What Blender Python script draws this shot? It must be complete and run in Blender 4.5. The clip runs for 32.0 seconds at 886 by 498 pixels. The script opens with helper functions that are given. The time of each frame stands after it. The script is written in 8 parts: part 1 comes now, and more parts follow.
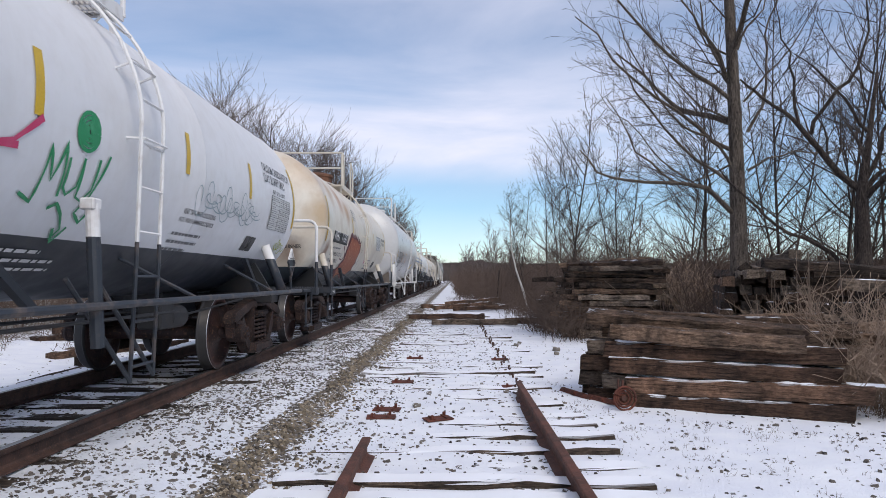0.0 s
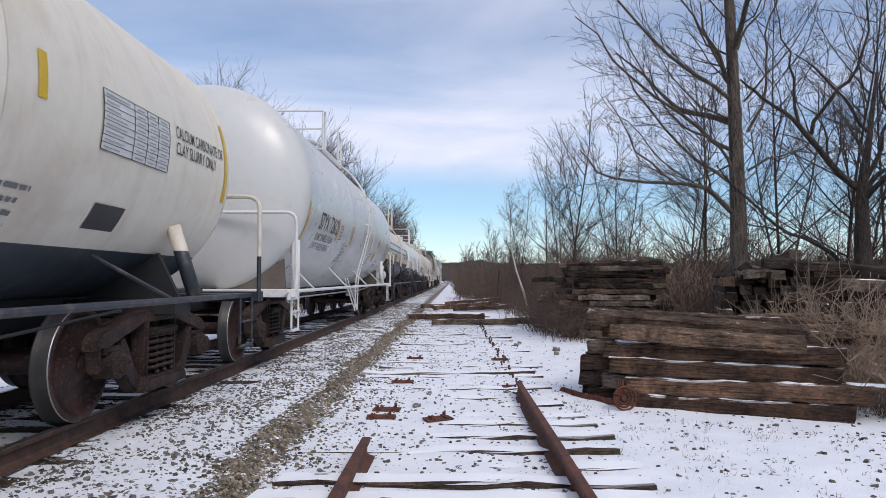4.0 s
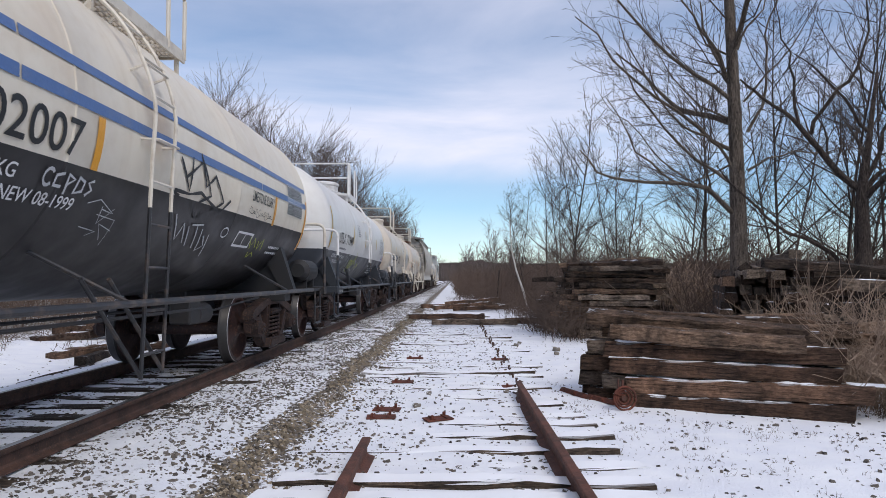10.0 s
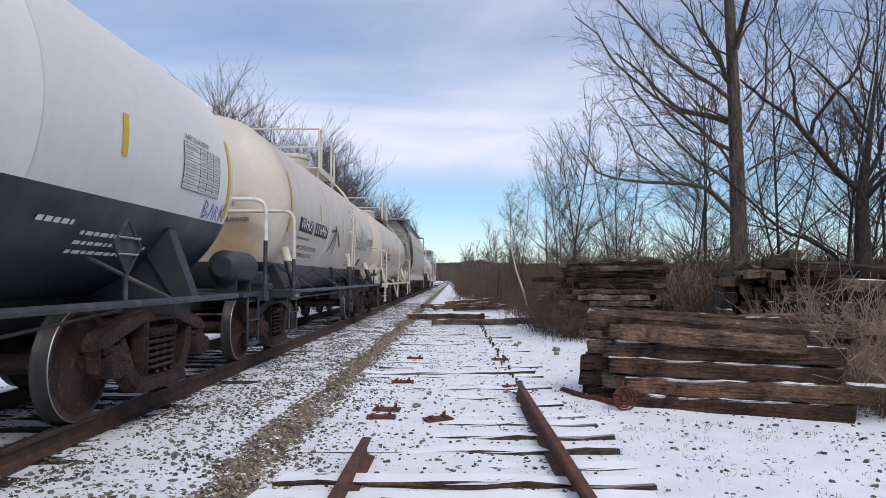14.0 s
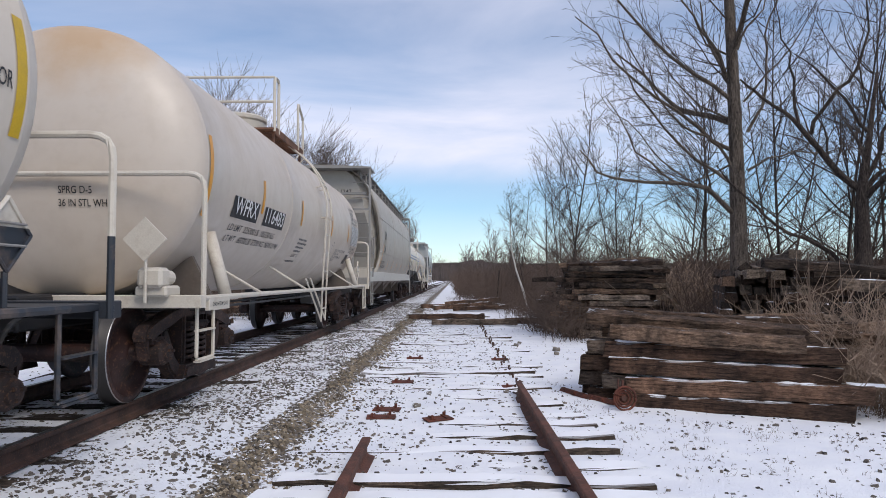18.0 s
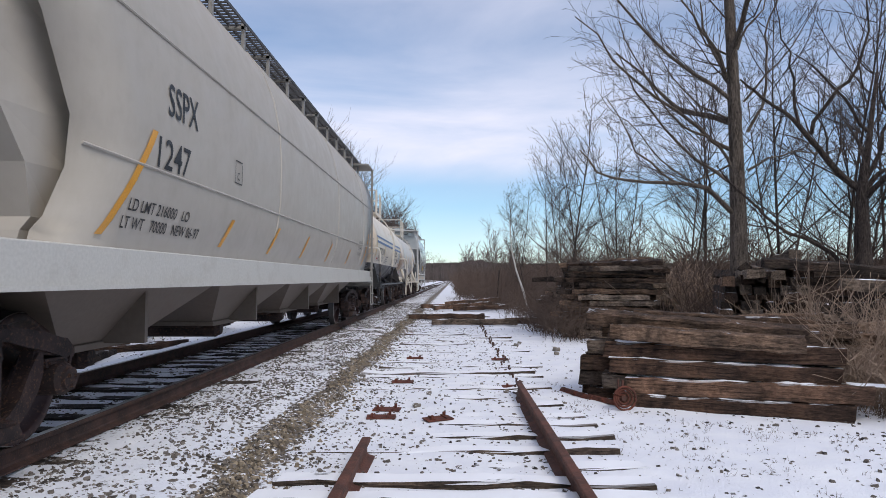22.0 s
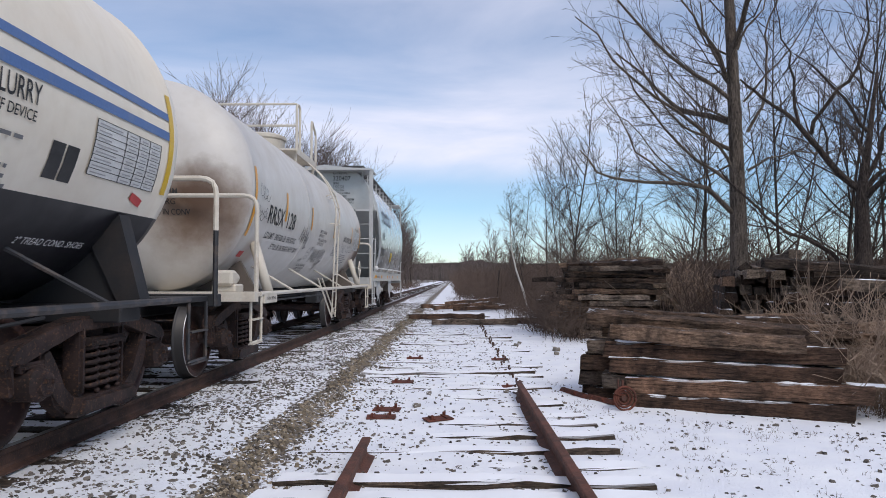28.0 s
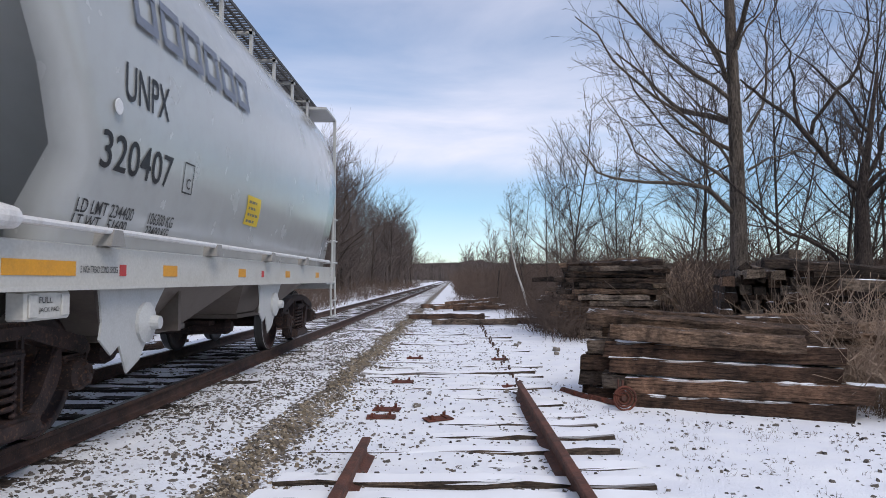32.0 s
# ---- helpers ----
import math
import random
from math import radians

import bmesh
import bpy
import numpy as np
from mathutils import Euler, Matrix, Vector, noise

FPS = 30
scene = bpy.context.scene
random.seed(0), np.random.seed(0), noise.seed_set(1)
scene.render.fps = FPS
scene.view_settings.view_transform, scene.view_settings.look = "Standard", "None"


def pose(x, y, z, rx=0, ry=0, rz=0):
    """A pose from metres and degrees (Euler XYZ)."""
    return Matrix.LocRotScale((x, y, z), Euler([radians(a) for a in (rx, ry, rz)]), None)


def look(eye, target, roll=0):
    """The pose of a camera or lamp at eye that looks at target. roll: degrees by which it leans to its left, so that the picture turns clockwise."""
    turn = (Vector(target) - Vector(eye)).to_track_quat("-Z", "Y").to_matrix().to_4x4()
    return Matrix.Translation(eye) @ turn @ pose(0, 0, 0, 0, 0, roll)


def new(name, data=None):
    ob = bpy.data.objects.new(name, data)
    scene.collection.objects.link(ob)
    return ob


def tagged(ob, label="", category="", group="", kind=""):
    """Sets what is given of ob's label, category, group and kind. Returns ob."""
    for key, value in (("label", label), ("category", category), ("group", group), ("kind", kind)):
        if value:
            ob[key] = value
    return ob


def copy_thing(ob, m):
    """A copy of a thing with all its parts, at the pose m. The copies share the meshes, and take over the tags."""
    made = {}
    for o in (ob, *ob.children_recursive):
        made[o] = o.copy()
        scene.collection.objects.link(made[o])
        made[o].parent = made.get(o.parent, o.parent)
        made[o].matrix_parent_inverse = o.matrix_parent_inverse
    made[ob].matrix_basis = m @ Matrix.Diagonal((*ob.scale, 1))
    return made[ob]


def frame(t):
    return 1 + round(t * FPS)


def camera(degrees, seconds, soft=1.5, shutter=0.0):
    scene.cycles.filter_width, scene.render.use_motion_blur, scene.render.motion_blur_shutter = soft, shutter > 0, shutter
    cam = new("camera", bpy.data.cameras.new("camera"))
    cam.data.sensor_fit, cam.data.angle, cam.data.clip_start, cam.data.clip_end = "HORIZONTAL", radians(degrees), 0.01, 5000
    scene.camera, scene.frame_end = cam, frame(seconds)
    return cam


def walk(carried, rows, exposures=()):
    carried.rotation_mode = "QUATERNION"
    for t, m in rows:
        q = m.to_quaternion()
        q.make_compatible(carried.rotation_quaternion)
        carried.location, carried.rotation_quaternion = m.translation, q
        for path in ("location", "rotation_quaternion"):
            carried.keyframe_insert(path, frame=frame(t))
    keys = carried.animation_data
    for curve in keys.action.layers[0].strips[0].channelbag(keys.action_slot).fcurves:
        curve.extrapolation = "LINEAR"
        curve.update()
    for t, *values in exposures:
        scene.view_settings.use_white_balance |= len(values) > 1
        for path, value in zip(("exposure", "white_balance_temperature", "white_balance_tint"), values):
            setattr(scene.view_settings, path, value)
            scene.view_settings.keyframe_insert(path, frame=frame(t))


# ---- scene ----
cam = camera(66, 32.0, soft=0.5, shutter=0.06)
EYE = pose(0, 0, 1.42, 92.51, 0, 0.9)
walk(cam, [(0, EYE), (32, EYE)], exposures=[(0, 0.0, 6500, 10), (32, 0.0, 6500, 10)])

# world and sun -----------------------------------------------------------
SUN_EL, SUN_AZ = 44.0, 146.0        # degrees; azimuth clockwise from +y
world = bpy.data.worlds.new("winter_sky")
scene.world = world
world.use_nodes = True
wn, wl = world.node_tree.nodes, world.node_tree.links
wn.clear()


def wnode(kind, **values):
    n = wn.new(kind)
    for k, v in values.items():
        n.inputs[k.replace("_", " ")].default_value = v
    return n


w_out = wn.new("ShaderNodeOutputWorld")
w_bg = wn.new("ShaderNodeBackground")
w_bg.inputs["Strength"].default_value = 0.119
w_sky = wn.new("ShaderNodeTexSky")
w_sky.sky_type = "NISHITA"
w_sky.sun_disc = False
w_sky.sun_elevation, w_sky.sun_rotation = radians(SUN_EL), radians(SUN_AZ)
w_sky.air_density, w_sky.dust_density, w_sky.ozone_density = 1.0, 0.0, 3.0
w_co = wn.new("ShaderNodeTexCoord")
w_map = wn.new("ShaderNodeMapping")
w_map.inputs["Scale"].default_value = (1.0, 1.0, 4.0)
w_map.inputs["Location"].default_value = (0.35, 0.2, 0.1)
w_noise = wnode("ShaderNodeTexNoise", Scale=1.6, Detail=7.0, Roughness=0.55, Distortion=0.4)
w_ramp = wn.new("ShaderNodeValToRGB")
w_ramp.color_ramp.elements[0].position, w_ramp.color_ramp.elements[1].position = 0.22, 0.60
w_mix = wn.new("ShaderNodeMixRGB")
w_mix.inputs["Color2"].default_value = (7.7, 7.7, 9.0, 1)
wl.new(w_co.outputs["Generated"], w_map.inputs["Vector"])
wl.new(w_map.outputs["Vector"], w_noise.inputs["Vector"])
wl.new(w_noise.outputs["Fac"], w_ramp.inputs["Fac"])
w_sep = wn.new("ShaderNodeSeparateXYZ")          # a clear band low over the horizon
w_band = wn.new("ShaderNodeValToRGB")
w_band.color_ramp.elements[0].position, w_band.color_ramp.elements[1].position = 0.03, 1.0
w_band.color_ramp.elements[0].color, w_band.color_ramp.elements[1].color = (0.30, 0.30, 0.30, 1), (0.72, 0.72, 0.72, 1)
for w_at, w_much in ((0.105, 0.10), (0.135, 0.22), (0.17, 0.92), (0.225, 1.0), (0.27, 0.62), (0.33, 0.42), (0.42, 0.60)):
    w_band.color_ramp.elements.new(w_at).color = (w_much, w_much, w_much, 1)
w_mul = wn.new("ShaderNodeMixRGB")
w_mul.blend_type = "MULTIPLY"
w_mul.inputs["Fac"].default_value = 1.0
w_tint = wn.new("ShaderNodeMixRGB")
w_tint.blend_type = "MULTIPLY"
w_tint.inputs["Fac"].default_value = 1.0
w_tint.inputs["Color2"].default_value = (0.84, 0.98, 1.06, 1)
wl.new(w_co.outputs["Generated"], w_sep.inputs[0])
wl.new(w_sep.outputs["Z"], w_band.inputs["Fac"])
wl.new(w_ramp.outputs["Color"], w_mul.inputs["Color1"])
wl.new(w_band.outputs["Color"], w_mul.inputs["Color2"])
wl.new(w_mul.outputs["Color"], w_mix.inputs["Fac"])
wl.new(w_sky.outputs["Color"], w_tint.inputs["Color1"])
wl.new(w_tint.outputs["Color"], w_mix.inputs["Color1"])
wl.new(w_mix.outputs["Color"], w_bg.inputs["Color"])
wl.new(w_bg.outputs["Background"], w_out.inputs["Surface"])

sun = new("sun", bpy.data.lights.new("sun", "SUN"))
sun.data.energy, sun.data.angle, sun.data.color = 2.0, radians(25), (1.0, 0.92, 0.83)
az, el = radians(SUN_AZ), radians(SUN_EL)
sun.matrix_world = look((60 * math.sin(az), 60 * math.cos(az), 60 * math.tan(el)), (0, 0, 0))


# materials ---------------------------------------------------------------
class Mat:
    """A node material with short helpers."""

    def __init__(self, name, rough=0.6, metal=0.0, spec=0.5):
        self.m = bpy.data.materials.new(name)
        self.m.use_nodes = True
        self.n, self.l = self.m.node_tree.nodes, self.m.node_tree.links
        self.bsdf = self.n["Principled BSDF"]
        self.bsdf.inputs["Roughness"].default_value = rough
        self.bsdf.inputs["Metallic"].default_value = metal
        self.bsdf.inputs["Specular IOR Level"].default_value = spec
        self.co = self.n.new("ShaderNodeTexCoord").outputs["Object"]

    def noise(self, scale, detail=4.0, rough=0.55, stretch=None, distort=0.0, world=False):
        n = self.n.new("ShaderNodeTexNoise")
        n.inputs["Scale"].default_value, n.inputs["Detail"].default_value = scale, detail
        n.inputs["Roughness"].default_value, n.inputs["Distortion"].default_value = rough, distort
        src = self.co
        if world:
            src = self.n.new("ShaderNodeNewGeometry").outputs["Position"]
        if stretch:
            mp = self.n.new("ShaderNodeMapping")
            mp.inputs["Scale"].default_value = stretch
            self.l.new(src, mp.inputs["Vector"])
            src = mp.outputs["Vector"]
        self.l.new(src, n.inputs["Vector"])
        return n.outputs["Fac"]

    def ramp(self, fac, a, b, ca=(0, 0, 0), cb=(1, 1, 1)):
        r = self.n.new("ShaderNodeValToRGB")
        e = r.color_ramp.elements
        e[0].position, e[1].position = a, b
        e[0].color, e[1].color = (*ca, 1), (*cb, 1)
        self.l.new(fac, r.inputs["Fac"])
        return r.outputs["Color"]

    def mix(self, fac, a, b, kind="MIX"):
        x = self.n.new("ShaderNodeMixRGB")
        x.blend_type = kind
        for key, v in (("Fac", fac), ("Color1", a), ("Color2", b)):
            if isinstance(v, (int, float)):
                x.inputs[key].default_value = v
            elif isinstance(v, tuple):
                x.inputs[key].default_value = (*v, 1)
            else:
                self.l.new(v, x.inputs[key])
        return x.outputs["Color"]

    def math(self, op, a, b=0.0):
        x = self.n.new("ShaderNodeMath")
        x.operation = op
        for i, v in enumerate((a, b)):
            if isinstance(v, (int, float)):
                x.inputs[i].default_value = v
            else:
                self.l.new(v, x.inputs[i])
        return x.outputs[0]

    def axis(self, which):
        s = self.n.new("ShaderNodeSeparateXYZ")
        self.l.new(self.co, s.inputs[0])
        return s.outputs[which]

    def random(self):
        return self.n.new("ShaderNodeObjectInfo").outputs["Random"]

    def island(self):
        return self.n.new("ShaderNodeNewGeometry").outputs["Random Per Island"]

    def up(self):
        s = self.n.new("ShaderNodeSeparateXYZ")
        self.l.new(self.n.new("ShaderNodeNewGeometry").outputs["Normal"], s.inputs[0])
        return s.outputs["Z"]

    def color(self, v):
        if isinstance(v, tuple):
            self.bsdf.inputs["Base Color"].default_value = (*v, 1)
        else:
            self.l.new(v, self.bsdf.inputs["Base Color"])
        return self

    def rough(self, v):
        self.l.new(v, self.bsdf.inputs["Roughness"])
        return self

    def bump(self, height, strength=0.3, distance=0.01):
        b = self.n.new("ShaderNodeBump")
        b.inputs["Strength"].default_value, b.inputs["Distance"].default_value = strength, distance
        self.l.new(height, b.inputs["Height"])
        self.l.new(b.outputs["Normal"], self.bsdf.inputs["Normal"])
        return self


def plain(name, rgb, rough=0.6, metal=0.0, wear=(0.12, 0.07, 0.04), amount=0.35, scale=4.0):
    """Paint or metal with grain and some worn, stained patches."""
    m = Mat(name, rough, metal)
    big = m.ramp(m.noise(scale, 6, 0.65), 0.52, 0.78)
    fine = m.ramp(m.noise(scale * 14, 3), 0.3, 0.7, (0.86,) * 3, (1.0,) * 3)
    c = m.mix(m.math("MULTIPLY", big, amount), rgb, wear)
    m.color(m.mix(1.0, c, fine, "MULTIPLY"))
    m.bump(m.noise(scale * 20, 3), 0.12, 0.004)
    return m.m


def rust(name, a=(0.10, 0.045, 0.03), b=(0.035, 0.024, 0.02), rough=0.8, scale=6.0):
    m = Mat(name, rough, 0.0, 0.3)
    c = m.mix(m.ramp(m.noise(scale, 6, 0.6), 0.35, 0.65), a, b)
    m.color(m.mix(m.math("MULTIPLY", m.ramp(m.noise(scale * 9, 3), 0.55, 0.7), 0.5), c, (0.17, 0.085, 0.05)))
    m.bump(m.noise(scale * 12, 4), 0.4, 0.006)
    return m.m


def wood(name, a, b, snow=0.0, swept=False):
    """Weathered timber: grain along y, checks and splits, each piece its own tone; snow lies on what faces up."""
    m = Mat(name, 0.85, 0.0, 0.25)
    grain = m.noise(6.0, 7, 0.75, (11.0, 0.6, 11.0), 0.8)
    c = m.mix(m.ramp(grain, 0.34, 0.66), b, a)
    c = m.mix(m.math("MULTIPLY", m.ramp(m.noise(1.8, 5, 0.65), 0.48, 0.72), 0.8), c, (a[0] * 2.2, a[1] * 2.1, a[2] * 2.0))
    c = m.mix(m.math("MULTIPLY", m.ramp(m.noise(4.0, 5, 0.6), 0.55, 0.7), 0.6), c, (b[0] * 0.5, b[1] * 0.5, b[2] * 0.5))
    c = m.mix(1.0, c, m.ramp(m.random(), 0.0, 1.0, (0.45, 0.42, 0.40), (1.45, 1.38, 1.30)), "MULTIPLY")
    split = m.noise(5.0, 5, 0.7, (9, 0.22, 9), 0.9)
    c = m.mix(m.math("MULTIPLY", m.ramp(split, 0.58, 0.64), 0.85), c, (0.008, 0.007, 0.006))
    c = m.mix(1.0, c, m.ramp(m.noise(38.0, 5, 0.75, (1.0, 0.22, 1.0), 0.3), 0.36, 0.66, (0.50, 0.48, 0.46), (1.65, 1.62, 1.58)), "MULTIPLY")
    c = m.mix(m.math("MULTIPLY", m.ramp(m.noise(2.3, 6, 0.7, (1, 0.5, 1)), 0.60, 0.72), 0.5), c, (0.16, 0.075, 0.035))
    if snow:
        lie = m.math("MULTIPLY", m.ramp(m.up(), 0.70, 0.92), m.ramp(m.noise(2.6, 5, 0.6, None, 0, True), 0.62 - snow, 0.68 - snow))
        if swept:             # the wind keeps the ends bare
            lie = m.math("MULTIPLY", lie, m.ramp(m.math("ADD", m.math("ABSOLUTE", m.axis("Y")), m.math("MULTIPLY", m.noise(3.0, 3), 0.5)), 1.18, 1.34, (1, 1, 1), (0, 0, 0)))
        c = m.mix(lie, c, (0.82, 0.84, 0.88))
    m.color(c)
    relief = m.math("SUBTRACT", m.math("ADD", grain, m.noise(38.0, 4, 0.7, (1.0, 0.22, 1.0), 0.3)), m.ramp(split, 0.56, 0.64))
    if snow:
        relief = m.math("MULTIPLY", relief, m.math("SUBTRACT", 1.0, lie))
    m.bump(relief, 1.0, 0.03)
    return m.m


def bark(name, ridge_c, furrow_c):
    """Furrowed bark: long ridges up the trunk, lichen-grey blotches."""
    m = Mat(name, 0.92, 0, 0.2)
    furrow = m.noise(9.0, 6, 0.7, (2.6, 2.6, 0.42), 1.4)
    c = m.mix(m.ramp(furrow, 0.40, 0.60), furrow_c, ridge_c)
    c = m.mix(m.math("MULTIPLY", m.ramp(m.noise(2.2, 5, 0.6), 0.50, 0.70), 0.45), c, (ridge_c[0] * 1.5, ridge_c[1] * 1.5, ridge_c[2] * 1.45))
    m.color(m.mix(1.0, c, m.ramp(m.noise(30, 3), 0.3, 0.7, (0.7,) * 3, (1.15,) * 3), "MULTIPLY"))
    m.bump(m.math("ADD", furrow, m.math("MULTIPLY", m.noise(34, 4), 0.4)), 1.0, 0.05)
    return m.m


M = {}
M["rail"] = rust("rail_steel", (0.085, 0.047, 0.036), (0.036, 0.024, 0.020), 0.75)
M["rail_red"] = rust("rusty_rail", (0.125, 0.050, 0.034), (0.055, 0.026, 0.020), 0.75)
M["rust_red"] = rust("red_rust", (0.135, 0.040, 0.026), (0.060, 0.024, 0.018), 0.85, 9)
M["railhead"] = plain("polished_steel", (0.24, 0.23, 0.23), 0.35, 0.9, (0.08, 0.06, 0.05), 0.5, 12)
M["tie"] = wood("old_tie", (0.065, 0.053, 0.045), (0.022, 0.019, 0.017), 0.10)
M["tie_bare"] = wood("stacked_tie", (0.135, 0.092, 0.069), (0.036, 0.025, 0.021), 0.14)
M["tie_front"] = wood("red_brown_tie", (0.140, 0.090, 0.067), (0.040, 0.027, 0.022), 0.16)
M["tie_top"] = wood("bare_brown_tie", (0.165, 0.120, 0.092), (0.044, 0.032, 0.026), 0.02)
snow_m = Mat("lying_snow", 0.8, 0, 0.3)
snow_m.color(snow_m.mix(snow_m.ramp(snow_m.noise(8, 4), 0.35, 0.7), (0.76, 0.785, 0.84), (0.84, 0.855, 0.885)))
snow_m.bump(snow_m.noise(40, 3), 0.3, 0.01)
M["snow"] = snow_m.m
M["tie_dark"] = wood("rotten_tie", (0.072, 0.058, 0.050), (0.014, 0.012, 0.011), 0.03)
M["tie_grey"] = wood("silvered_tie", (0.21, 0.178, 0.152), (0.070, 0.058, 0.050), 0.08)
M["truck"] = rust("truck_casting", (0.046, 0.028, 0.025), (0.014, 0.010, 0.010), 0.75, 5)
M["wheel"] = rust("wheel_steel", (0.045, 0.022, 0.020), (0.016, 0.010, 0.010), 0.55, 3)
M["tread"] = plain("wheel_tread", (0.055, 0.052, 0.052), 0.5, 0.6, (0.03, 0.026, 0.024), 0.6, 10)
M["rim_edge"] = plain("bright_rim_edge", (0.42, 0.41, 0.41), 0.35, 1.0, (0.2, 0.19, 0.18), 0.5, 10)
M["bark"] = bark("grey_bark", (0.175, 0.142, 0.116), (0.052, 0.042, 0.035))
M["bark_dark"] = bark("dark_bark", (0.082, 0.064, 0.055), (0.022, 0.018, 0.016))
M["twig"] = plain("twigs", (0.070, 0.052, 0.045), 0.9, 0, (0.03, 0.022, 0.02), 0.5, 2)
M["brush"] = plain("dry_brush", (0.108, 0.074, 0.056), 0.95, 0, (0.07, 0.046, 0.034), 0.6, 1.5)
M["bramble"] = plain("dead_bramble", (0.33, 0.24, 0.175), 0.95, 0, (0.17, 0.11, 0.078), 0.6, 1.5)
M["birch"] = plain("birch_bark", (0.55, 0.53, 0.50), 0.8, 0, (0.08, 0.07, 0.065), 0.7, 6)
M["far_wood"] = plain("far_trees", (0.115, 0.090, 0.080), 0.95, 0, (0.085, 0.066, 0.060), 0.5, 0.3)


# mesh helpers ------------------------------------------------------------
def part(name, bm, material, parent=None, label="", smooth=False):
    """Links a bmesh (or mesh) as one mesh object under a thing or a part."""
    if isinstance(bm, bmesh.types.BMesh):
        me = bpy.data.meshes.new(name)
        bmesh.ops.recalc_face_normals(bm, faces=bm.faces)
        bm.to_mesh(me)
        bm.free()
        for mt in (material if isinstance(material, (list, tuple)) else [material]):
            me.materials.append(mt)
        if smooth:
            for p in me.polygons:
                p.use_smooth = True
    else:
        me = bm
    ob = new(name, me)
    if parent is not None:
        ob.parent = parent
    if label:
        tagged(ob, label)
    return ob


def raw(name, verts, faces, material, parent=None, smooth=False):
    me = bpy.data.meshes.new(name)
    me.from_pydata(verts, [], faces)
    me.materials.append(material)
    if smooth:
        me.polygons.foreach_set("use_smooth", [True] * len(faces))
    me.update()
    ob = new(name, me)
    if parent is not None:
        ob.parent = parent
    return ob


def empty(name, m=None):
    ob = new(name)
    ob.empty_display_size = 0.3
    if m is not None:
        ob.matrix_basis = m
    return ob


def box(bm, x0, x1, y0, y1, z0, z1, bevel=0.0):
    g = bmesh.ops.create_cube(bm, size=1.0, matrix=Matrix.LocRotScale(
        ((x0 + x1) / 2, (y0 + y1) / 2, (z0 + z1) / 2), None, (abs(x1 - x0), abs(y1 - y0), abs(z1 - z0))))
    if bevel:
        es = list({e for v in g["verts"] for e in v.link_edges})
        bmesh.ops.bevel(bm, geom=es, offset=bevel, segments=1, affect="EDGES")


def tube(bm, pts, r, n=8, r2=None, cap=True):
    """A round bar along points; tapers to r2."""
    pts = [Vector(p) for p in pts]
    rings = []
    for i, p in enumerate(pts):
        d = (pts[min(i + 1, len(pts) - 1)] - pts[max(i - 1, 0)]).normalized()
        a = d.orthogonal().normalized() if abs(d.z) > 0.9 else d.cross(Vector((0, 0, 1))).normalized()
        b = d.cross(a)
        rad = r if r2 is None else r + (r2 - r) * i / (len(pts) - 1)
        rings.append([bm.verts.new(p + (a * math.cos(q) + b * math.sin(q)) * rad)
                      for q in (math.tau * k / n for k in range(n))])
    for u, w in zip(rings, rings[1:]):
        for k in range(n):
            bm.faces.new((u[k], u[(k + 1) % n], w[(k + 1) % n], w[k]))
    if cap:
        bm.faces.new(rings[0][::-1])
        bm.faces.new(rings[-1])


def bend(pts, r, n=4):
    """Rounds the corners of a polyline."""
    pts = [Vector(p) for p in pts]
    out = [pts[0]]
    for a, b, c in zip(pts, pts[1:], pts[2:]):
        u, w = (a - b), (c - b)
        k = min(r, u.length * 0.49, w.length * 0.49)
        p, q = b + u.normalized() * k, b + w.normalized() * k
        for i in range(n + 1):
            t = i / n
            out.append(p * (1 - t) ** 2 + b * 2 * t * (1 - t) + q * t * t)
    out.append(pts[-1])
    return out


def prism(bm, prof, x0, x1, axis="x"):
    """Extrudes an outline of (a, b) pairs along an axis: x -> (y, z); y -> (x, z)."""
    def P(s, a, b):
        return (s, a, b) if axis == "x" else (a, s, b)
    u = [bm.verts.new(P(x0, *p)) for p in prof]
    w = [bm.verts.new(P(x1, *p)) for p in prof]
    bm.faces.new(u[::-1])
    bm.faces.new(w)
    n = len(prof)
    for i in range(n):
        bm.faces.new((u[i], u[(i + 1) % n], w[(i + 1) % n], w[i]))


def lathe(bm, prof, n=40, axis="x", centre=(0, 0, 0), closed=False):
    """Turns (s, r) pairs round an axis through centre."""
    c = Vector(centre)
    rings = []
    for s, r in prof:
        ring = []
        for k in range(n):
            q = math.tau * k / n
            a, b = r * math.cos(q), r * math.sin(q)
            ring.append(bm.verts.new(c + Vector((s, a, b) if axis == "x" else (a, s, b) if axis == "y" else (a, b, s))))
        rings.append(ring)
    for u, w in zip(rings, rings[1:]):
        for k in range(n):
            bm.faces.new((u[k], u[(k + 1) % n], w[(k + 1) % n], w[k]))
    if not closed:
        bm.faces.new(rings[0])
        bm.faces.new(rings[-1])


def mesh_of(name, bm, material, smooth=False):
    me = bpy.data.meshes.new(name)
    bmesh.ops.recalc_face_normals(bm, faces=bm.faces)
    bm.to_mesh(me)
    bm.free()
    for mt in (material if isinstance(material, (list, tuple)) else [material]):
        me.materials.append(mt)
    if smooth:
        for p in me.polygons:
            p.use_smooth = True
    return me


def put(name, me, parent, m=None, label=""):
    ob = new(name, me)
    ob.parent = parent
    if m is not None:
        ob.matrix_basis = m
    if label:
        tagged(ob, label)
    return ob


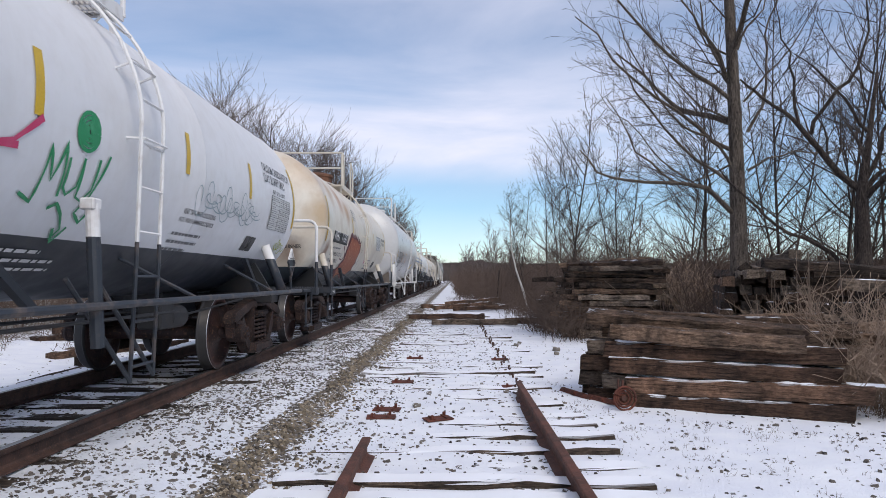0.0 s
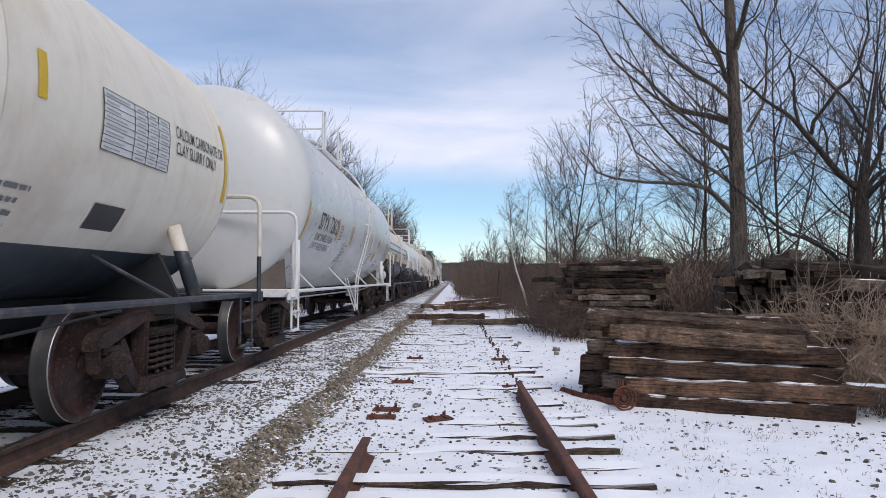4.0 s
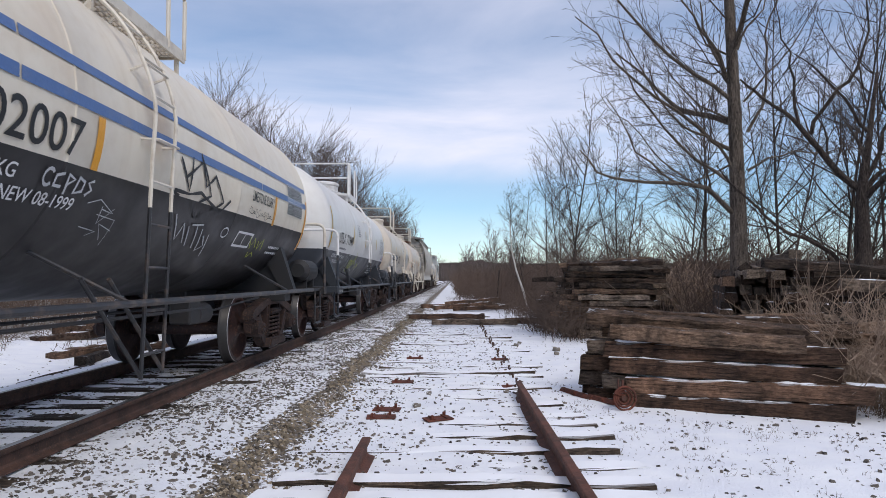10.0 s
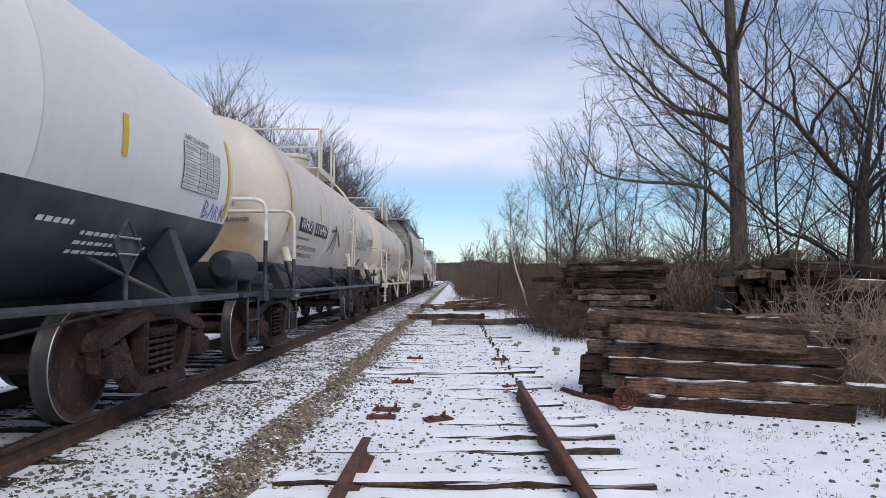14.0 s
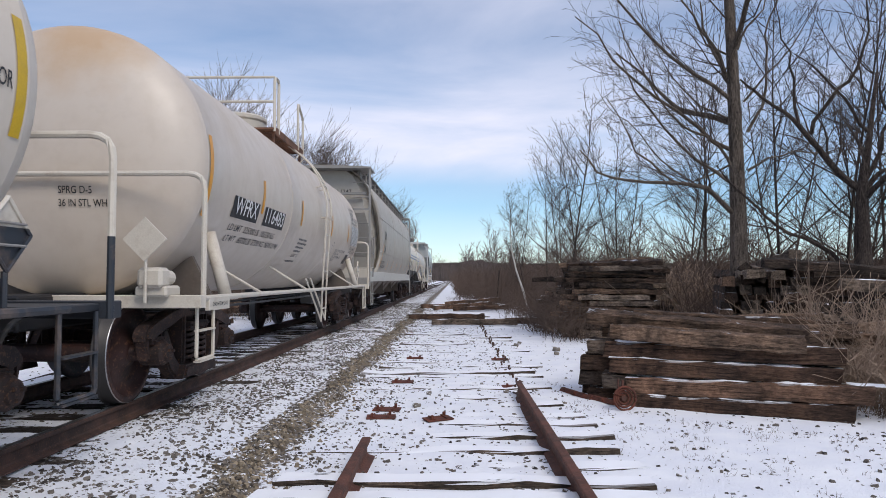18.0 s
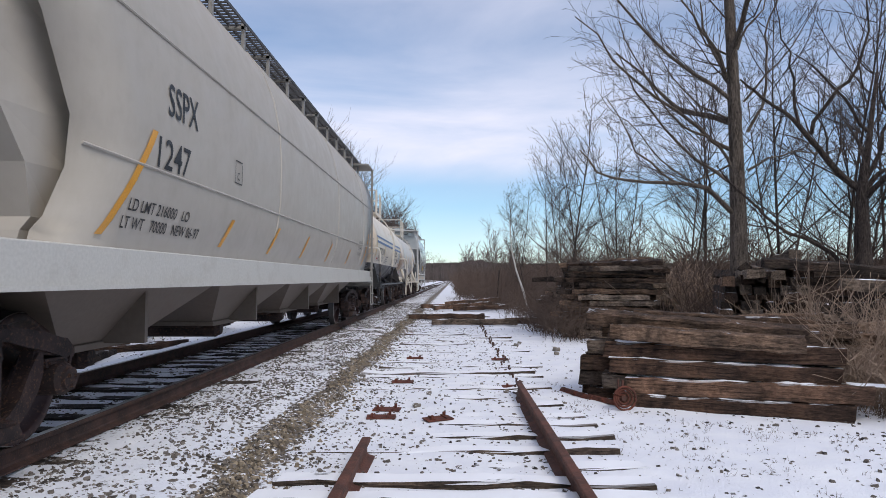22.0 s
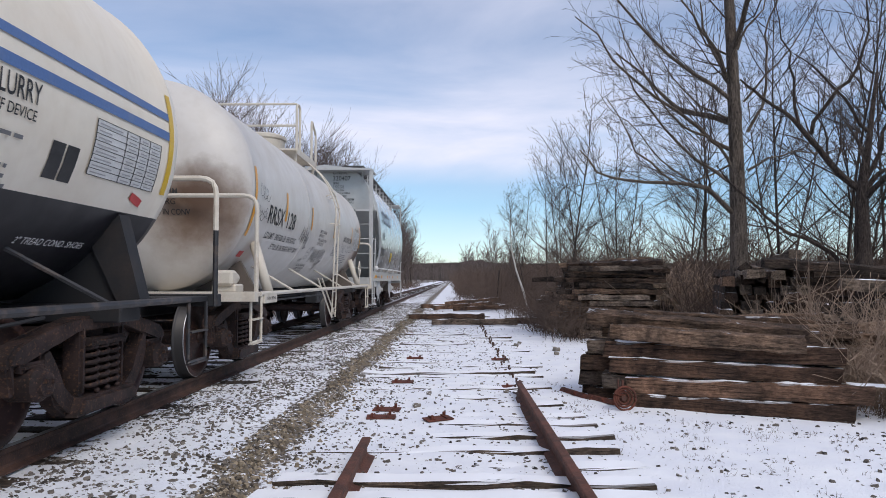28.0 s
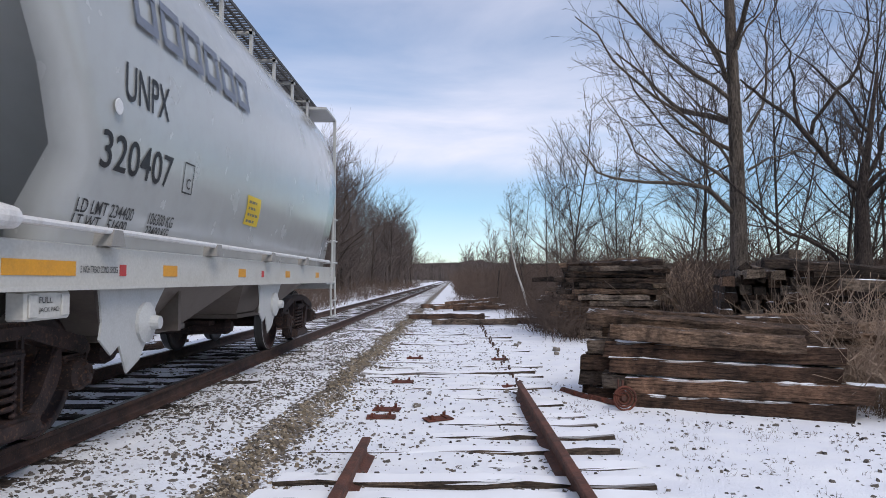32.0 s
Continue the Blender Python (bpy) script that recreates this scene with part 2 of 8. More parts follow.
RAIL_Z = 0.28           # top of the main line's rails
TRACK_X = -3.80         # middle of the main line
SIDE_X = 0.05           # middle of the old siding
SIDE_Z = 0.155          # top of the siding's rails


# ground and tracks -------------------------------------------------------
def ground_z(x, y):
    """The lie of the land: a raised ballast bed for the main line, a flat siding, a bank beyond the train."""
    d = x - TRACK_X
    bed = 0.115
    if d > 1.75:
        t = min(1.0, (d - 1.75) / 0.75)
        bed = 0.115 * (1 - t * t * (3 - 2 * t))
    elif d < -1.5:
        t = min(1.0, (-1.5 - d) / 1.6)
        bed = 0.115 - 0.35 * t * t * (3 - 2 * t)
        if d < -4.0:
            bed += min(1.1, (-4.0 - d) * 0.13)
    if abs(d) < 1.0:
        bed -= 0.014 * min(1.0, (1.0 - abs(d)) / 0.25)
    z = bed
    e = x + 1.50 + 0.05 * math.sin(y * 1.3) + 0.03 * noise.noise((0.0, y * 2.2, 5.0))
    z += 0.060 * math.exp(-(e / (0.20 if e < 0 else 0.055)) ** 2) * (0.75 + 0.8 * noise.noise((x * 4, y * 4, 1.0)))
    if -1.2 < x < 1.6:
        z += 0.020 * noise.noise((x * 1.7, y * 2.3, 11.0))
    if x > 6:
        z += min(0.5, (x - 6) * 0.03)
    rough = 0.05 if (x > -1.6 and x < 8) else 0.02 if abs(d) < 2.4 else 0.12
    z += rough * 0.5 * noise.noise((x * 0.55, y * 0.55, 3.0)) + 0.014 * noise.noise((x * 3.1, y * 3.1, 7.0))
    return z


def lines(spans):
    out = []
    for a, b, n in spans:
        out += [a + (b - a) * i / n for i in range(n)]
    return out + [spans[-1][1]]


gx = lines([(-900, -60, 6), (-60, -14, 10), (-14, -7, 20), (-7, -1.9, 47), (-1.9, -1.1, 30), (-1.1, 6, 66), (6, 14, 20), (14, 60, 10), (60, 900, 6)])
gy = lines([(-300, -10, 6), (-10, 2, 12), (2, 14, 130), (14, 40, 80), (40, 130, 30), (130, 1500, 8)])

gm = Mat("snowy_ground", 0.75, 0, 0.3)
gsep = gm.n.new("ShaderNodeSeparateXYZ")
gm.l.new(gm.co, gsep.inputs[0])
g_x = gsep.outputs["X"]
stones = gm.mix(gm.ramp(gm.noise(34, 4, 0.6), 0.35, 0.65), (0.060, 0.052, 0.047), (0.20, 0.178, 0.155))
dirt = gm.mix(gm.ramp(gm.noise(5, 5), 0.4, 0.65), (0.090, 0.068, 0.048), (0.19, 0.155, 0.115))
bare = gm.mix(gm.ramp(gm.noise(11, 3), 0.42, 0.6), stones, dirt)
# how bare each strip is: under the main line, along its shoulder, the siding, the bank
strip = gm.n.new("ShaderNodeValToRGB")
strip.color_ramp.elements[0].position, strip.color_ramp.elements[1].position = 0.0, 1.0
cr = strip.color_ramp
for pos, val in ((0.24, 0.60), (0.29, 0.42), (0.37, 0.37), (0.42, 0.38), (0.475, 0.38), (0.50, 0.41), (0.592, 0.46), (0.597, 0.62), (0.602, 0.62), (0.608, 0.44), (0.640, 0.34), (0.75, 0.29), (0.86, 0.28), (0.95, 0.5)):
    e = cr.elements.new(pos)
    e.color = (val, val, val, 1)
cr.elements[0].color, cr.elements[-1].color = (0.64, 0.64, 0.64, 1), (0.64, 0.64, 0.64, 1)
gm.l.new(gm.math("ADD", gm.math("MULTIPLY", g_x, 0.04), 0.66), strip.inputs["Fac"])
near_line = gm.ramp(gm.math("MULTIPLY", gm.math("ABSOLUTE", gm.math("ADD", g_x, 3.7)), 0.1), 0.20, 0.26, (1, 1, 1), (0, 0, 0))
thin = gm.math("MULTIPLY", gm.ramp(gm.math("MULTIPLY", gsep.outputs["Y"], 0.01), 0.22, 0.60), gm.math("MULTIPLY", near_line, 0.10))
patch = gm.math("ADD", gm.math("MULTIPLY", gm.noise(1.3, 5, 0.6), 0.35), gm.math("MULTIPLY", gm.noise(16, 6, 0.62), 0.65))
cover = gm.ramp(gm.math("SUBTRACT", patch, gm.math("SUBTRACT", gm.math("ADD", strip.outputs["Color"], thin), 0.5)), 0.44, 0.50)
snowc = gm.mix(gm.ramp(gm.noise(2.5, 4), 0.35, 0.7), (0.74, 0.765, 0.83), (0.83, 0.85, 0.885))
edge_x = gm.math("ADD", g_x, gm.math("MULTIPLY", gm.math("SINE", gm.math("MULTIPLY", gsep.outputs["Y"], 1.3)), 0.05))
ridge = gm.math("MULTIPLY", gm.ramp(gm.math("ABSOLUTE", gm.math("ADD", edge_x, 1.53)), 0.05, 0.15, (1, 1, 1), (0, 0, 0)), gm.ramp(gm.noise(9, 5, 0.65), 0.52, 0.62))
earth = gm.mix(gm.ramp(gm.noise(22, 5, 0.7), 0.35, 0.65), (0.12, 0.092, 0.064), (0.36, 0.29, 0.20))
gm.color(gm.mix(ridge, gm.mix(cover, bare, snowc), earth))
gm.bump(gm.math("ADD", gm.math("MULTIPLY", cover, 0.35), gm.noise(40, 4, 0.6)), 0.55, 0.025)
M["ground"] = gm.m

gv = [(x, y, ground_z(x, y)) for y in gy for x in gx]
nx = len(gx)
gf = [(j * nx + i, j * nx + i + 1, (j + 1) * nx + i + 1, (j + 1) * nx + i) for j in range(len(gy) - 1) for i in range(nx - 1)]
ground = tagged(raw("ground", gv, gf, M["ground"], smooth=True), "thin patchy snow over gravel, dirt and dead grass", "ground", kind="structure")

RAIL_PROFILE = [(-0.070, 0), (0.070, 0), (0.070, 0.012), (0.020, 0.028), (0.009, 0.045), (0.009, 0.115), (0.034, 0.128), (0.036, 0.155),
                (0.028, 0.163), (-0.028, 0.163), (-0.036, 0.155), (-0.034, 0.128), (-0.009, 0.115), (-0.009, 0.045), (-0.020, 0.028), (-0.070, 0.012)]


def rail_bar(name, x, top, y0, y1, mats, parent, steps=1, lean=0.0):
    bm = bmesh.new()
    base = top - 0.163
    sections = []
    for s in range(steps + 1):
        y = y0 + (y1 - y0) * s / steps
        sections.append([bm.verts.new((x + a + lean * (y - y0), y, base + b)) for a, b in RAIL_PROFILE])
    n = len(RAIL_PROFILE)
    for u, w in zip(sections, sections[1:]):
        for i in range(n):
            f = bm.faces.new((u[i], u[(i + 1) % n], w[(i + 1) % n], w[i]))
            f.material_index = 1 if i == 8 and len(mats) > 1 else 0
    bm.faces.new(sections[0])
    bm.faces.new(sections[-1])
    return part(name, bm, mats, parent)


def tie_mesh(name, material, length=2.59, w=0.22, h=0.17, seed=0, worn=0.012):
    """A worn timber: bevelled, slightly twisted, with split, frayed ends. Lies along x; grain along its length."""
    rnd = random.Random(seed)
    n = 9
    rings = []
    verts, faces = [], []
    sec = [(-0.5, 0.06), (-0.44, 0), (0.44, 0), (0.5, 0.06), (0.5, 0.90), (0.43, 1.0), (-0.43, 1.0), (-0.5, 0.90)]
    for i in range(n + 1):
        s = -length / 2 + length * i / n
        tw = rnd.uniform(-worn, worn)
        for k, (a, b) in enumerate(sec):
            end = (i in (0, n)) * rnd.uniform(-0.02, 0.03) * (1 if i else -1)
            verts.append((a * w + rnd.uniform(-worn, worn) * 0.5, s + end, b * h + tw * 0.5 + rnd.uniform(-worn, worn) * 0.4))
    m = len(sec)
    for i in range(n):
        for k in range(m):
            faces.append((i * m + k, i * m + (k + 1) % m, (i + 1) * m + (k + 1) % m, (i + 1) * m + k))
    faces.append(tuple(range(m))[::-1])
    faces.append(tuple(n * m + k for k in range(m)))
    me = bpy.data.meshes.new(name)
    me.from_pydata(verts, [], faces)
    me.materials.append(material)
    bm = bmesh.new()
    bm.from_mesh(me)
    bmesh.ops.recalc_face_normals(bm, faces=bm.faces)
    bm.to_mesh(me)
    bm.free()
    return me


main_track = tagged(empty("railway_track", pose(TRACK_X, 0, 0)), "main line of dark steel rails on snowy wooden ties", "track", kind="structure")
for sx in (-0.7525, 0.7525):
    rail_bar("rail", sx, RAIL_Z, -30, 420, [M["rail"], M["railhead"]], main_track, 1)

siding = tagged(empty("old_siding", pose(SIDE_X, 0, 0)), "half-lifted siding with rusty rails and rotten ties in snow", "track", kind="structure")
rail_bar("rail", 0.7525, SIDE_Z, -3, 8.55, [M["rail_red"]], siding, 1)
rail_bar("rail", -0.7525, SIDE_Z, -3, 5.52, [M["rail_red"]], siding, 1)


# railway wagons ----------------------------------------------------------
SPEED = 4.2             # metres a second, towards the camera
AXLE_R = 0.457
movers = []             # wagons and their wheelsets: (object, kind, place)


def wheel_meshes():
    bm = bmesh.new()    # outer side at +x
    prof = [(0.070, 0.0), (0.070, 0.085), (0.055, 0.110), (0.012, 0.150), (-0.012, 0.27), (0.004, 0.375), (0.052, 0.392), (0.060, 0.400),
            (0.060, 0.450), (0.052, 0.455), (-0.035, 0.460), (-0.048, 0.470), (-0.058, 0.485), (-0.068, 0.482), (-0.075, 0.455), (-0.075, 0.395),
            (-0.045, 0.375), (-0.050, 0.27), (-0.060, 0.13), (-0.075, 0.10), (-0.075, 0.0)]
    lathe(bm, prof, 48, "x")
    for f in bm.faces:
        c = f.calc_center_median()
        r = math.hypot(c.y, c.z)
        f.material_index = 2 if r > 0.448 and c.x > 0.050 else 1 if r > 0.44 and c.x < 0.058 else 0
    wheel = mesh_of("wheel", bm, [M["wheel"], M["tread"], M["rim_edge"]], True)
    bm = bmesh.new()
    lathe(bm, [(-0.98, 0.065), (-0.76, 0.075), (-0.6, 0.085), (0.6, 0.085), (0.76, 0.075), (0.98, 0.065)], 14, "x")
    axle = mesh_of("axle", bm, M["wheel"], True)
    return wheel, axle


def truck_meshes():
    """A cast three-piece truck's parts: frame, spring, bearing; middle of the truck at the origin, rail top at z = 0."""
    bm = bmesh.new()
    top = [(-1.13, 0.58), (-1.12, 0.66), (-1.05, 0.72), (-0.92, 0.74), (-0.74, 0.76), (-0.56, 0.82), (-0.36, 0.86), (0.36, 0.86), (0.56, 0.82), (0.74, 0.76),
           (0.92, 0.74), (1.05, 0.72), (1.12, 0.66), (1.13, 0.58), (0.98, 0.595), (0.74, 0.64), (0.58, 0.72), (0.36, 0.78), (-0.36, 0.78), (-0.58, 0.72), (-0.74, 0.64), (-0.98, 0.595)]
    prism(bm, top, -0.075, 0.075)
    for s in (-1, 1):
        dia = [(s * 0.77, 0.65), (s * 0.68, 0.68), (s * 0.63, 0.54), (s * 0.52, 0.36), (s * 0.42, 0.285), (s * 0.28, 0.27), (s * 0.28, 0.15), (s * 0.46, 0.165), (s * 0.60, 0.26), (s * 0.70, 0.40), (s * 0.77, 0.50)]
        prism(bm, dia, -0.065, 0.065)
        prism(bm, [(s * 0.255, 0.28), (s * 0.325, 0.28), (s * 0.325, 0.80), (s * 0.255, 0.80)], -0.08, 0.08)
        prism(bm, [(s * 1.13, 0.62), (s * 1.05, 0.62), (s * 1.035, 0.40), (s * 1.07, 0.40)], -0.06, 0.06)
        prism(bm, [(s * 0.77, 0.62), (s * 0.70, 0.62), (s * 0.71, 0.44), (s * 0.75, 0.44)], -0.06, 0.06)
        prism(bm, [(s * 1.03, 0.60), (s * 0.76, 0.60), (s * 0.78, 0.54), (s * 1.01, 0.54)], -0.09, 0.09)
    prism(bm, [(-0.46, 0.155), (0.46, 0.155), (0.38, 0.28), (-0.38, 0.28)], -0.12, 0.15)
    prism(bm, [(-0.25, 0.64), (0.25, 0.64), (0.25, 0.70), (-0.25, 0.70)], -0.10, 0.14)
    bmesh.ops.bevel(bm, geom=[e for e in bm.edges if abs(e.verts[0].co.x - e.verts[1].co.x) < 0.01], offset=0.022, segments=2, affect="EDGES")
    frame_me = mesh_of("side_frame", bm, M["truck"])
    bm = bmesh.new()
    pts = [(0.075 * math.cos(k * math.tau / 9), 0.075 * math.sin(k * math.tau / 9), 0.295 + 0.34 * k / 54) for k in range(55)]
    tube(bm, pts, 0.019, 5)
    spring_me = mesh_of("spring", bm, M["truck"], True)
    bm = bmesh.new()
    lathe(bm, [(-0.13, 0.10), (-0.11, 0.115), (0.07, 0.115), (0.09, 0.10), (0.10, 0.085), (0.125, 0.08), (0.13, 0.06)], 20, "x")
    for k in range(3):
        q = math.tau * k / 3 + 0.4
        box(bm, 0.12, 0.15, 0.045 * math.cos(q) - 0.014, 0.045 * math.cos(q) + 0.014, 0.045 * math.sin(q) - 0.014, 0.045 * math.sin(q) + 0.014)
    bearing_me = mesh_of("bearing", bm, M["truck"])
    bm = bmesh.new()
    box(bm, -0.98, 0.98, -0.20, 0.20, 0.62, 0.78, 0.03)
    box(bm, -0.35, 0.35, -0.24, 0.24, 0.76, 0.86, 0.02)
    bolster_me = mesh_of("bolster", bm, M["truck"])
    bm = bmesh.new()
    tube(bm, [(-0.72, 0.42, 0.42), (0.72, 0.42, 0.42)], 0.04, 6)
    for q in (-1, 1):
        box(bm, q * 0.75 - 0.05, q * 0.75 + 0.05, 0.38, 0.48, 0.30, 0.58, 0.01)
    brake_me = mesh_of("brake_beam", bm, M["truck"])
    return frame_me, spring_me, bearing_me, bolster_me, brake_me


WHEEL, AXLE = wheel_meshes()
SIDE_FRAME, SPRING, BEARING, BOLSTER, BRAKE = truck_meshes()
WHEELBASE = 1.778


def add_truck(car, y):
    """A truck under the car, its middle at y."""
    for s in (1, -1):
        fr = put("side_frame", SIDE_FRAME, car, pose(s * 1.0, y, 0), "brown cast steel side frame")
        for k in (-0.155, 0.0, 0.155):
            put("spring", SPRING, fr, pose(s * 0.03, k, 0))
        for k in (-1, 1):
            put("bearing", BEARING, fr, pose(s * 0.05, k * WHEELBASE / 2, AXLE_R, 0, 0, 0 if s > 0 else 180))
    put("bolster", BOLSTER, car, pose(0, y, 0))
    put("brake_beam", BRAKE, car, pose(0, y, 0))
    put("brake_beam", BRAKE, car, pose(0, y, 0, 0, 0, 180))
    for k in (-1, 1):
        ws = put("wheelset", AXLE, car, pose(0, y + k * WHEELBASE / 2, AXLE_R))
        put("wheel", WHEEL, ws, pose(0.7525, 0, 0))
        put("wheel", WHEEL, ws, pose(-0.7525, 0, 0, 0, 0, 180))
        movers.append((ws, "wheelset", y + k * WHEELBASE / 2))


def add_coupler(car, y, s, material):
    """A knuckle coupler with its draft box and air hose; s = -1 at the front end."""
    bm = bmesh.new()
    box(bm, -0.09, 0.09, y - s * 0.75, y - s * 0.16, 0.80, 0.95, 0.015)
    box(bm, -0.15, 0.15, y - s * 0.22, y - s * 0.01, 0.73, 1.0, 0.04)
    part("coupler", bm, M["truck"], car, "rusty knuckle coupler")
    bm = bmesh.new()
    tube(bm, bend([(0.30, y - s * 0.45, 0.85), (0.32, y - s * 0.12, 0.80), (0.22, y - s * 0.02, 0.45), (0.1, y, 0.42)], 0.15), 0.022, 6)
    part("air_hose", bm, M["black_rubber"], car)


M["black_rubber"] = plain("black_rubber", (0.018, 0.018, 0.018), 0.7)
M["sill"] = plain("black_underframe", (0.013, 0.013, 0.015), 0.65, 0, (0.045, 0.030, 0.024), 0.6, 3)


def car_root(name, front, label, category):
    """A wagon's Empty at rail height, its front coupling at local y = 0; front: when that passes the camera."""
    ob = empty(name, pose(TRACK_X, SPEED * front, RAIL_Z))
    tagged(ob, label, category, "wagons of the train")
    movers.append((ob, "car", front))
    return ob


def tank_paint(name, upper, lower=None, edge=0.0, dirt=(0.30, 0.22, 0.14), dirty=0.35, rough=0.42, gloss=0.5, spots=()):
    """White or cream tank paint, with a dark belly below edge, rain streaks and rusty soiling."""
    m = Mat(name, rough, 0, gloss)
    z = m.axis("Z")
    stain = m.ramp(m.noise(0.9, 6, 0.62), 0.52, 0.80)
    runs = m.ramp(m.noise(1.0, 5, 0.6, (0.8, 5.0, 0.5)), 0.50, 0.74)
    fac = m.math("MULTIPLY", m.mix(0.3, stain, runs), dirty)
    c = m.mix(fac, upper, dirt)
    c = m.mix(m.math("MULTIPLY", m.ramp(m.noise(7, 4), 0.45, 0.75), 0.10 + dirty * 0.15), c, (upper[0] * 0.6, upper[1] * 0.56, upper[2] * 0.5))
    for (sx, sy, sz), size, tint, amount in spots:      # burns and spills with a place of their own
        mp = m.n.new("ShaderNodeVectorMath")
        mp.operation = "DISTANCE"
        m.l.new(m.co, mp.inputs[0])
        mp.inputs[1].default_value = (sx, sy, sz)
        near = m.math("ADD", m.math("DIVIDE", mp.outputs["Value"], size), m.math("MULTIPLY", m.math("SUBTRACT", m.noise(2.5, 5, 0.6), 0.5), 0.9))
        c = m.mix(m.math("MULTIPLY", m.ramp(near, 0.25, 1.0, (1, 1, 1), (0, 0, 0)), amount), c, tint)
    if lower:
        low = m.mix(m.ramp(m.noise(2.0, 6, 0.65), 0.45, 0.75), lower, (lower[0] * 1.5 + 0.004, lower[1] * 1.45 + 0.003, lower[2] * 1.4 + 0.003))
        c = m.mix(m.math("LESS_THAN", z, edge), c, low)
    m.color(c)
    m.rough(m.ramp(m.noise(3, 4), 0.3, 0.7, (rough - 0.08,) * 3, (rough + 0.12,) * 3))
    m.bump(m.noise(2.2, 3), 0.05, 0.02)
    return m.m


def tank_shell(bm, y0, y1, r, zc, seams=(), head=0.5):
    """Cylinder with elliptical heads from y0 to y1 (tips), with raised weld rings."""
    hl = r * head
    prof = []
    for k in range(1, 11):
        q = math.pi / 2 * k / 10
        prof.append((y0 + hl - hl * math.cos(q), r * math.sin(q)))
    body = [y0 + hl + (y1 - y0 - 2 * hl) * i / 12 for i in range(1, 12)]
    marks = [(y, r) for y in body]
    for s in seams:
        marks += [(s - 0.02, r), (s - 0.008, r + 0.005), (s + 0.008, r + 0.005), (s + 0.02, r)]
    prof += sorted(marks)
    for k in range(10, 0, -1):
        q = math.pi / 2 * k / 10
        prof.append((y1 - hl + hl * math.cos(q), r * math.sin(q)))
    prof = [(y0, 0.05)] + prof + [(y1, 0.05)]
    lathe(bm, prof, 72, "y", (0, 0, zc))


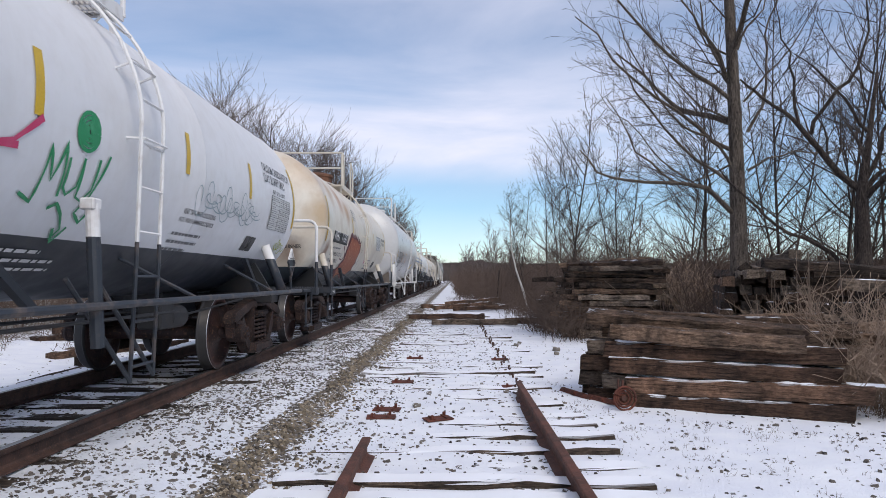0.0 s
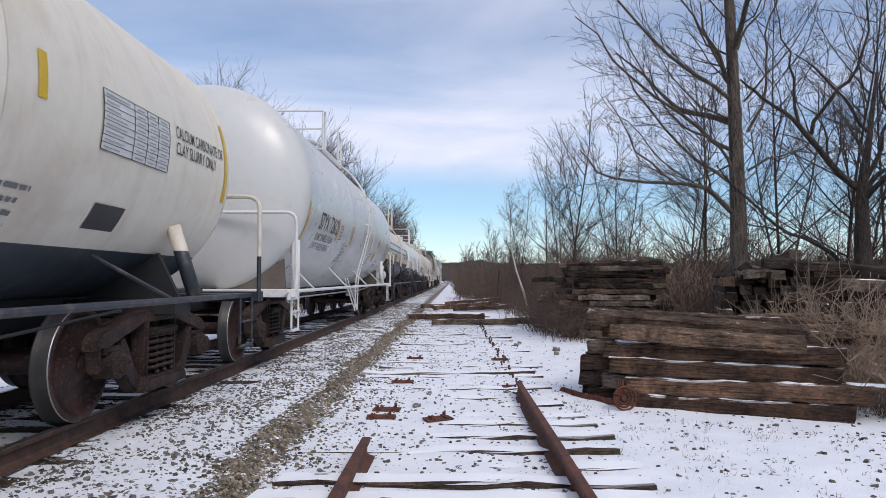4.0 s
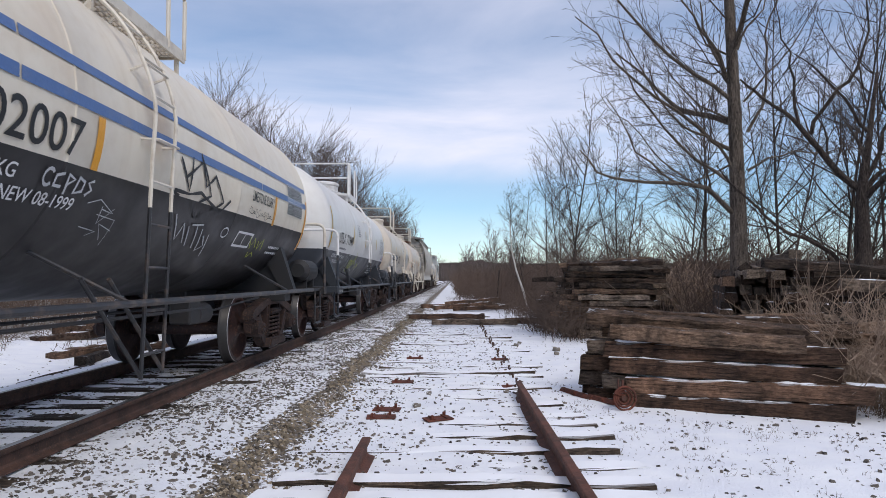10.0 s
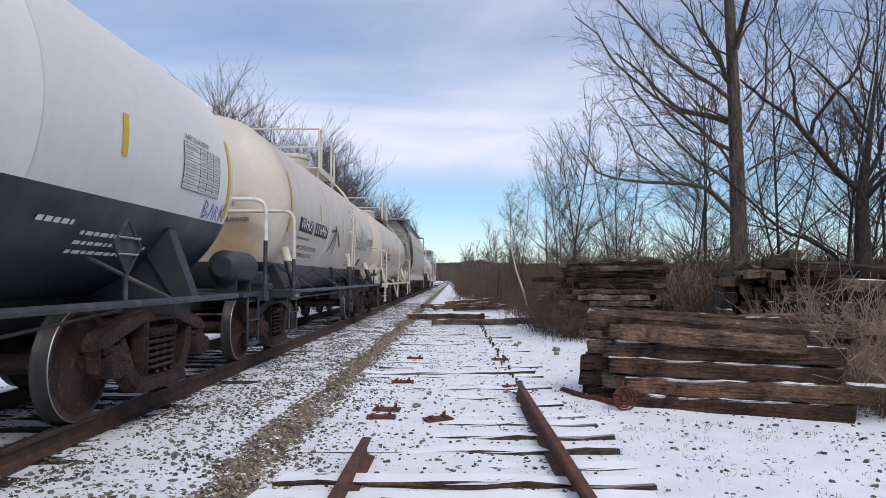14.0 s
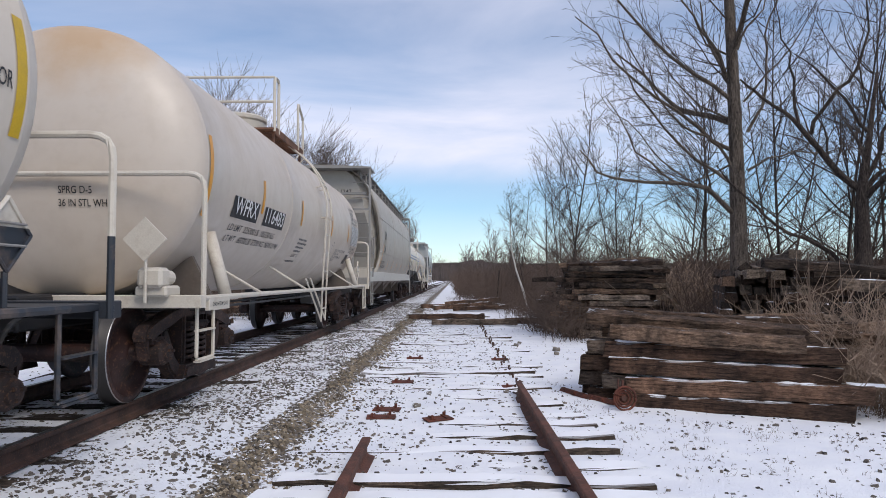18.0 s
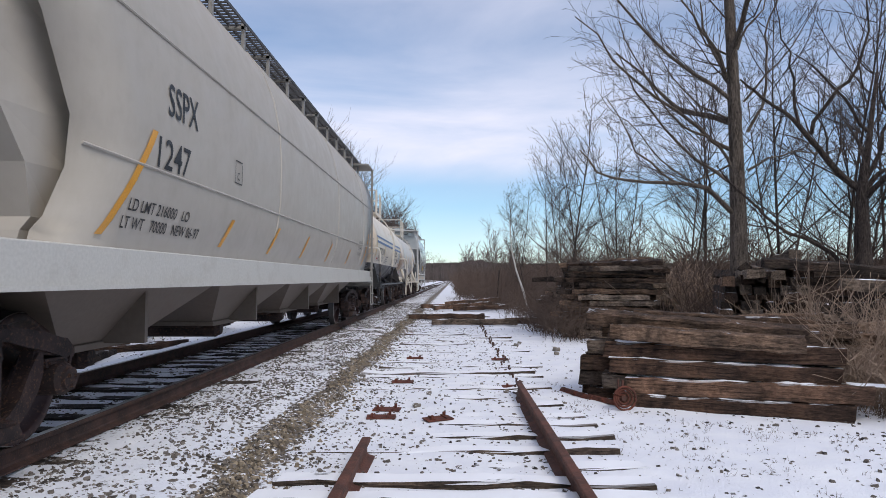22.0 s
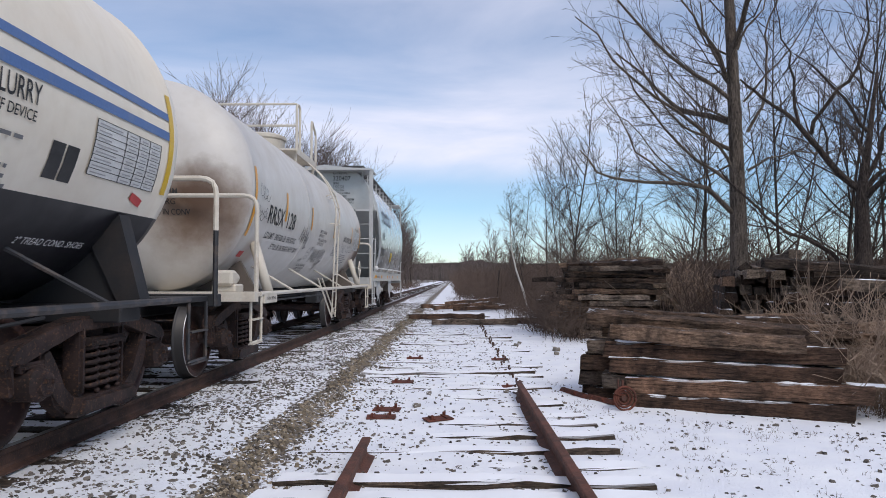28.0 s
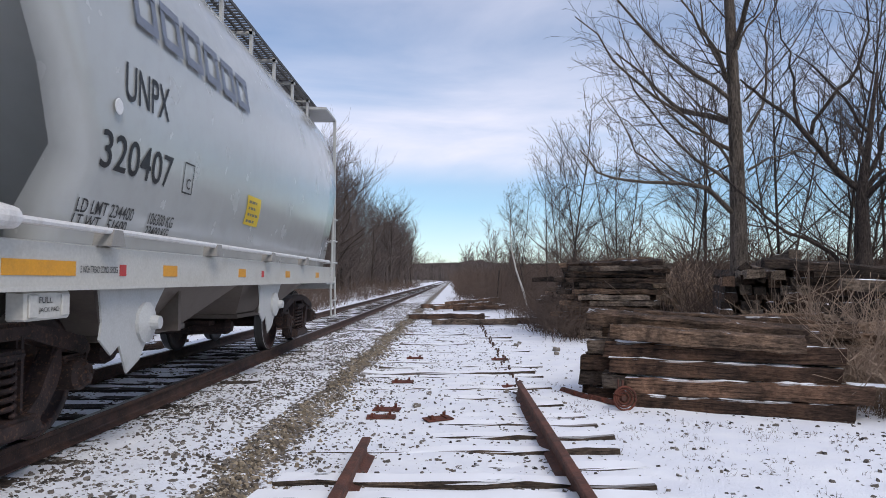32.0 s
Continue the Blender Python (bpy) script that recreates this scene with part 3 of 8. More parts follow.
class Tank:
    """A tank wagon and the frame in which its fittings are placed."""

    def __init__(self, name, label, front, length, axle1, axle3, r, zc, paint, fit, low_fit, heads=(1.15, 1.15), seams=(), edge=None, deck=0.98, head=0.5, posts=False):
        self.posts = posts
        self.car = car_root(name, front, label, "tank wagon")
        self.L, self.r, self.zc, self.deck, self.fit, self.low = length, r, zc, deck, fit, low_fit
        self.edge = edge
        self.y0, self.y1 = heads[0], length - heads[1]
        self.b1, self.b2 = axle1 + WHEELBASE / 2, axle3 + WHEELBASE / 2
        bm = bmesh.new()
        tank_shell(bm, self.y0, self.y1, r, zc, seams, head)
        part("tank", bm, paint, self.car, "", True)
        for y in (self.b1, self.b2):
            add_truck(self.car, y)
        add_coupler(self.car, 0, -1, low_fit)
        add_coupler(self.car, length, 1, low_fit)
        self.frame_parts()

    def frame_parts(self):
        L, car, d, r, zc = self.L, self.car, self.deck, self.r, self.zc
        for e, s in ((0.0, 1), (L, -1)):
            b = self.b1 if s > 0 else self.b2
            bm = bmesh.new()          # stub sill
            box(bm, -0.24, 0.24, e + s * 0.35, b + s * 1.3, 0.70, 1.0, 0.02)
            part("stub_sill", bm, M["sill"], car)
            bm = bmesh.new()          # end deck and its sill
            y = self.y0 - 0.06 if s > 0 else self.y1 + 0.08
            box(bm, -1.48, 1.48, y - s * 0.10, y + s * 0.62, d - 0.05, d, 0.008)
            box(bm, -1.56, 1.56, y - s * 0.12, y + s * 0.02, d - 0.10, d + 0.015, 0.006)
            part("end_platform", bm, self.low, car)
            # bolster: arms from the sill up to the tank
            bm = bmesh.new()
            box(bm, -1.28, 1.28, b - 0.17, b + 0.17, d - 0.17, d - 0.03, 0.01)
            part("bolster_beam", bm, M["sill"], car)
            for q in (-1, 1):
                bm = bmesh.new()
                top = (q * r * math.cos(radians(30)), zc - r * math.sin(radians(30)))
                low = (q * r * math.cos(radians(42)), zc - r * math.sin(radians(42)))
                if self.posts:
                    tube(bm, [(q * 1.40, b, d - 0.06), (q * (r * 0.80 + 0.10), b + s * 0.05, zc - r * 0.50)], 0.066, 16)
                    part("bolster_post", bm, self.fit, car, "", True)
                    bm = bmesh.new()
                    prism(bm, [(q * 1.25, d - 0.03), (q * r * 0.76, zc - r * 0.68), (q * r * 0.45, zc - r * 0.88), (q * 0.35, d - 0.03)], b - 0.03, b + 0.03, "y")
                    part("bolster_web", bm, M["hopper_under"] if self.low in (M["cream_pipe"], M["white_pipe"]) else M["sill"], car)
                    continue
                if self.low is M["cream_pipe"] or self.low is M["white_pipe"]:
                    prism(bm, [(q * 1.38, d - 0.03), (q * r * 0.80, zc - r * 0.60), (q * r * 0.70, zc - r * 0.70), (q * 1.22, d - 0.03)], b - 0.07, b + 0.07, "y")
                    part("bolster_saddle", bm, self.low, car)
                    continue
                prism(bm, [(q * 1.40, d - 0.03), (top[0] + q * 0.02, top[1]), (low[0] - q * 0.03, low[1]), (q * 1.22, d - 0.03)], b - 0.085, b + 0.085, "y")
                prism(bm, [(q * 1.25, d - 0.03), (low[0] - q * 0.02, low[1]), (q * r * 0.45, zc - r * 0.88), (q * 0.35, d - 0.03)], b - 0.03, b + 0.03, "y")
                part("bolster_saddle", bm, M["hopper_under"] if self.low is M["cream_pipe"] else self.low, car)
            # end handrail: up one corner, across, down the other
            bm = bmesh.new()
            h = d + 1.12
            tube(bm, bend([(1.54, y, d - 0.1), (1.54, y, h), (-1.54, y, h), (-1.54, y, d - 0.1)], 0.16), 0.026, 8)
            part("end_handrail", bm, self.fit, car)
            for q in (-1, 1):         # stirrup steps
                bm = bmesh.new()
                tube(bm, bend([(q * 1.47, y + s * 0.04, d - 0.05), (q * 1.47, y + s * 0.04, d - 0.58), (q * 1.47, y + s * 0.46, d - 0.58), (q * 1.47, y + s * 0.46, d - 0.05)], 0.03, 2), 0.018, 6)
                box(bm, q * 1.47 - 0.03, q * 1.47 + 0.03, y + s * 0.05, y + s * 0.45, d - 0.60, d - 0.585)
                box(bm, q * 1.47 - 0.03, q * 1.47 + 0.03, y + s * 0.05, y + s * 0.45, d - 0.32, d - 0.305)
                part("step", bm, self.fit, car)
        for q in (-1, 1):             # long side rails
            bm = bmesh.new()
            tube(bm, [(q * 1.47, 1.1, d - 0.02), (q * 1.47, L - 1.1, d - 0.02)], 0.028, 8)
            part("side_rail", bm, self.fit, car)
            n = 4
            for i in range(n):
                bm = bmesh.new()
                y = self.b1 + 0.9 + (self.b2 - self.b1 - 1.8) * i / (n - 1)
                if abs(y - self.ladder_y()) < 0.5:
                    continue
                a = radians(46)
                tube(bm, [(q * 1.46, y + 0.25, d - 0.02), (q * (r * math.cos(a) - 0.01), y - 0.12, zc - r * math.sin(a))], 0.018, 6)
                part("rail_strut", bm, self.fit, car)
        bm = bmesh.new()              # brake pipe and rigging under the belly
        tube(bm, [(0.20, self.b1 + 0.8, 0.78), (0.20, self.b2 - 0.8, 0.78)], 0.018, 6)
        tube(bm, [(-0.35, self.b1 + 0.8, 0.66), (-0.35, self.b2 - 0.8, 0.66)], 0.018, 6)
        part("brake_pipe", bm, M["sill"], car)
        bm = bmesh.new()
        lathe(bm, [(-0.42, 0.0), (-0.42, 0.13), (-0.36, 0.17), (0.36, 0.17), (0.42, 0.13), (0.42, 0.0)], 20, "y", (-0.45, self.b1 + 1.9, 0.74))
        part("brake_cylinder", bm, M["sill"], car)
        bm = bmesh.new()              # the one on the near side hangs in a bracket by the rear truck
        yc = self.b2 - 2.35
        lathe(bm, [(-0.26, 0.0), (-0.26, 0.10), (-0.22, 0.125), (0.14, 0.125), (0.20, 0.10), (0.24, 0.04), (0.36, 0.025)], 20, "y", (0.80, yc, 0.74))
        box(bm, 0.68, 0.92, yc - 0.55, yc - 0.24, 0.64, 0.90, 0.02)
        tube(bm, [(0.80, yc + 0.30, 0.74), (1.05, self.b2 - 0.75, 0.88)], 0.014, 6)
        tube(bm, [(1.08, self.b1 + 0.9, 0.82), (1.08, yc - 0.5, 0.82)], 0.016, 6)
        part("brake_cylinder", bm, M["grey_pipe"] if self.low is M["white_pipe"] else M["sill"], car)

    def ladder_y(self):
        return 7.6

    def on(self, y, deg, off=0.0):
        """A point on the near side of the shell; deg up from its widest line."""
        a = radians(deg)
        return Vector(((self.r + off) * math.cos(a), y, self.zc + (self.r + off) * math.sin(a)))

    def patch(self, name, y0, y1, d0, d1, material, off=0.006, skew=0.0, label=""):
        bm = bmesh.new()
        n = max(2, int(abs(d1 - d0) / 4))
        rows = [[bm.verts.new(self.on(y + skew * i / n, d0 + (d1 - d0) * i / n, off)) for y in (y0, y1)] for i in range(n + 1)]
        for u, w in zip(rows, rows[1:]):
            bm.faces.new((u[0], u[1], w[1], w[0]))
        return part(name, bm, material, self.car, label)

    def walkway(self, y0, y1, dome=0.45, rails=True, dome_mat=None, ladder=None, rail_h=0.85, half=0.85, grate=None):
        """The platform round the manway on top, with its railing, and the ladders."""
        car, top = self.car, self.zc + self.r
        ym = (y0 + y1) / 2
        bm = bmesh.new()
        lathe(bm, [(top - 0.12, dome), (top + 0.22, dome), (top + 0.25, dome + 0.03), (top + 0.30, dome + 0.03), (top + 0.34, dome - 0.04), (top + 0.36, 0.05)], 28, "z", (0, ym - 0.2, 0))
        part("manway", bm, dome_mat or self.fit, car, "", False)
        bm = bmesh.new()
        lathe(bm, [(top - 0.05, 0.10), (top + 0.30, 0.10), (top + 0.31, 0.14), (top + 0.42, 0.14), (top + 0.44, 0.04)], 16, "z", (0.1, y1 - 0.5, 0))
        part("relief_valve", bm, self.fit, car)
        pz = top - 0.05
        for q in (-1, 1):
            bm = bmesh.new()
            x0, x1 = q * 0.48, q * half
            for k in range(9):        # bar grating
                x = x0 + (x1 - x0) * k / 8
                box(bm, x - 0.006, x + 0.006, y0, y1, pz - 0.03, pz)
            k = int((y1 - y0) / 0.12)
            for i in range(k + 1):
                y = y0 + (y1 - y0) * i / k
                box(bm, min(x0, x1), max(x0, x1), y - 0.008, y + 0.008, pz - 0.04, pz - 0.01)
            box(bm, x1 - 0.012, x1 + 0.012, y0, y1, pz - 0.09, pz + 0.03)
            for y in (y0 + 0.1, y1 - 0.1):
                x = abs(x1) - 0.04
                box(bm, q * x - 0.02, q * x + 0.02, y - 0.02, y + 0.02, self.zc + math.sqrt(max(0.01, self.r ** 2 - x * x)) - 0.02, pz - 0.03)
            part("walkway", bm, grate or self.fit, car, "bar grating walkway")
            if rails:
                bm = bmesh.new()
                h = pz + rail_h
                xr = q * half
                tube(bm, bend([(xr, y0, pz - 0.05), (xr, y0, h), (xr, y0 + 0.26, h), (xr, y0 + 0.26, pz - 0.05)], 0.09), 0.026, 8)
                part("railing", bm, self.fit, car)
                bm = bmesh.new()
                tube(bm, bend([(xr, y1 - 0.42, pz - 0.05), (xr, y1 - 0.42, h), (xr, y1, h - 0.22), (xr, y1, pz - 0.05)], 0.08), 0.024, 8)
                part("railing", bm, self.fit, car)
        if rails:                     # bars across the front end
            for h in (rail_h, rail_h * 0.52):
                bm = bmesh.new()
                tube(bm, [(-half, y0, pz + h), (half, y0, pz + h)], 0.022, 8)
                part("cross_rail", bm, self.fit, car)
        for y in (y0, y1):
            bm = bmesh.new()
            box(bm, -half, half, y - 0.06, y + 0.06, pz - 0.03, pz)
            part("walkway_end", bm, grate or self.fit, car)
        if ladder is not None:
            self.ladder(ladder, pz)

    def ladder(self, y, pz, w=0.39):
        """Side ladders that follow the shell from the walkway and drop below the rail, with braces."""
        car, d, r = self.car, self.deck, self.r
        for q in (-1, 1):
            bm = bmesh.new()
            path = [self.on(0, g, 0.13) for g in (78, 66, 54, 42, 30, 18, 8)]
            path = [(p.x, p.z) for p in path] + [(max(1.42, r + 0.09), self.zc - 0.25), (1.40, d + 0.2), (1.37, d - 0.62)]
            rungs = []
            for s in (-w / 2, w / 2):
                tube(bm, bend([(q * x, y + s, z) for x, z in path], 0.1, 2), 0.017, 6)
            length = 0.0
            for (xa, za), (xb, zb) in zip(path, path[1:]):
                seg = math.hypot(xb - xa, zb - za)
                u = (0.34 - length % 0.34)
                while u < seg:
                    f = u / seg
                    x, z = xa + (xb - xa) * f, za + (zb - za) * f
                    rungs.append((q * x, z))
                    u += 0.34
                length += seg
            lad = part("ladder", bm, self.fit, car)
            for x, z in rungs:
                bm = bmesh.new()
                tube(bm, [(x, y - w / 2, z), (x, y + w / 2, z)], 0.013, 5)
                part("rung", bm, self.fit, lad)
            for s in (-1, 1):
                bm = bmesh.new()
                tube(bm, [(q * 1.37, y + s * w / 2, d - 0.6), (q * 1.22, y + s * w / 2 - 0.62, d + 0.16)], 0.018, 6)
                part("ladder_brace", bm, self.fit, car)
            for g in (50, 22, -2):
                bm = bmesh.new()
                p, o = self.on(y - w / 2, g, -0.01), self.on(y - w / 2, g, 0.14)
                tube(bm, [(q * p.x, p.y, p.z), (q * o.x, o.y, o.z), (q * o.x, o.y + w, o.z), (q * p.x, p.y + w, p.z)], 0.012, 5)
                part("ladder_bracket", bm, self.fit, car)


def hopper_section(kind):
    """Half outline (x, z) of the body, from the sill up to the roof's middle."""
    if kind == "old":
        return [(1.40, 1.10), (1.40, 1.42), (1.44, 1.50), (1.52, 1.80), (1.56, 2.10), (1.57, 2.60), (1.54, 3.05), (1.46, 3.45), (1.32, 3.80), (1.10, 4.10), (0.82, 4.30), (0.45, 4.42), (0.0, 4.46)]
    return [(1.40, 1.12), (1.40, 1.45), (1.44, 1.56), (1.53, 1.90), (1.57, 2.30), (1.57, 2.75), (1.53, 3.15), (1.44, 3.55), (1.29, 3.90), (1.08, 4.18), (0.80, 4.36), (0.45, 4.46), (0.0, 4.50)]


class Hopper:
    """A covered hopper wagon with bowed sides, sloped end sheets, end ladders and a roof walkway."""

    def __init__(self, name, label, front, length, axle1, axle3, paint, fit, under, kind, outlets, sill=None):
        self.car = car = car_root(name, front, label, "hopper wagon")
        self.L, self.fit = length, fit
        self.b1, self.b2 = axle1 + WHEELBASE / 2, axle3 + WHEELBASE / 2
        sec = hopper_section(kind)
        self.sec = sec
        L = length
        for y in (self.b1, self.b2):
            add_truck(car, y)
        add_coupler(car, 0, -1, fit)
        add_coupler(car, L, 1, fit)
        bm = bmesh.new()              # body shell: each station drawn in towards the sloped ends below
        full = [(x, z) for x, z in sec] + [(-x, z) for x, z in sec[-2::-1]]

        def setback(z):
            for (za, a), (zb, b) in zip(SET, SET[1:]):
                if za <= z <= zb:
                    return a + (b - a) * (z - za) / (zb - za)
            return SET[-1][1]
        SET = ((1.0, 1.8), (1.38, 1.94), (1.64, 2.10), (2.11, 2.06), (2.66, 1.71), (3.13, 1.36), (3.5, 1.06), (3.76, 0.90), (4.6, 0.85)) if kind == 'old' else ((1.0, 1.36), (1.5, 1.42), (1.76, 1.52), (1.97, 1.60), (2.36, 1.34), (2.8, 1.10), (3.16, 0.98), (4.6, 0.96))
        rings = []
        n_mid = 14
        for i in range(n_mid + 1):
            ring = []
            for x, z in full:
                a, b = setback(z), L - setback(z)
                ring.append(bm.verts.new((x, a + (b - a) * i / n_mid, z)))
            rings.append(ring)
        for u, w in zip(rings, rings[1:]):
            for k in range(len(full) - 1):
                bm.faces.new((u[k], u[k + 1], w[k + 1], w[k]))
        n = len(full)
        shell_count = len(bm.faces)
        for ring, e, q in ((rings[0], 0.0, 1), (rings[-1], L, -1)):
            # slanted corner sheets run in to a flat end wall; below, the slope sheet falls back under the car
            inner = []
            for (x, z), v in zip(full, ring):
                if kind == "old":
                    back = 0.94 if z > 3.0 else min(0.94 + (3.05 - z) * 0.78, setback(z) + 0.02)
                    wide = 0.80 if z > 3.0 else 0.80 + 0.15 * min(1.0, (3.05 - z) / 1.6)
                else:
                    back = 0.94 if z > 3.1 else 1.30 + (3.1 - z) * 0.95
                    wide = 0.97 if z > 3.1 else 0.90
                inner.append(bm.verts.new((x * wide, e + q * back, min(z, 4.34))))
            edge_ring = ring
            if kind == "old":         # a pocket behind the side sheet's edge
                edge_ring = [bm.verts.new((x * 0.93, e + q * (setback(z) + 0.26), min(z, 4.38))) for x, z in full]
                for k in range(n - 1):
                    bm.faces.new((ring[k], ring[k + 1], edge_ring[k + 1], edge_ring[k]))
            for k in range(n - 1):
                bm.faces.new((edge_ring[k], edge_ring[k + 1], inner[k + 1], inner[k]))
            for k in range(n // 2):
                if k < n // 2 - 1:
                    bm.faces.new((inner[k], inner[k + 1], inner[n - 2 - k], inner[n - 1 - k]))
                else:
                    bm.faces.new((inner[k], inner[k + 1], inner[n - 1 - k]))
        body = part("body", bm, paint, car)
        for f in body.data.polygons:
            f.use_smooth = f.index < shell_count
        for q in (-1, 1):             # side sills, seams, roof eaves
            bm = bmesh.new()
            box(bm, q * 1.37, q * 1.43, 0.55, L - 0.55, 1.09, 1.36, 0.01)
            box(bm, q * 1.33, q * 1.46, 0.55, L - 0.55, 1.07, 1.10)
            part("side_sill", bm, sill or paint, car)
            bm = bmesh.new()
            for zz in (1.97, 3.02) if kind == "old" else (4.22,):
                x = self.side_x(zz)
                e0 = (2.22 if zz < 2.5 else 1.86) if kind == "old" else (1.52 if zz < 3 else 1.0)
                tube(bm, [(q * (x + 0.004), e0, zz), (q * (x + 0.004), L - e0, zz)], 0.012, 5)
            part("seam", bm, paint, car)
        step = (L - 4.9) / outlets
        for i in range(outlets):
            bm = bmesh.new()          # lower hoppers: steep side sheets, sloped fore and aft
            ya, yb = 2.45 + step * i + 0.05, 2.45 + step * (i + 1) - 0.05
            ym = (ya + yb) / 2
            half, foot = (0.62, 0.58) if kind == "old" else (0.80, 0.66)
            wide, top = (0.70, 1.16) if kind == "old" else (0.92, 1.30)
            lo = [(-wide, ym - half), (wide, ym - half), (wide, ym + half), (-wide, ym + half)]
            hi = [(-top, ya), (top, ya), (top, yb), (-top, yb)]
            lv = [bm.verts.new((x, y, foot)) for x, y in lo]
            hv = [bm.verts.new((x, y, 1.10)) for x, y in hi]
            for k in range(4):
                bm.faces.new((lv[k], lv[(k + 1) % 4], hv[(k + 1) % 4], hv[k]))
            bm.faces.new(lv)
            bm.faces.new(hv)
            box(bm, -wide - 0.04, wide + 0.04, ym - half - 0.04, ym + half + 0.04, foot - 0.04, foot + 0.02, 0.008)
            for q in (-1, 1):
                prism(bm, [(ym - 0.03, foot), (ym + 0.03, foot), (ym + 0.03, 1.09), (ym - 0.03, 1.09)], q * (wide + 0.01), q * (top - 0.06))
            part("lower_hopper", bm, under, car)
            if kind == "new":
                for yg in (ya - 0.05 + 0.42 * i,):
                    for q in (-1, 1):
                        bm = bmesh.new()  # ragged-edged gusset sheet
                        prism(bm, [(yg, 1.10), (yg + 0.05, 0.84), (yg + 0.02, 0.72), (yg + 0.18, 0.60), (yg + 0.30, 0.66), (yg + 0.42, 0.44), (yg + 0.62, 0.52), (yg + 0.78, 0.70), (yg + 0.90, 0.92), (yg + 1.10, 1.10)], q * 1.36, q * 1.375)
                        lathe(bm, [(q * 1.37, 0.16), (q * 1.40, 0.16), (q * 1.44, 0.06), (q * 1.50, 0.05)], 14, "x", (0, yg + 0.70, 0.80))
                        part("gusset", bm, fit, car, "pale grey gusset sheet with a gate crank")
        for i in range(outlets):
            ym = 2.45 + step * (i + 0.5)
            bm = bmesh.new()
            lathe(bm, [(-0.62, 0.07), (-0.55, 0.11), (0.55, 0.11), (0.62, 0.07)], 16, "x", (0, ym, 0.46))
            box(bm, -0.40, 0.40, ym - 0.30, ym + 0.30, 0.49, 0.56, 0.01)
            part("outlet", bm, M["truck"], car)
        for e, s in ((0.0, 1), (L, -1)):
            bm = bmesh.new()          # centre sill and end sill
            box(bm, -0.24, 0.24, e + s * 0.35, e + s * 3.4, 0.70, 1.05, 0.02)
            part("stub_sill", bm, M["sill"], car)
            bm = bmesh.new()
            box(bm, -1.46, 1.46, e + s * 0.42, e + s * 0.52, 0.95, 1.18, 0.01)
            box(bm, -1.44, 1.44, e + s * 0.50, e + s * 1.3, 1.04, 1.08, 0.005)
            part("end_platform", bm, fit, car)
            bm = bmesh.new()          # slope sheet braces
            for q in (-0.55, 0.55):
                prism(bm, [(e + s * 0.75, 1.08), (e + s * 0.92, 1.08), (e + s * 1.05, 2.3), (e + s * 0.85, 2.3)], q - 0.04, q + 0.04)
            if kind == "old":
                box(bm, -1.30, 1.30, e + s * 0.70, e + s * 0.80, 3.55, 3.62)
            part("end_brace", bm, fit, car)
            for q in (-1, 1):         # corner posts carry the roof's end
                bm = bmesh.new()
                w = 0.055 if s > 0 and kind == "new" else 0.03
                box(bm, q * 1.43 - w, q * 1.43 + w, e + s * 0.48, e + s * (0.48 + w), 1.0, 4.30, 0.006)
                part("corner_post", bm, fit, car)
                bm = bmesh.new()
                box(bm, q * 0.95 - 0.035, q * 0.95 + 0.035, e + s * 0.49, e + s * 0.52, 1.05, 3.14, 0.004)
                box(bm, min(q * 0.92, q * 1.40), max(q * 0.92, q * 1.40), e + s * 0.49, e + s * 0.52, 3.08, 3.14, 0.004)
                lad = part("end_ladder", bm, fit, car)
                bm = bmesh.new()
                tube(bm, [(q * 1.47, e + s * 1.0, 1.2), (q * 1.50, e + s * 1.0, 2.35)], 0.02, 6)
                part("grab_post", bm, fit, lad)
                for z in (1.45, 1.87, 2.29, 2.71, 3.45, 3.87)[:4 if kind == "new" else 6]:
                    bm = bmesh.new()
                    tube(bm, [(q * 1.40, e + s * 0.50, z), (q * 0.95, e + s * 0.50, z)], 0.014, 6)
                    part("rung", bm, fit, lad)
                    if z < 2.5:
                        bm = bmesh.new()
                        tube(bm, bend([(q * 1.46, e + s * 0.52, z), (q * 1.50, e + s * 0.52, z), (q * 1.50, e + s * 0.98, z), (q * 1.44, e + s * 1.0, z)], 0.03, 2), 0.013, 6)
                        part("grab_iron", bm, fit, lad)
                bm = bmesh.new()
                tube(bm, bend([(q * 1.46, e + s * 0.55, 1.05), (q * 1.47, e + s * 0.55, 0.42), (q * 1.47, e + s * 1.0, 0.42), (q * 1.46, e + s * 1.0, 1.05)], 0.03, 2), 0.02, 6)
                box(bm, q * 1.47 - 0.03, q * 1.47 + 0.03, e + s * 0.55, e + s * 1.0, 0.72, 0.735)
                part("step", bm, fit, car)
            bm = bmesh.new()          # roof overhang
            prof = [(-1.45, 4.27), (1.45, 4.27), (1.45, 4.31), (0.6, 4.35), (-0.6, 4.35), (-1.45, 4.31)]
            prism(bm, prof, e + s * 0.45, e + s * 1.5, "y")
            part("roof_end", bm, fit, car)
        # roof walkway: two gratings beside the hatches, on brackets
        for q in (-1, 1):
            bm = bmesh.new()
            zt = sec[-3][1] + 0.08
            for k in range(6):
                x = q * (0.62 + 0.55 * k / 5)
                box(bm, x - 0.008, x + 0.008, 0.7, L - 0.7, zt - 0.04, zt)
            i = 0
            y = 0.7
            while y < L - 0.7:
                box(bm, min(q * 0.62, q * 1.17), max(q * 0.62, q * 1.17), y - 0.01, y + 0.01, zt - 0.03, zt - 0.01)
                y += 0.09
            part("roof_walkway", bm, M["roof_grate"], car, "open grating walkway")
            y = 0.9
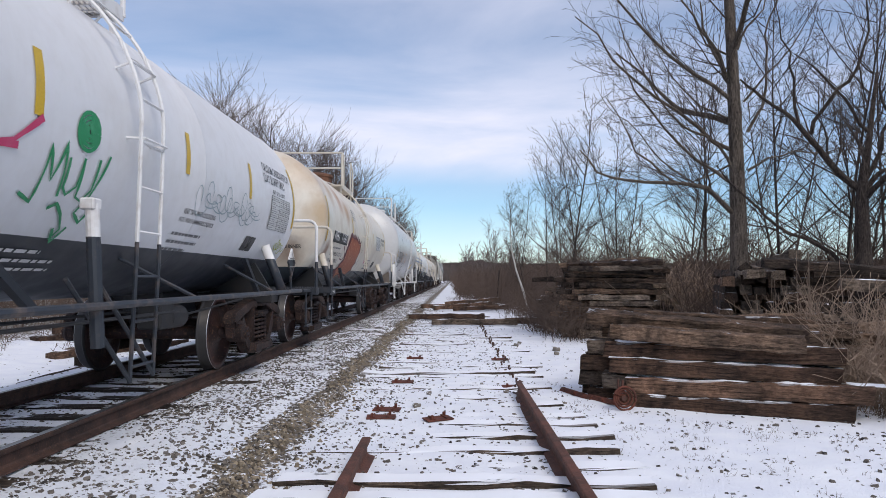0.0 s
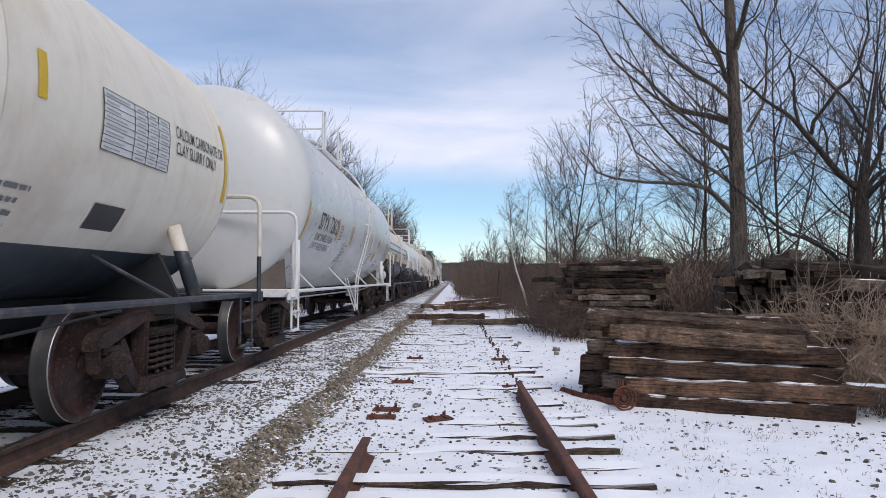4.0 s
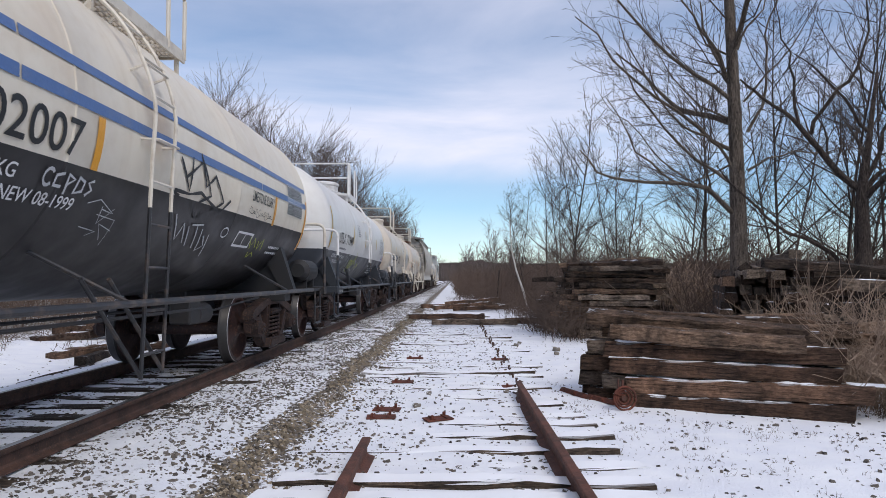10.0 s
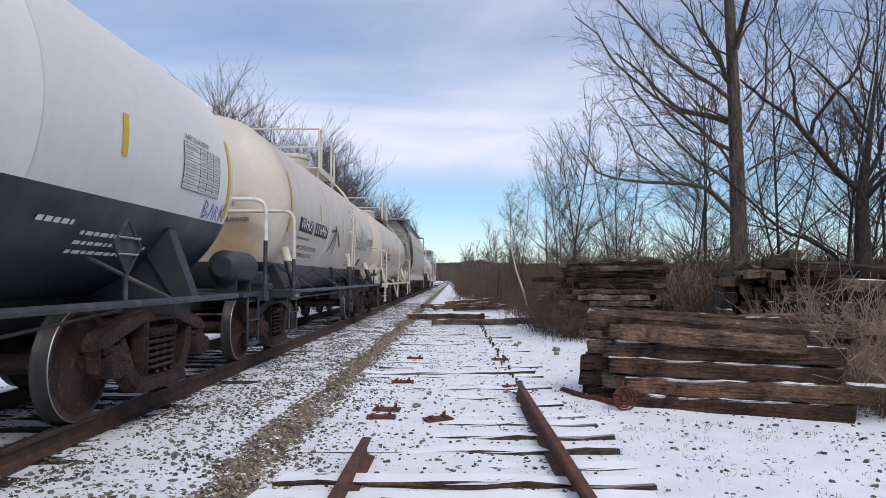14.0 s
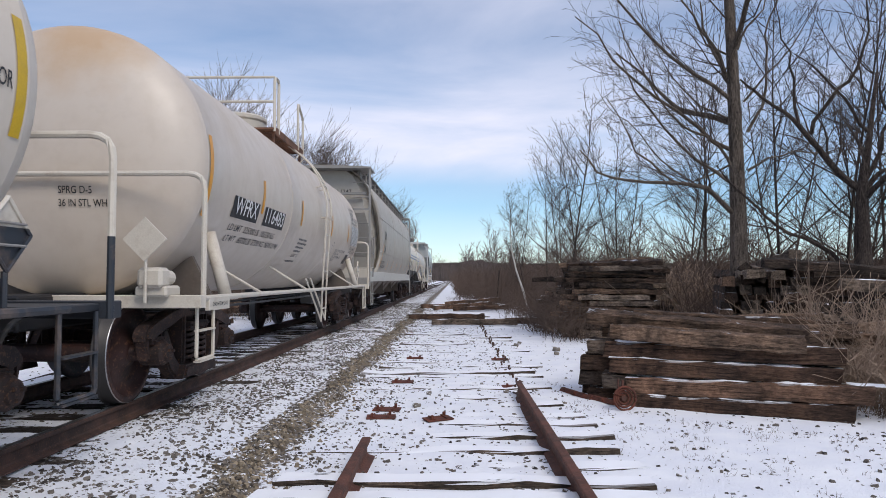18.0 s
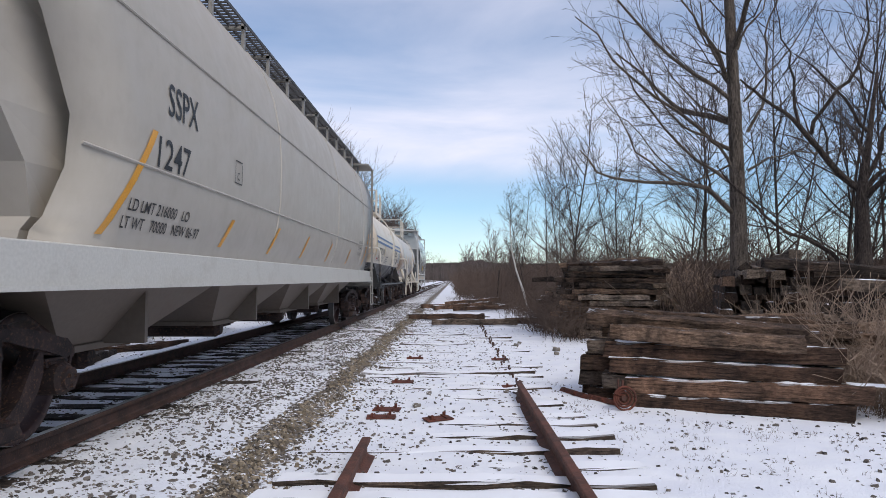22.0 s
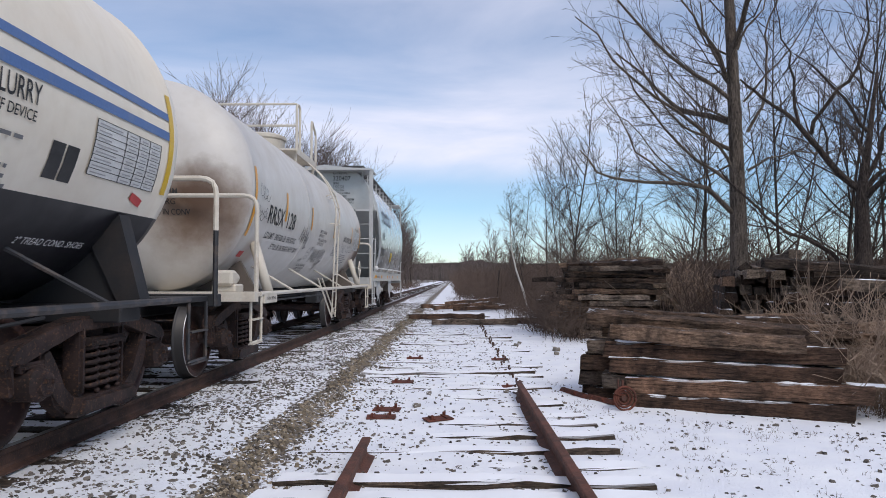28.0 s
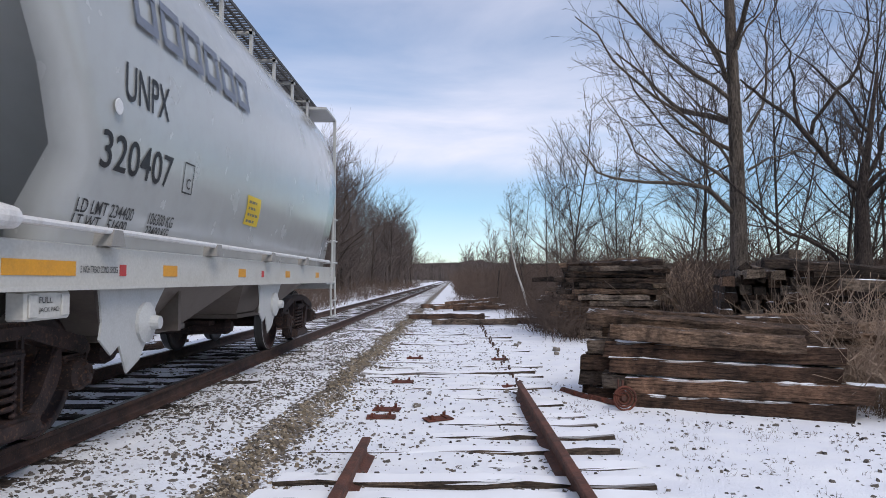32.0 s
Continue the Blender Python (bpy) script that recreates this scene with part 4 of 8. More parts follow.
            while y < L - 0.8:
                bm = bmesh.new()
                box(bm, q * 1.13 - 0.02, q * 1.13 + 0.02, y - 0.03, y + 0.03, 4.0, zt)
                box(bm, min(q * 0.5, q * 1.17), max(q * 0.5, q * 1.17), y - 0.03, y + 0.03, zt - 0.08, zt - 0.04)
                part("walkway_bracket", bm, fit, car)
                y += 1.15
        for i in range(outlets):
            bm = bmesh.new()
            lathe(bm, [(4.40, 0.36), (4.60, 0.36), (4.66, 0.30), (4.68, 0.05)], 24, "z", (0, 2.45 + step * (i + 0.5), 0))
            part("roof_hatch", bm, fit, car)

    def side_x(self, z):
        for (xa, za), (xb, zb) in zip(self.sec, self.sec[1:]):
            if za <= z <= zb and zb > za:
                return xa + (xb - xa) * (z - za) / (zb - za)
        return 1.4

    def on(self, y, z, off=0.0):
        return Vector((self.side_x(z) + off, y, z))

    def patch(self, name, y0, y1, z0, z1, material, off=0.008, skew=0.0, label=""):
        bm = bmesh.new()
        n = max(2, int(abs(z1 - z0) / 0.1))
        rows = [[bm.verts.new(self.on(y + skew * i / n, z0 + (z1 - z0) * i / n, off)) for y in (y0, y1)] for i in range(n + 1)]
        for u, w in zip(rows, rows[1:]):
            bm.faces.new((u[0], u[1], w[1], w[0]))
        return part(name, bm, material, self.car, label)


# paints
WHITE, CREAM = (0.68, 0.68, 0.69), (0.66, 0.60, 0.51)
M["white_pipe"] = plain("white_pipe", (0.70, 0.69, 0.68), 0.5, 0, (0.35, 0.28, 0.22), 0.4, 6)
M["cream_pipe"] = plain("cream_pipe", (0.60, 0.55, 0.47), 0.5, 0, (0.30, 0.20, 0.13), 0.5, 6)
M["dark_pipe"] = plain("dark_pipe", (0.022, 0.026, 0.034), 0.55, 0, (0.06, 0.045, 0.04), 0.4, 6)
M["grey_pipe"] = plain("grey_pipe", (0.27, 0.26, 0.245), 0.55, 0, (0.20, 0.15, 0.11), 0.5, 6)
M["roof_grate"] = plain("dull_galvanised_grating", (0.085, 0.085, 0.088), 0.6, 0.3, (0.05, 0.045, 0.04), 0.5, 5)
M["rusty_grate"] = rust("rusty_grate", (0.22, 0.11, 0.07), (0.09, 0.05, 0.035), 0.8, 5)
# undersides: mottled browns, darker than the hopper bodies' paint
M["hopper_under"] = plain("dark_brown_underside", (0.135, 0.110, 0.092), 0.7, 0, (0.07, 0.045, 0.035), 0.7, 2)
M["hopper_belly"] = plain("mottled_brown_belly", (0.135, 0.106, 0.085), 0.65, 0, (0.12, 0.085, 0.065), 0.7, 1.6)
M["light_grey_pipe"] = plain("light_grey_fittings", (0.46, 0.465, 0.46), 0.5, 0, (0.25, 0.22, 0.19), 0.4, 5)


def pipe_paint(name, upper, lower, edge):
    """Handrails and ladders that change colour where the tank does."""
    m = Mat(name, 0.5, 0, 0.5)
    c = m.mix(m.math("LESS_THAN", m.axis("Z"), edge), upper, lower)
    m.color(m.mix(m.math("MULTIPLY", m.ramp(m.noise(6, 5, 0.6), 0.5, 0.75), 0.45), c, (0.25, 0.17, 0.12)))
    return m.m


M["yellow"] = plain("yellow_reflector", (0.62, 0.40, 0.02), 0.4, 0, (0.30, 0.20, 0.05), 0.4, 5)
M["orange"] = plain("orange_reflector", (0.72, 0.33, 0.03), 0.4, 0, (0.35, 0.18, 0.05), 0.4, 5)
M["black_paint"] = plain("black_lettering", (0.018, 0.018, 0.020), 0.5, 0, (0.10, 0.10, 0.10), 0.3, 8)
M["white_paint"] = plain("white_lettering", (0.72, 0.72, 0.72), 0.5, 0, (0.3, 0.3, 0.3), 0.3, 8)
M["blue"] = plain("blue_stripe", (0.075, 0.145, 0.33), 0.45, 0, (0.2, 0.22, 0.26), 0.4, 4)


M["pale_sill"] = plain("pale_grey_paint", (0.54, 0.525, 0.485), 0.5, 0, (0.36, 0.33, 0.28), 0.5, 3)


def seconds(a, b):
    return SPEED * (b - a)


P_C1 = tank_paint("white_tank_dark_belly", WHITE, (0.016, 0.021, 0.031), 1.42, dirty=0.25)
P_C2 = tank_paint("cream_tank_blue_belly", (0.68, 0.63, 0.54), (0.020, 0.028, 0.038), 1.37, (0.36, 0.21, 0.10), 0.7, spots=[((1.24, 3.6, 2.9), 0.5, (0.42, 0.23, 0.10), 0.9), ((1.30, 4.35, 2.7), 0.42, (0.42, 0.24, 0.10), 0.85), ((1.22, 2.2, 1.72), 0.26, (0.30, 0.16, 0.08), 0.95), ((1.30, 1.5, 2.4), 0.5, (0.45, 0.30, 0.15), 0.7), ((1.15, 2.6, 3.0), 0.4, (0.45, 0.30, 0.16), 0.7), ((0.5, 4.9, 3.6), 0.8, (0.42, 0.22, 0.08), 0.7), ((0.8, 1.7, 3.2), 0.7, (0.42, 0.25, 0.12), 0.6), ((0.9, 2.3, 1.7), 0.35, (0.22, 0.12, 0.07), 0.8), ((0.7, 1.2, 1.6), 0.4, (0.16, 0.10, 0.07), 0.8), ((0.6, 8.3, 3.4), 0.7, (0.45, 0.26, 0.1), 0.5)])
P_C3 = tank_paint("clean_white_tank", (0.57, 0.565, 0.555), dirty=0.10, rough=0.32)
P_C4 = tank_paint("cream_tank_black_belly", (0.66, 0.60, 0.50), (0.013, 0.012, 0.013), 1.9, (0.40, 0.25, 0.12), 0.5, spots=[((0.75, 1.3, 2.5), 1.5, (0.46, 0.29, 0.14), 0.65), ((0.85, 1.0, 2.10), 0.72, (0.060, 0.027, 0.014), 0.97), ((1.2, 6.3, 2.4), 0.4, (0.28, 0.16, 0.08), 0.6)])
P_C5 = tank_paint("white_tank_grey_belly", (0.64, 0.63, 0.61), (0.017, 0.021, 0.029), 1.75, dirty=0.2, spots=[((0.5, 1.15, 1.95), 0.5, (0.28, 0.17, 0.10), 0.7)])
P_C6 = tank_paint("dull_cream_tank", (0.57, 0.51, 0.435), (0.030, 0.031, 0.037), 1.39, (0.34, 0.26, 0.17), 0.5, spots=[((0.6, 1.2, 1.7), 0.7, (0.30, 0.18, 0.08), 0.8)])
P_C7 = tank_paint("plain_cream_tank", (0.56, 0.49, 0.415), dirt=(0.36, 0.26, 0.17), dirty=0.45, spots=[((0.2, 1.4, 3.5), 0.8, (0.45, 0.27, 0.12), 0.7), ((0.8, 12.0, 1.7), 0.8, (0.33, 0.20, 0.12), 0.5)])
P_C9 = tank_paint("cream_tank_black_belly", (0.70, 0.64, 0.54), (0.009, 0.009, 0.012), 1.66, (0.40, 0.26, 0.13), 0.35, spots=[((0.8, 1.1, 2.3), 0.9, (0.42, 0.28, 0.15), 0.6), ((0.80, 0.95, 2.05), 0.62, (0.075, 0.036, 0.020), 0.97)])
P_C10 = tank_paint("grey_white_tank", (0.55, 0.525, 0.49), dirt=(0.36, 0.27, 0.18), dirty=0.4, spots=[((0.78, 0.95, 1.9), 0.75, (0.20, 0.115, 0.06), 0.85), ((0.80, 0.90, 2.05), 0.6, (0.09, 0.05, 0.03), 0.95), ((1.10, 10.6, 1.75), 1.0, (0.30, 0.17, 0.09), 0.85), ((1.10, 10.6, 1.55), 0.75, (0.055, 0.030, 0.018), 0.97), ((1.1, 1.9, 1.4), 0.4, (0.30, 0.18, 0.10), 0.6)])
P_H1 = tank_paint("grey_hopper_paint", (0.42, 0.385, 0.335), dirt=(0.31, 0.275, 0.23), dirty=0.4, rough=0.5)
P_H2 = tank_paint("light_grey_hopper_paint", (0.42, 0.43, 0.42), dirt=(0.34, 0.365, 0.33), dirty=0.10, rough=0.17, gloss=0.8)


def make_tank(name, label, front, a1, a3, back, r, paint, fit, low, zb=0.95, walk_at=None, edge=None, dome_mat=None, grate=None, seams=4, barrel=(1.5, 12.0), posts=False):
    L = seconds(front, back)
    y0, y1 = barrel[0] - 0.36 * r, barrel[1] + 0.36 * r
    sm = [barrel[0] + 0.03 + (barrel[1] - barrel[0] - 0.06) * i / (seams - 1) for i in range(seams)]
    t = Tank(name, label, front, L, seconds(front, a1), seconds(front, a3), r, r + zb, paint, fit, low, (y0, L - y1), sm, edge, head=0.36, posts=posts)
    wa, wb, lad = walk_at or (L / 2 - 1.4, L / 2 + 1.0, L / 2 + 1.35)
    t.walkway(wa, wb, ladder=lad, dome_mat=dome_mat, grate=grate)
    return t


T1 = make_tank("tank_wagon", "white tank wagon with a dark blue-grey belly and green graffiti", -0.55, -0.29, 2.07, 2.73, 1.31, P_C1, pipe_paint("two_tone_pipe", (0.70, 0.69, 0.68), (0.022, 0.027, 0.036), 1.42), M["dark_pipe"], walk_at=(6.7, 8.25, 7.62), barrel=(1.4, 12.95), posts=True)
T2 = make_tank("tank_wagon", "rust-streaked cream tank wagon with a large orange graffito", 2.73, 2.97, 5.30, 5.985, 1.36, P_C2, pipe_paint("two_tone_pipe", (0.60, 0.55, 0.47), (0.022, 0.027, 0.036), 1.4), M["dark_pipe"], dome_mat=M["rusty_grate"], walk_at=(6.4, 8.3, 6.96), barrel=(1.65, 12.65), posts=True)
T3 = make_tank("tank_wagon", "large clean white tank wagon with black lettering", 5.985, 6.25, 9.16, 9.85, 1.605, P_C3, M["white_pipe"], M["white_pipe"], 0.93, walk_at=(6.9, 9.3, 8.60), barrel=(2.05, 15.2), posts=True)
T4 = make_tank("tank_wagon", "cream tank wagon with blue stripes and a black belly", 9.85, 10.12, 12.25, 12.94, 1.34, P_C4, pipe_paint("two_tone_pipe", (0.60, 0.55, 0.47), (0.022, 0.022, 0.025), 1.7), M["sill"], walk_at=(6.0, 7.95, 6.12), barrel=(1.5, 11.97))
T5 = make_tank("tank_wagon", "white tank wagon with a slate-grey belly and scrawled tags", 12.94, 13.21, 15.30, 16.0, 1.31, P_C5, pipe_paint("two_tone_pipe", (0.70, 0.69, 0.68), (0.022, 0.027, 0.036), 1.6), M["dark_pipe"], walk_at=(6.6, 8.2, 7.10), barrel=(1.45, 12.05))
T6 = make_tank("tank_wagon", "dull cream tank wagon with black graffiti and grey belly", 16.0, 16.28, 18.55, 19.235, 1.34, P_C6, pipe_paint("two_tone_pipe", (0.60, 0.55, 0.47), (0.022, 0.027, 0.036), 1.42), M["dark_pipe"], walk_at=(6.4, 8.3, 7.72), barrel=(1.75, 12.3), posts=True)
T7 = make_tank("tank_wagon", "plain cream tank wagon with dark number panels", 19.235, 19.5, 21.77, 22.44, 1.36, P_C7, M["cream_pipe"], M["cream_pipe"], grate=M["rusty_grate"], walk_at=(5.9, 8.0, 7.50), barrel=(1.5, 12.2), posts=True)
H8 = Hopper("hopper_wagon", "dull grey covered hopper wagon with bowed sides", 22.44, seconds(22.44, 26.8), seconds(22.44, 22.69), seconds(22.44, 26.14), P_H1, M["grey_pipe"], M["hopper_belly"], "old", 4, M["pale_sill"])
T9 = make_tank("tank_wagon", "cream tank wagon with two blue stripes and a black belly", 26.8, 27.04, 29.05, 29.685, 1.38, P_C9, pipe_paint("two_tone_pipe", (0.60, 0.55, 0.47), (0.022, 0.022, 0.025), 1.6), M["sill"], walk_at=(5.6, 7.3, 6.15), barrel=(1.3, 10.9))
T10 = make_tank("tank_wagon", "grey-white tank wagon with black scribbles", 29.685, 29.9, 31.88, 32.52, 1.34, P_C10, M["cream_pipe"], M["cream_pipe"], walk_at=(5.6, 7.35, 6.70), barrel=(1.25, 10.85), posts=True)
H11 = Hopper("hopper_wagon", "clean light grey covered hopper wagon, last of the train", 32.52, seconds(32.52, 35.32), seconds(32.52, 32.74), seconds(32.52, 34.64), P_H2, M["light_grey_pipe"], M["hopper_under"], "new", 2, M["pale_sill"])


# lettering, stripes, placards and graffiti on the wagons ------------------
def text_shape(text):
    """Flat triangles of a line of capitals: points in a box 1 wide and 1 high, and the faces."""
    cu = bpy.data.curves.new("lettering", "FONT")
    cu.body, cu.size, cu.resolution_u, cu.offset = text, 1.0, 4, 0.006
    ob = bpy.data.objects.new("lettering", cu)
    me = ob.to_mesh()
    pts = [(v.co.x, v.co.y) for v in me.vertices]
    faces = [tuple(p.vertices) for p in me.polygons]
    ob.to_mesh_clear()
    bpy.data.objects.remove(ob)
    bpy.data.curves.remove(cu)
    x0, x1 = min(p[0] for p in pts), max(p[0] for p in pts)
    y0, y1 = min(p[1] for p in pts), max(p[1] for p in pts)
    return [((a - x0) / (x1 - x0), (b - y0) / (y1 - y0)) for a, b in pts], faces


def surface(T, y, up, off):
    """Tank: up is degrees; hopper: up is a height."""
    return T.on(y, up, off)


def per_metre(T):
    return math.degrees(1 / T.r) if isinstance(T, Tank) else 1.0


def letter(T, text, y0, y1, base, high, material="black_paint", off=0.008, label=""):
    pts, faces = text_shape(text)
    k = per_metre(T) * high
    verts = [surface(T, y0 + (y1 - y0) * a, base + k * b, off) for a, b in pts]
    ob = raw("lettering", verts, faces, M[material], T.car)
    if label:
        tagged(ob, label)
    return ob


def smudge_lines(T, y0, y1, top, n, gap, high, material="faint_print", seed=1, off=0.008):
    """Writing too small to read: bars of words."""
    rnd = random.Random(seed)
    verts, faces = [], []
    k = per_metre(T)
    for i in range(n):
        y = y0
        end = y1 - rnd.uniform(0, 0.35) * (y1 - y0)
        lo = top - (i + 1) * gap * k
        while y < end:
            w = min(end - y, rnd.uniform(0.04, 0.12))
            o = len(verts)
            for a, b in ((y, lo), (y + w, lo), (y + w, lo + high * k * 0.7), (y, lo + high * k * 0.7)):
                verts.append(surface(T, a, b, off))
            faces.append((o, o + 1, o + 2, o + 3))
            y += w + 0.025
    return raw("small_print", verts, faces, M[material], T.car)


def ribbon(T, pts, width, material, off=0.009, fade=True):
    """A painted stroke along (y, up) points."""
    k = per_metre(T)
    P = [Vector((p[0], p[1] / k)) for p in pts]
    fine = []
    for a, b in zip(P, P[1:]):
        n = max(1, int((b - a).length / 0.06))
        fine += [a.lerp(b, i / n) for i in range(n)]
    fine.append(P[-1])
    verts, faces = [], []
    for i, p in enumerate(fine):
        d = (fine[min(i + 1, len(fine) - 1)] - fine[max(i - 1, 0)]).normalized()
        w = Vector((-d.y, d.x)) * width / 2 * (0.8 + 0.2 * math.sin(i * 0.9))
        for q in (p + w, p - w):
            verts.append(surface(T, q.x, q.y * k, off))
    for i in range(len(fine) - 1):
        faces.append((2 * i, 2 * i + 1, 2 * i + 3, 2 * i + 2))
    return verts, faces


def strokes(T, name, label, many, width, material, off=0.009):
    verts, faces = [], []
    for j, s in enumerate(many):
        v, f = ribbon(T, s, width, material, off + 0.0006 * j)
        o = len(verts)
        verts += v
        faces += [tuple(o + i for i in q) for q in f]
    return tagged(raw(name, verts, faces, M[material], T.car), label)


def arc(y, u, ry, ru, a0, a1, n=10):
    return [(y + ry * math.cos(radians(a0 + (a1 - a0) * i / n)), u + ru * math.sin(radians(a0 + (a1 - a0) * i / n))) for i in range(n + 1)]


def scribble(seed, y0, y1, lo, hi, loops):
    """A looping hand-drawn line that fills the box."""
    rnd = random.Random(seed)
    pts = []
    n = loops * 13
    for i in range(n + 1):
        f = i / n
        a = f * loops * math.tau
        pts.append((y0 + (y1 - y0) * f + (y1 - y0) / loops * 0.55 * math.cos(a) + rnd.uniform(-0.012, 0.012),
                    (lo + hi) / 2 + (hi - lo) / 2 * math.sin(a) * (0.6 + 0.4 * math.sin(f * 17.0 + seed))))
    return pts


def bars(T, items, material="yellow"):
    for y, lo, hi in items:
        T.patch("reflector_strip", y - 0.045, y + 0.045, lo, hi, M[material], 0.007)


def spec_table(T, y0, y1, lo, hi, dark=False, title=""):
    """The ruled table of test dates."""
    tab = T.patch("test_table", y0, y1, lo, hi, M["table_ground"] if not dark else M["black_paint"], 0.007)
    ink = M["black_paint"] if not dark else M["white_paint"]
    rows = 8
    verts, faces = [], []

    def quad(a0, a1, b0, b1):
        o = len(verts)
        n = 3 if b1 - b0 > 1 else 1
        for i in range(n + 1):
            b = b0 + (b1 - b0) * i / n
            verts.extend((surface(T, a0, b, 0.011), surface(T, a1, b, 0.011)))
        for i in range(n):
            faces.append((o + 2 * i, o + 2 * i + 1, o + 2 * i + 3, o + 2 * i + 2))
    for i in range(rows + 1):
        b = lo + (hi - lo) * i / rows
        quad(y0, y1, b - 0.10, b + 0.10)
    for f in (0.0, 0.42, 0.62, 0.80, 1.0):
        a = y0 + (y1 - y0) * f
        quad(a - 0.006, a + 0.006, lo, hi)
    raw("table_ruling", list(verts), list(faces), ink, tab)
    verts.clear()
    faces.clear()
    rnd = random.Random(3)
    for i in range(rows):
        b = lo + (hi - lo) * (i + 0.35) / rows
        h = (hi - lo) / rows * 0.20
        for f, g in ((0.03, rnd.uniform(0.2, 0.38)), (0.46, 0.58), (0.66, 0.76), (0.84, 0.96)):
            quad(y0 + (y1 - y0) * f, y0 + (y1 - y0) * g, b, b + h)
    ob = raw("table_entries", verts, faces, ink if dark else M["pale_print"], tab)
    if title:
        letter(T, title, y0 + 0.05, y0 + (y1 - y0) * 0.7, hi + 1.2, 0.06)
    return ob


def label_box(T, y0, y1, lo, hi, w=0.012, material="black_paint", off=0.009):
    verts, faces = [], []
    k = per_metre(T) * w
    for a0, a1, b0, b1 in ((y0, y1, lo, lo + k), (y0, y1, hi - k, hi), (y0, y0 + w, lo, hi), (y1 - w, y1, lo, hi)):
        o = len(verts)
        verts += [surface(T, a, b, off) for a, b in ((a0, b0), (a1, b0), (a1, b1), (a0, b1))]
        faces.append((o, o + 1, o + 2, o + 3))
    return raw("label_frame", verts, faces, M[material], T.car)


def deck_sign(T, s=1):
    """The brake-shoe note on the end sill's corner."""
    pts, faces = text_shape("2 INCH HF COMP SHOES")
    y0 = 1.3 if s > 0 else T.L - 2.1
    z = T.deck - 0.10
    verts = [Vector((1.506, y0 + 0.42 * a, z + 0.04 * b)) for a, b in pts]
    bm = bmesh.new()
    box(bm, 1.455, 1.50, y0 - 0.08, y0 + 0.50, z - 0.04, z + 0.09, 0.006)
    part("sill_plate", bm, T.low, T.car)
    raw("lettering", verts, faces, M["white_paint" if T.low is not M["white_pipe"] and T.low is not M["cream_pipe"] else "black_paint"], T.car)


M["table_ground"] = plain("pale_table_ground", (0.64, 0.64, 0.63), 0.5, 0, (0.4, 0.38, 0.35), 0.3, 5)
M["pale_print"] = plain("pale_print", (0.36, 0.36, 0.365), 0.6)
M["faint_print"] = plain("faint_print", (0.16, 0.16, 0.165), 0.6)
M["green_spray"] = plain("green_spray", (0.02, 0.26, 0.10), 0.5, 0, (0.20, 0.45, 0.28), 0.3, 6)
M["pink_spray"] = plain("pink_spray", (0.55, 0.05, 0.14), 0.5, 0, (0.6, 0.25, 0.3), 0.3, 6)
M["orange_spray"] = plain("orange_brown_spray", (0.38, 0.105, 0.045), 0.55, 0, (0.24, 0.06, 0.035), 0.6, 2)
M["maroon_spray"] = plain("maroon_spray", (0.13, 0.025, 0.035), 0.55, 0, (0.22, 0.06, 0.05), 0.4, 3)
M["cream_spray"] = plain("peach_spray", (0.62, 0.34, 0.22), 0.55)
M["grey_spray"] = plain("faded_grey_spray", (0.30, 0.38, 0.40), 0.6, 0, (0.5, 0.5, 0.5), 0.5, 5)
M["white_spray"] = plain("chalky_white_spray", (0.50, 0.51, 0.52), 0.7, 0, (0.2, 0.2, 0.2), 0.5, 6)
M["lime_spray"] = plain("lime_spray", (0.42, 0.48, 0.05), 0.6, 0, (0.3, 0.3, 0.1), 0.4, 5)
M["purple_spray"] = plain("purple_spray", (0.12, 0.05, 0.34), 0.6)
M["black_spray"] = plain("black_spray", (0.022, 0.022, 0.024), 0.6, 0, (0.15, 0.15, 0.15), 0.35, 5)
M["red_print"] = plain("red_print", (0.50, 0.05, 0.05), 0.6)
M["yellow_card"] = plain("yellow_placard", (0.75, 0.52, 0.01), 0.45, 0, (0.5, 0.35, 0.05), 0.3, 8)
M["blue_grey_logo"] = plain("slate_logo", (0.17, 0.19, 0.24), 0.5, 0, (0.3, 0.3, 0.34), 0.3, 4)

# first wagon: white over slate, green scrawl
bars(T1, [(1.5, -15, 20), (4.1, -6, 12), (6.33, -6, 12), (8.63, -6, 11), (10.6, -6, 13), (12.85, -15, 26)])
letter(T1, "CALCIUM CARBONATE OR", 11.25, 12.66, 14, 0.12)
letter(T1, "CLAY SLURRY ONLY", 11.22, 12.32, 7.5, 0.12)
spec_table(T1, 11.57, 12.56, -19, 1, title="AAR 211A100W1")
T1.patch("black_label", 10.88, 11.08, -35, -26, M["black_paint"])
T1.patch("black_label", 11.10, 11.30, -35, -26, M["black_paint"])
letter(T1, "VENT TANK WHEN UNLOADING", 8.75, 9.60, -22, 0.055)
letter(T1, "NOT FOR FLAMMABLE LIQUIDS", 8.72, 9.62, -26, 0.055)
smudge_lines(T1, 8.72, 9.5, -28, 3, 0.09, 0.045, seed=4)
smudge_lines(T1, 5.9, 7.3, -42, 3, 0.09, 0.045, "white_paint", seed=5)
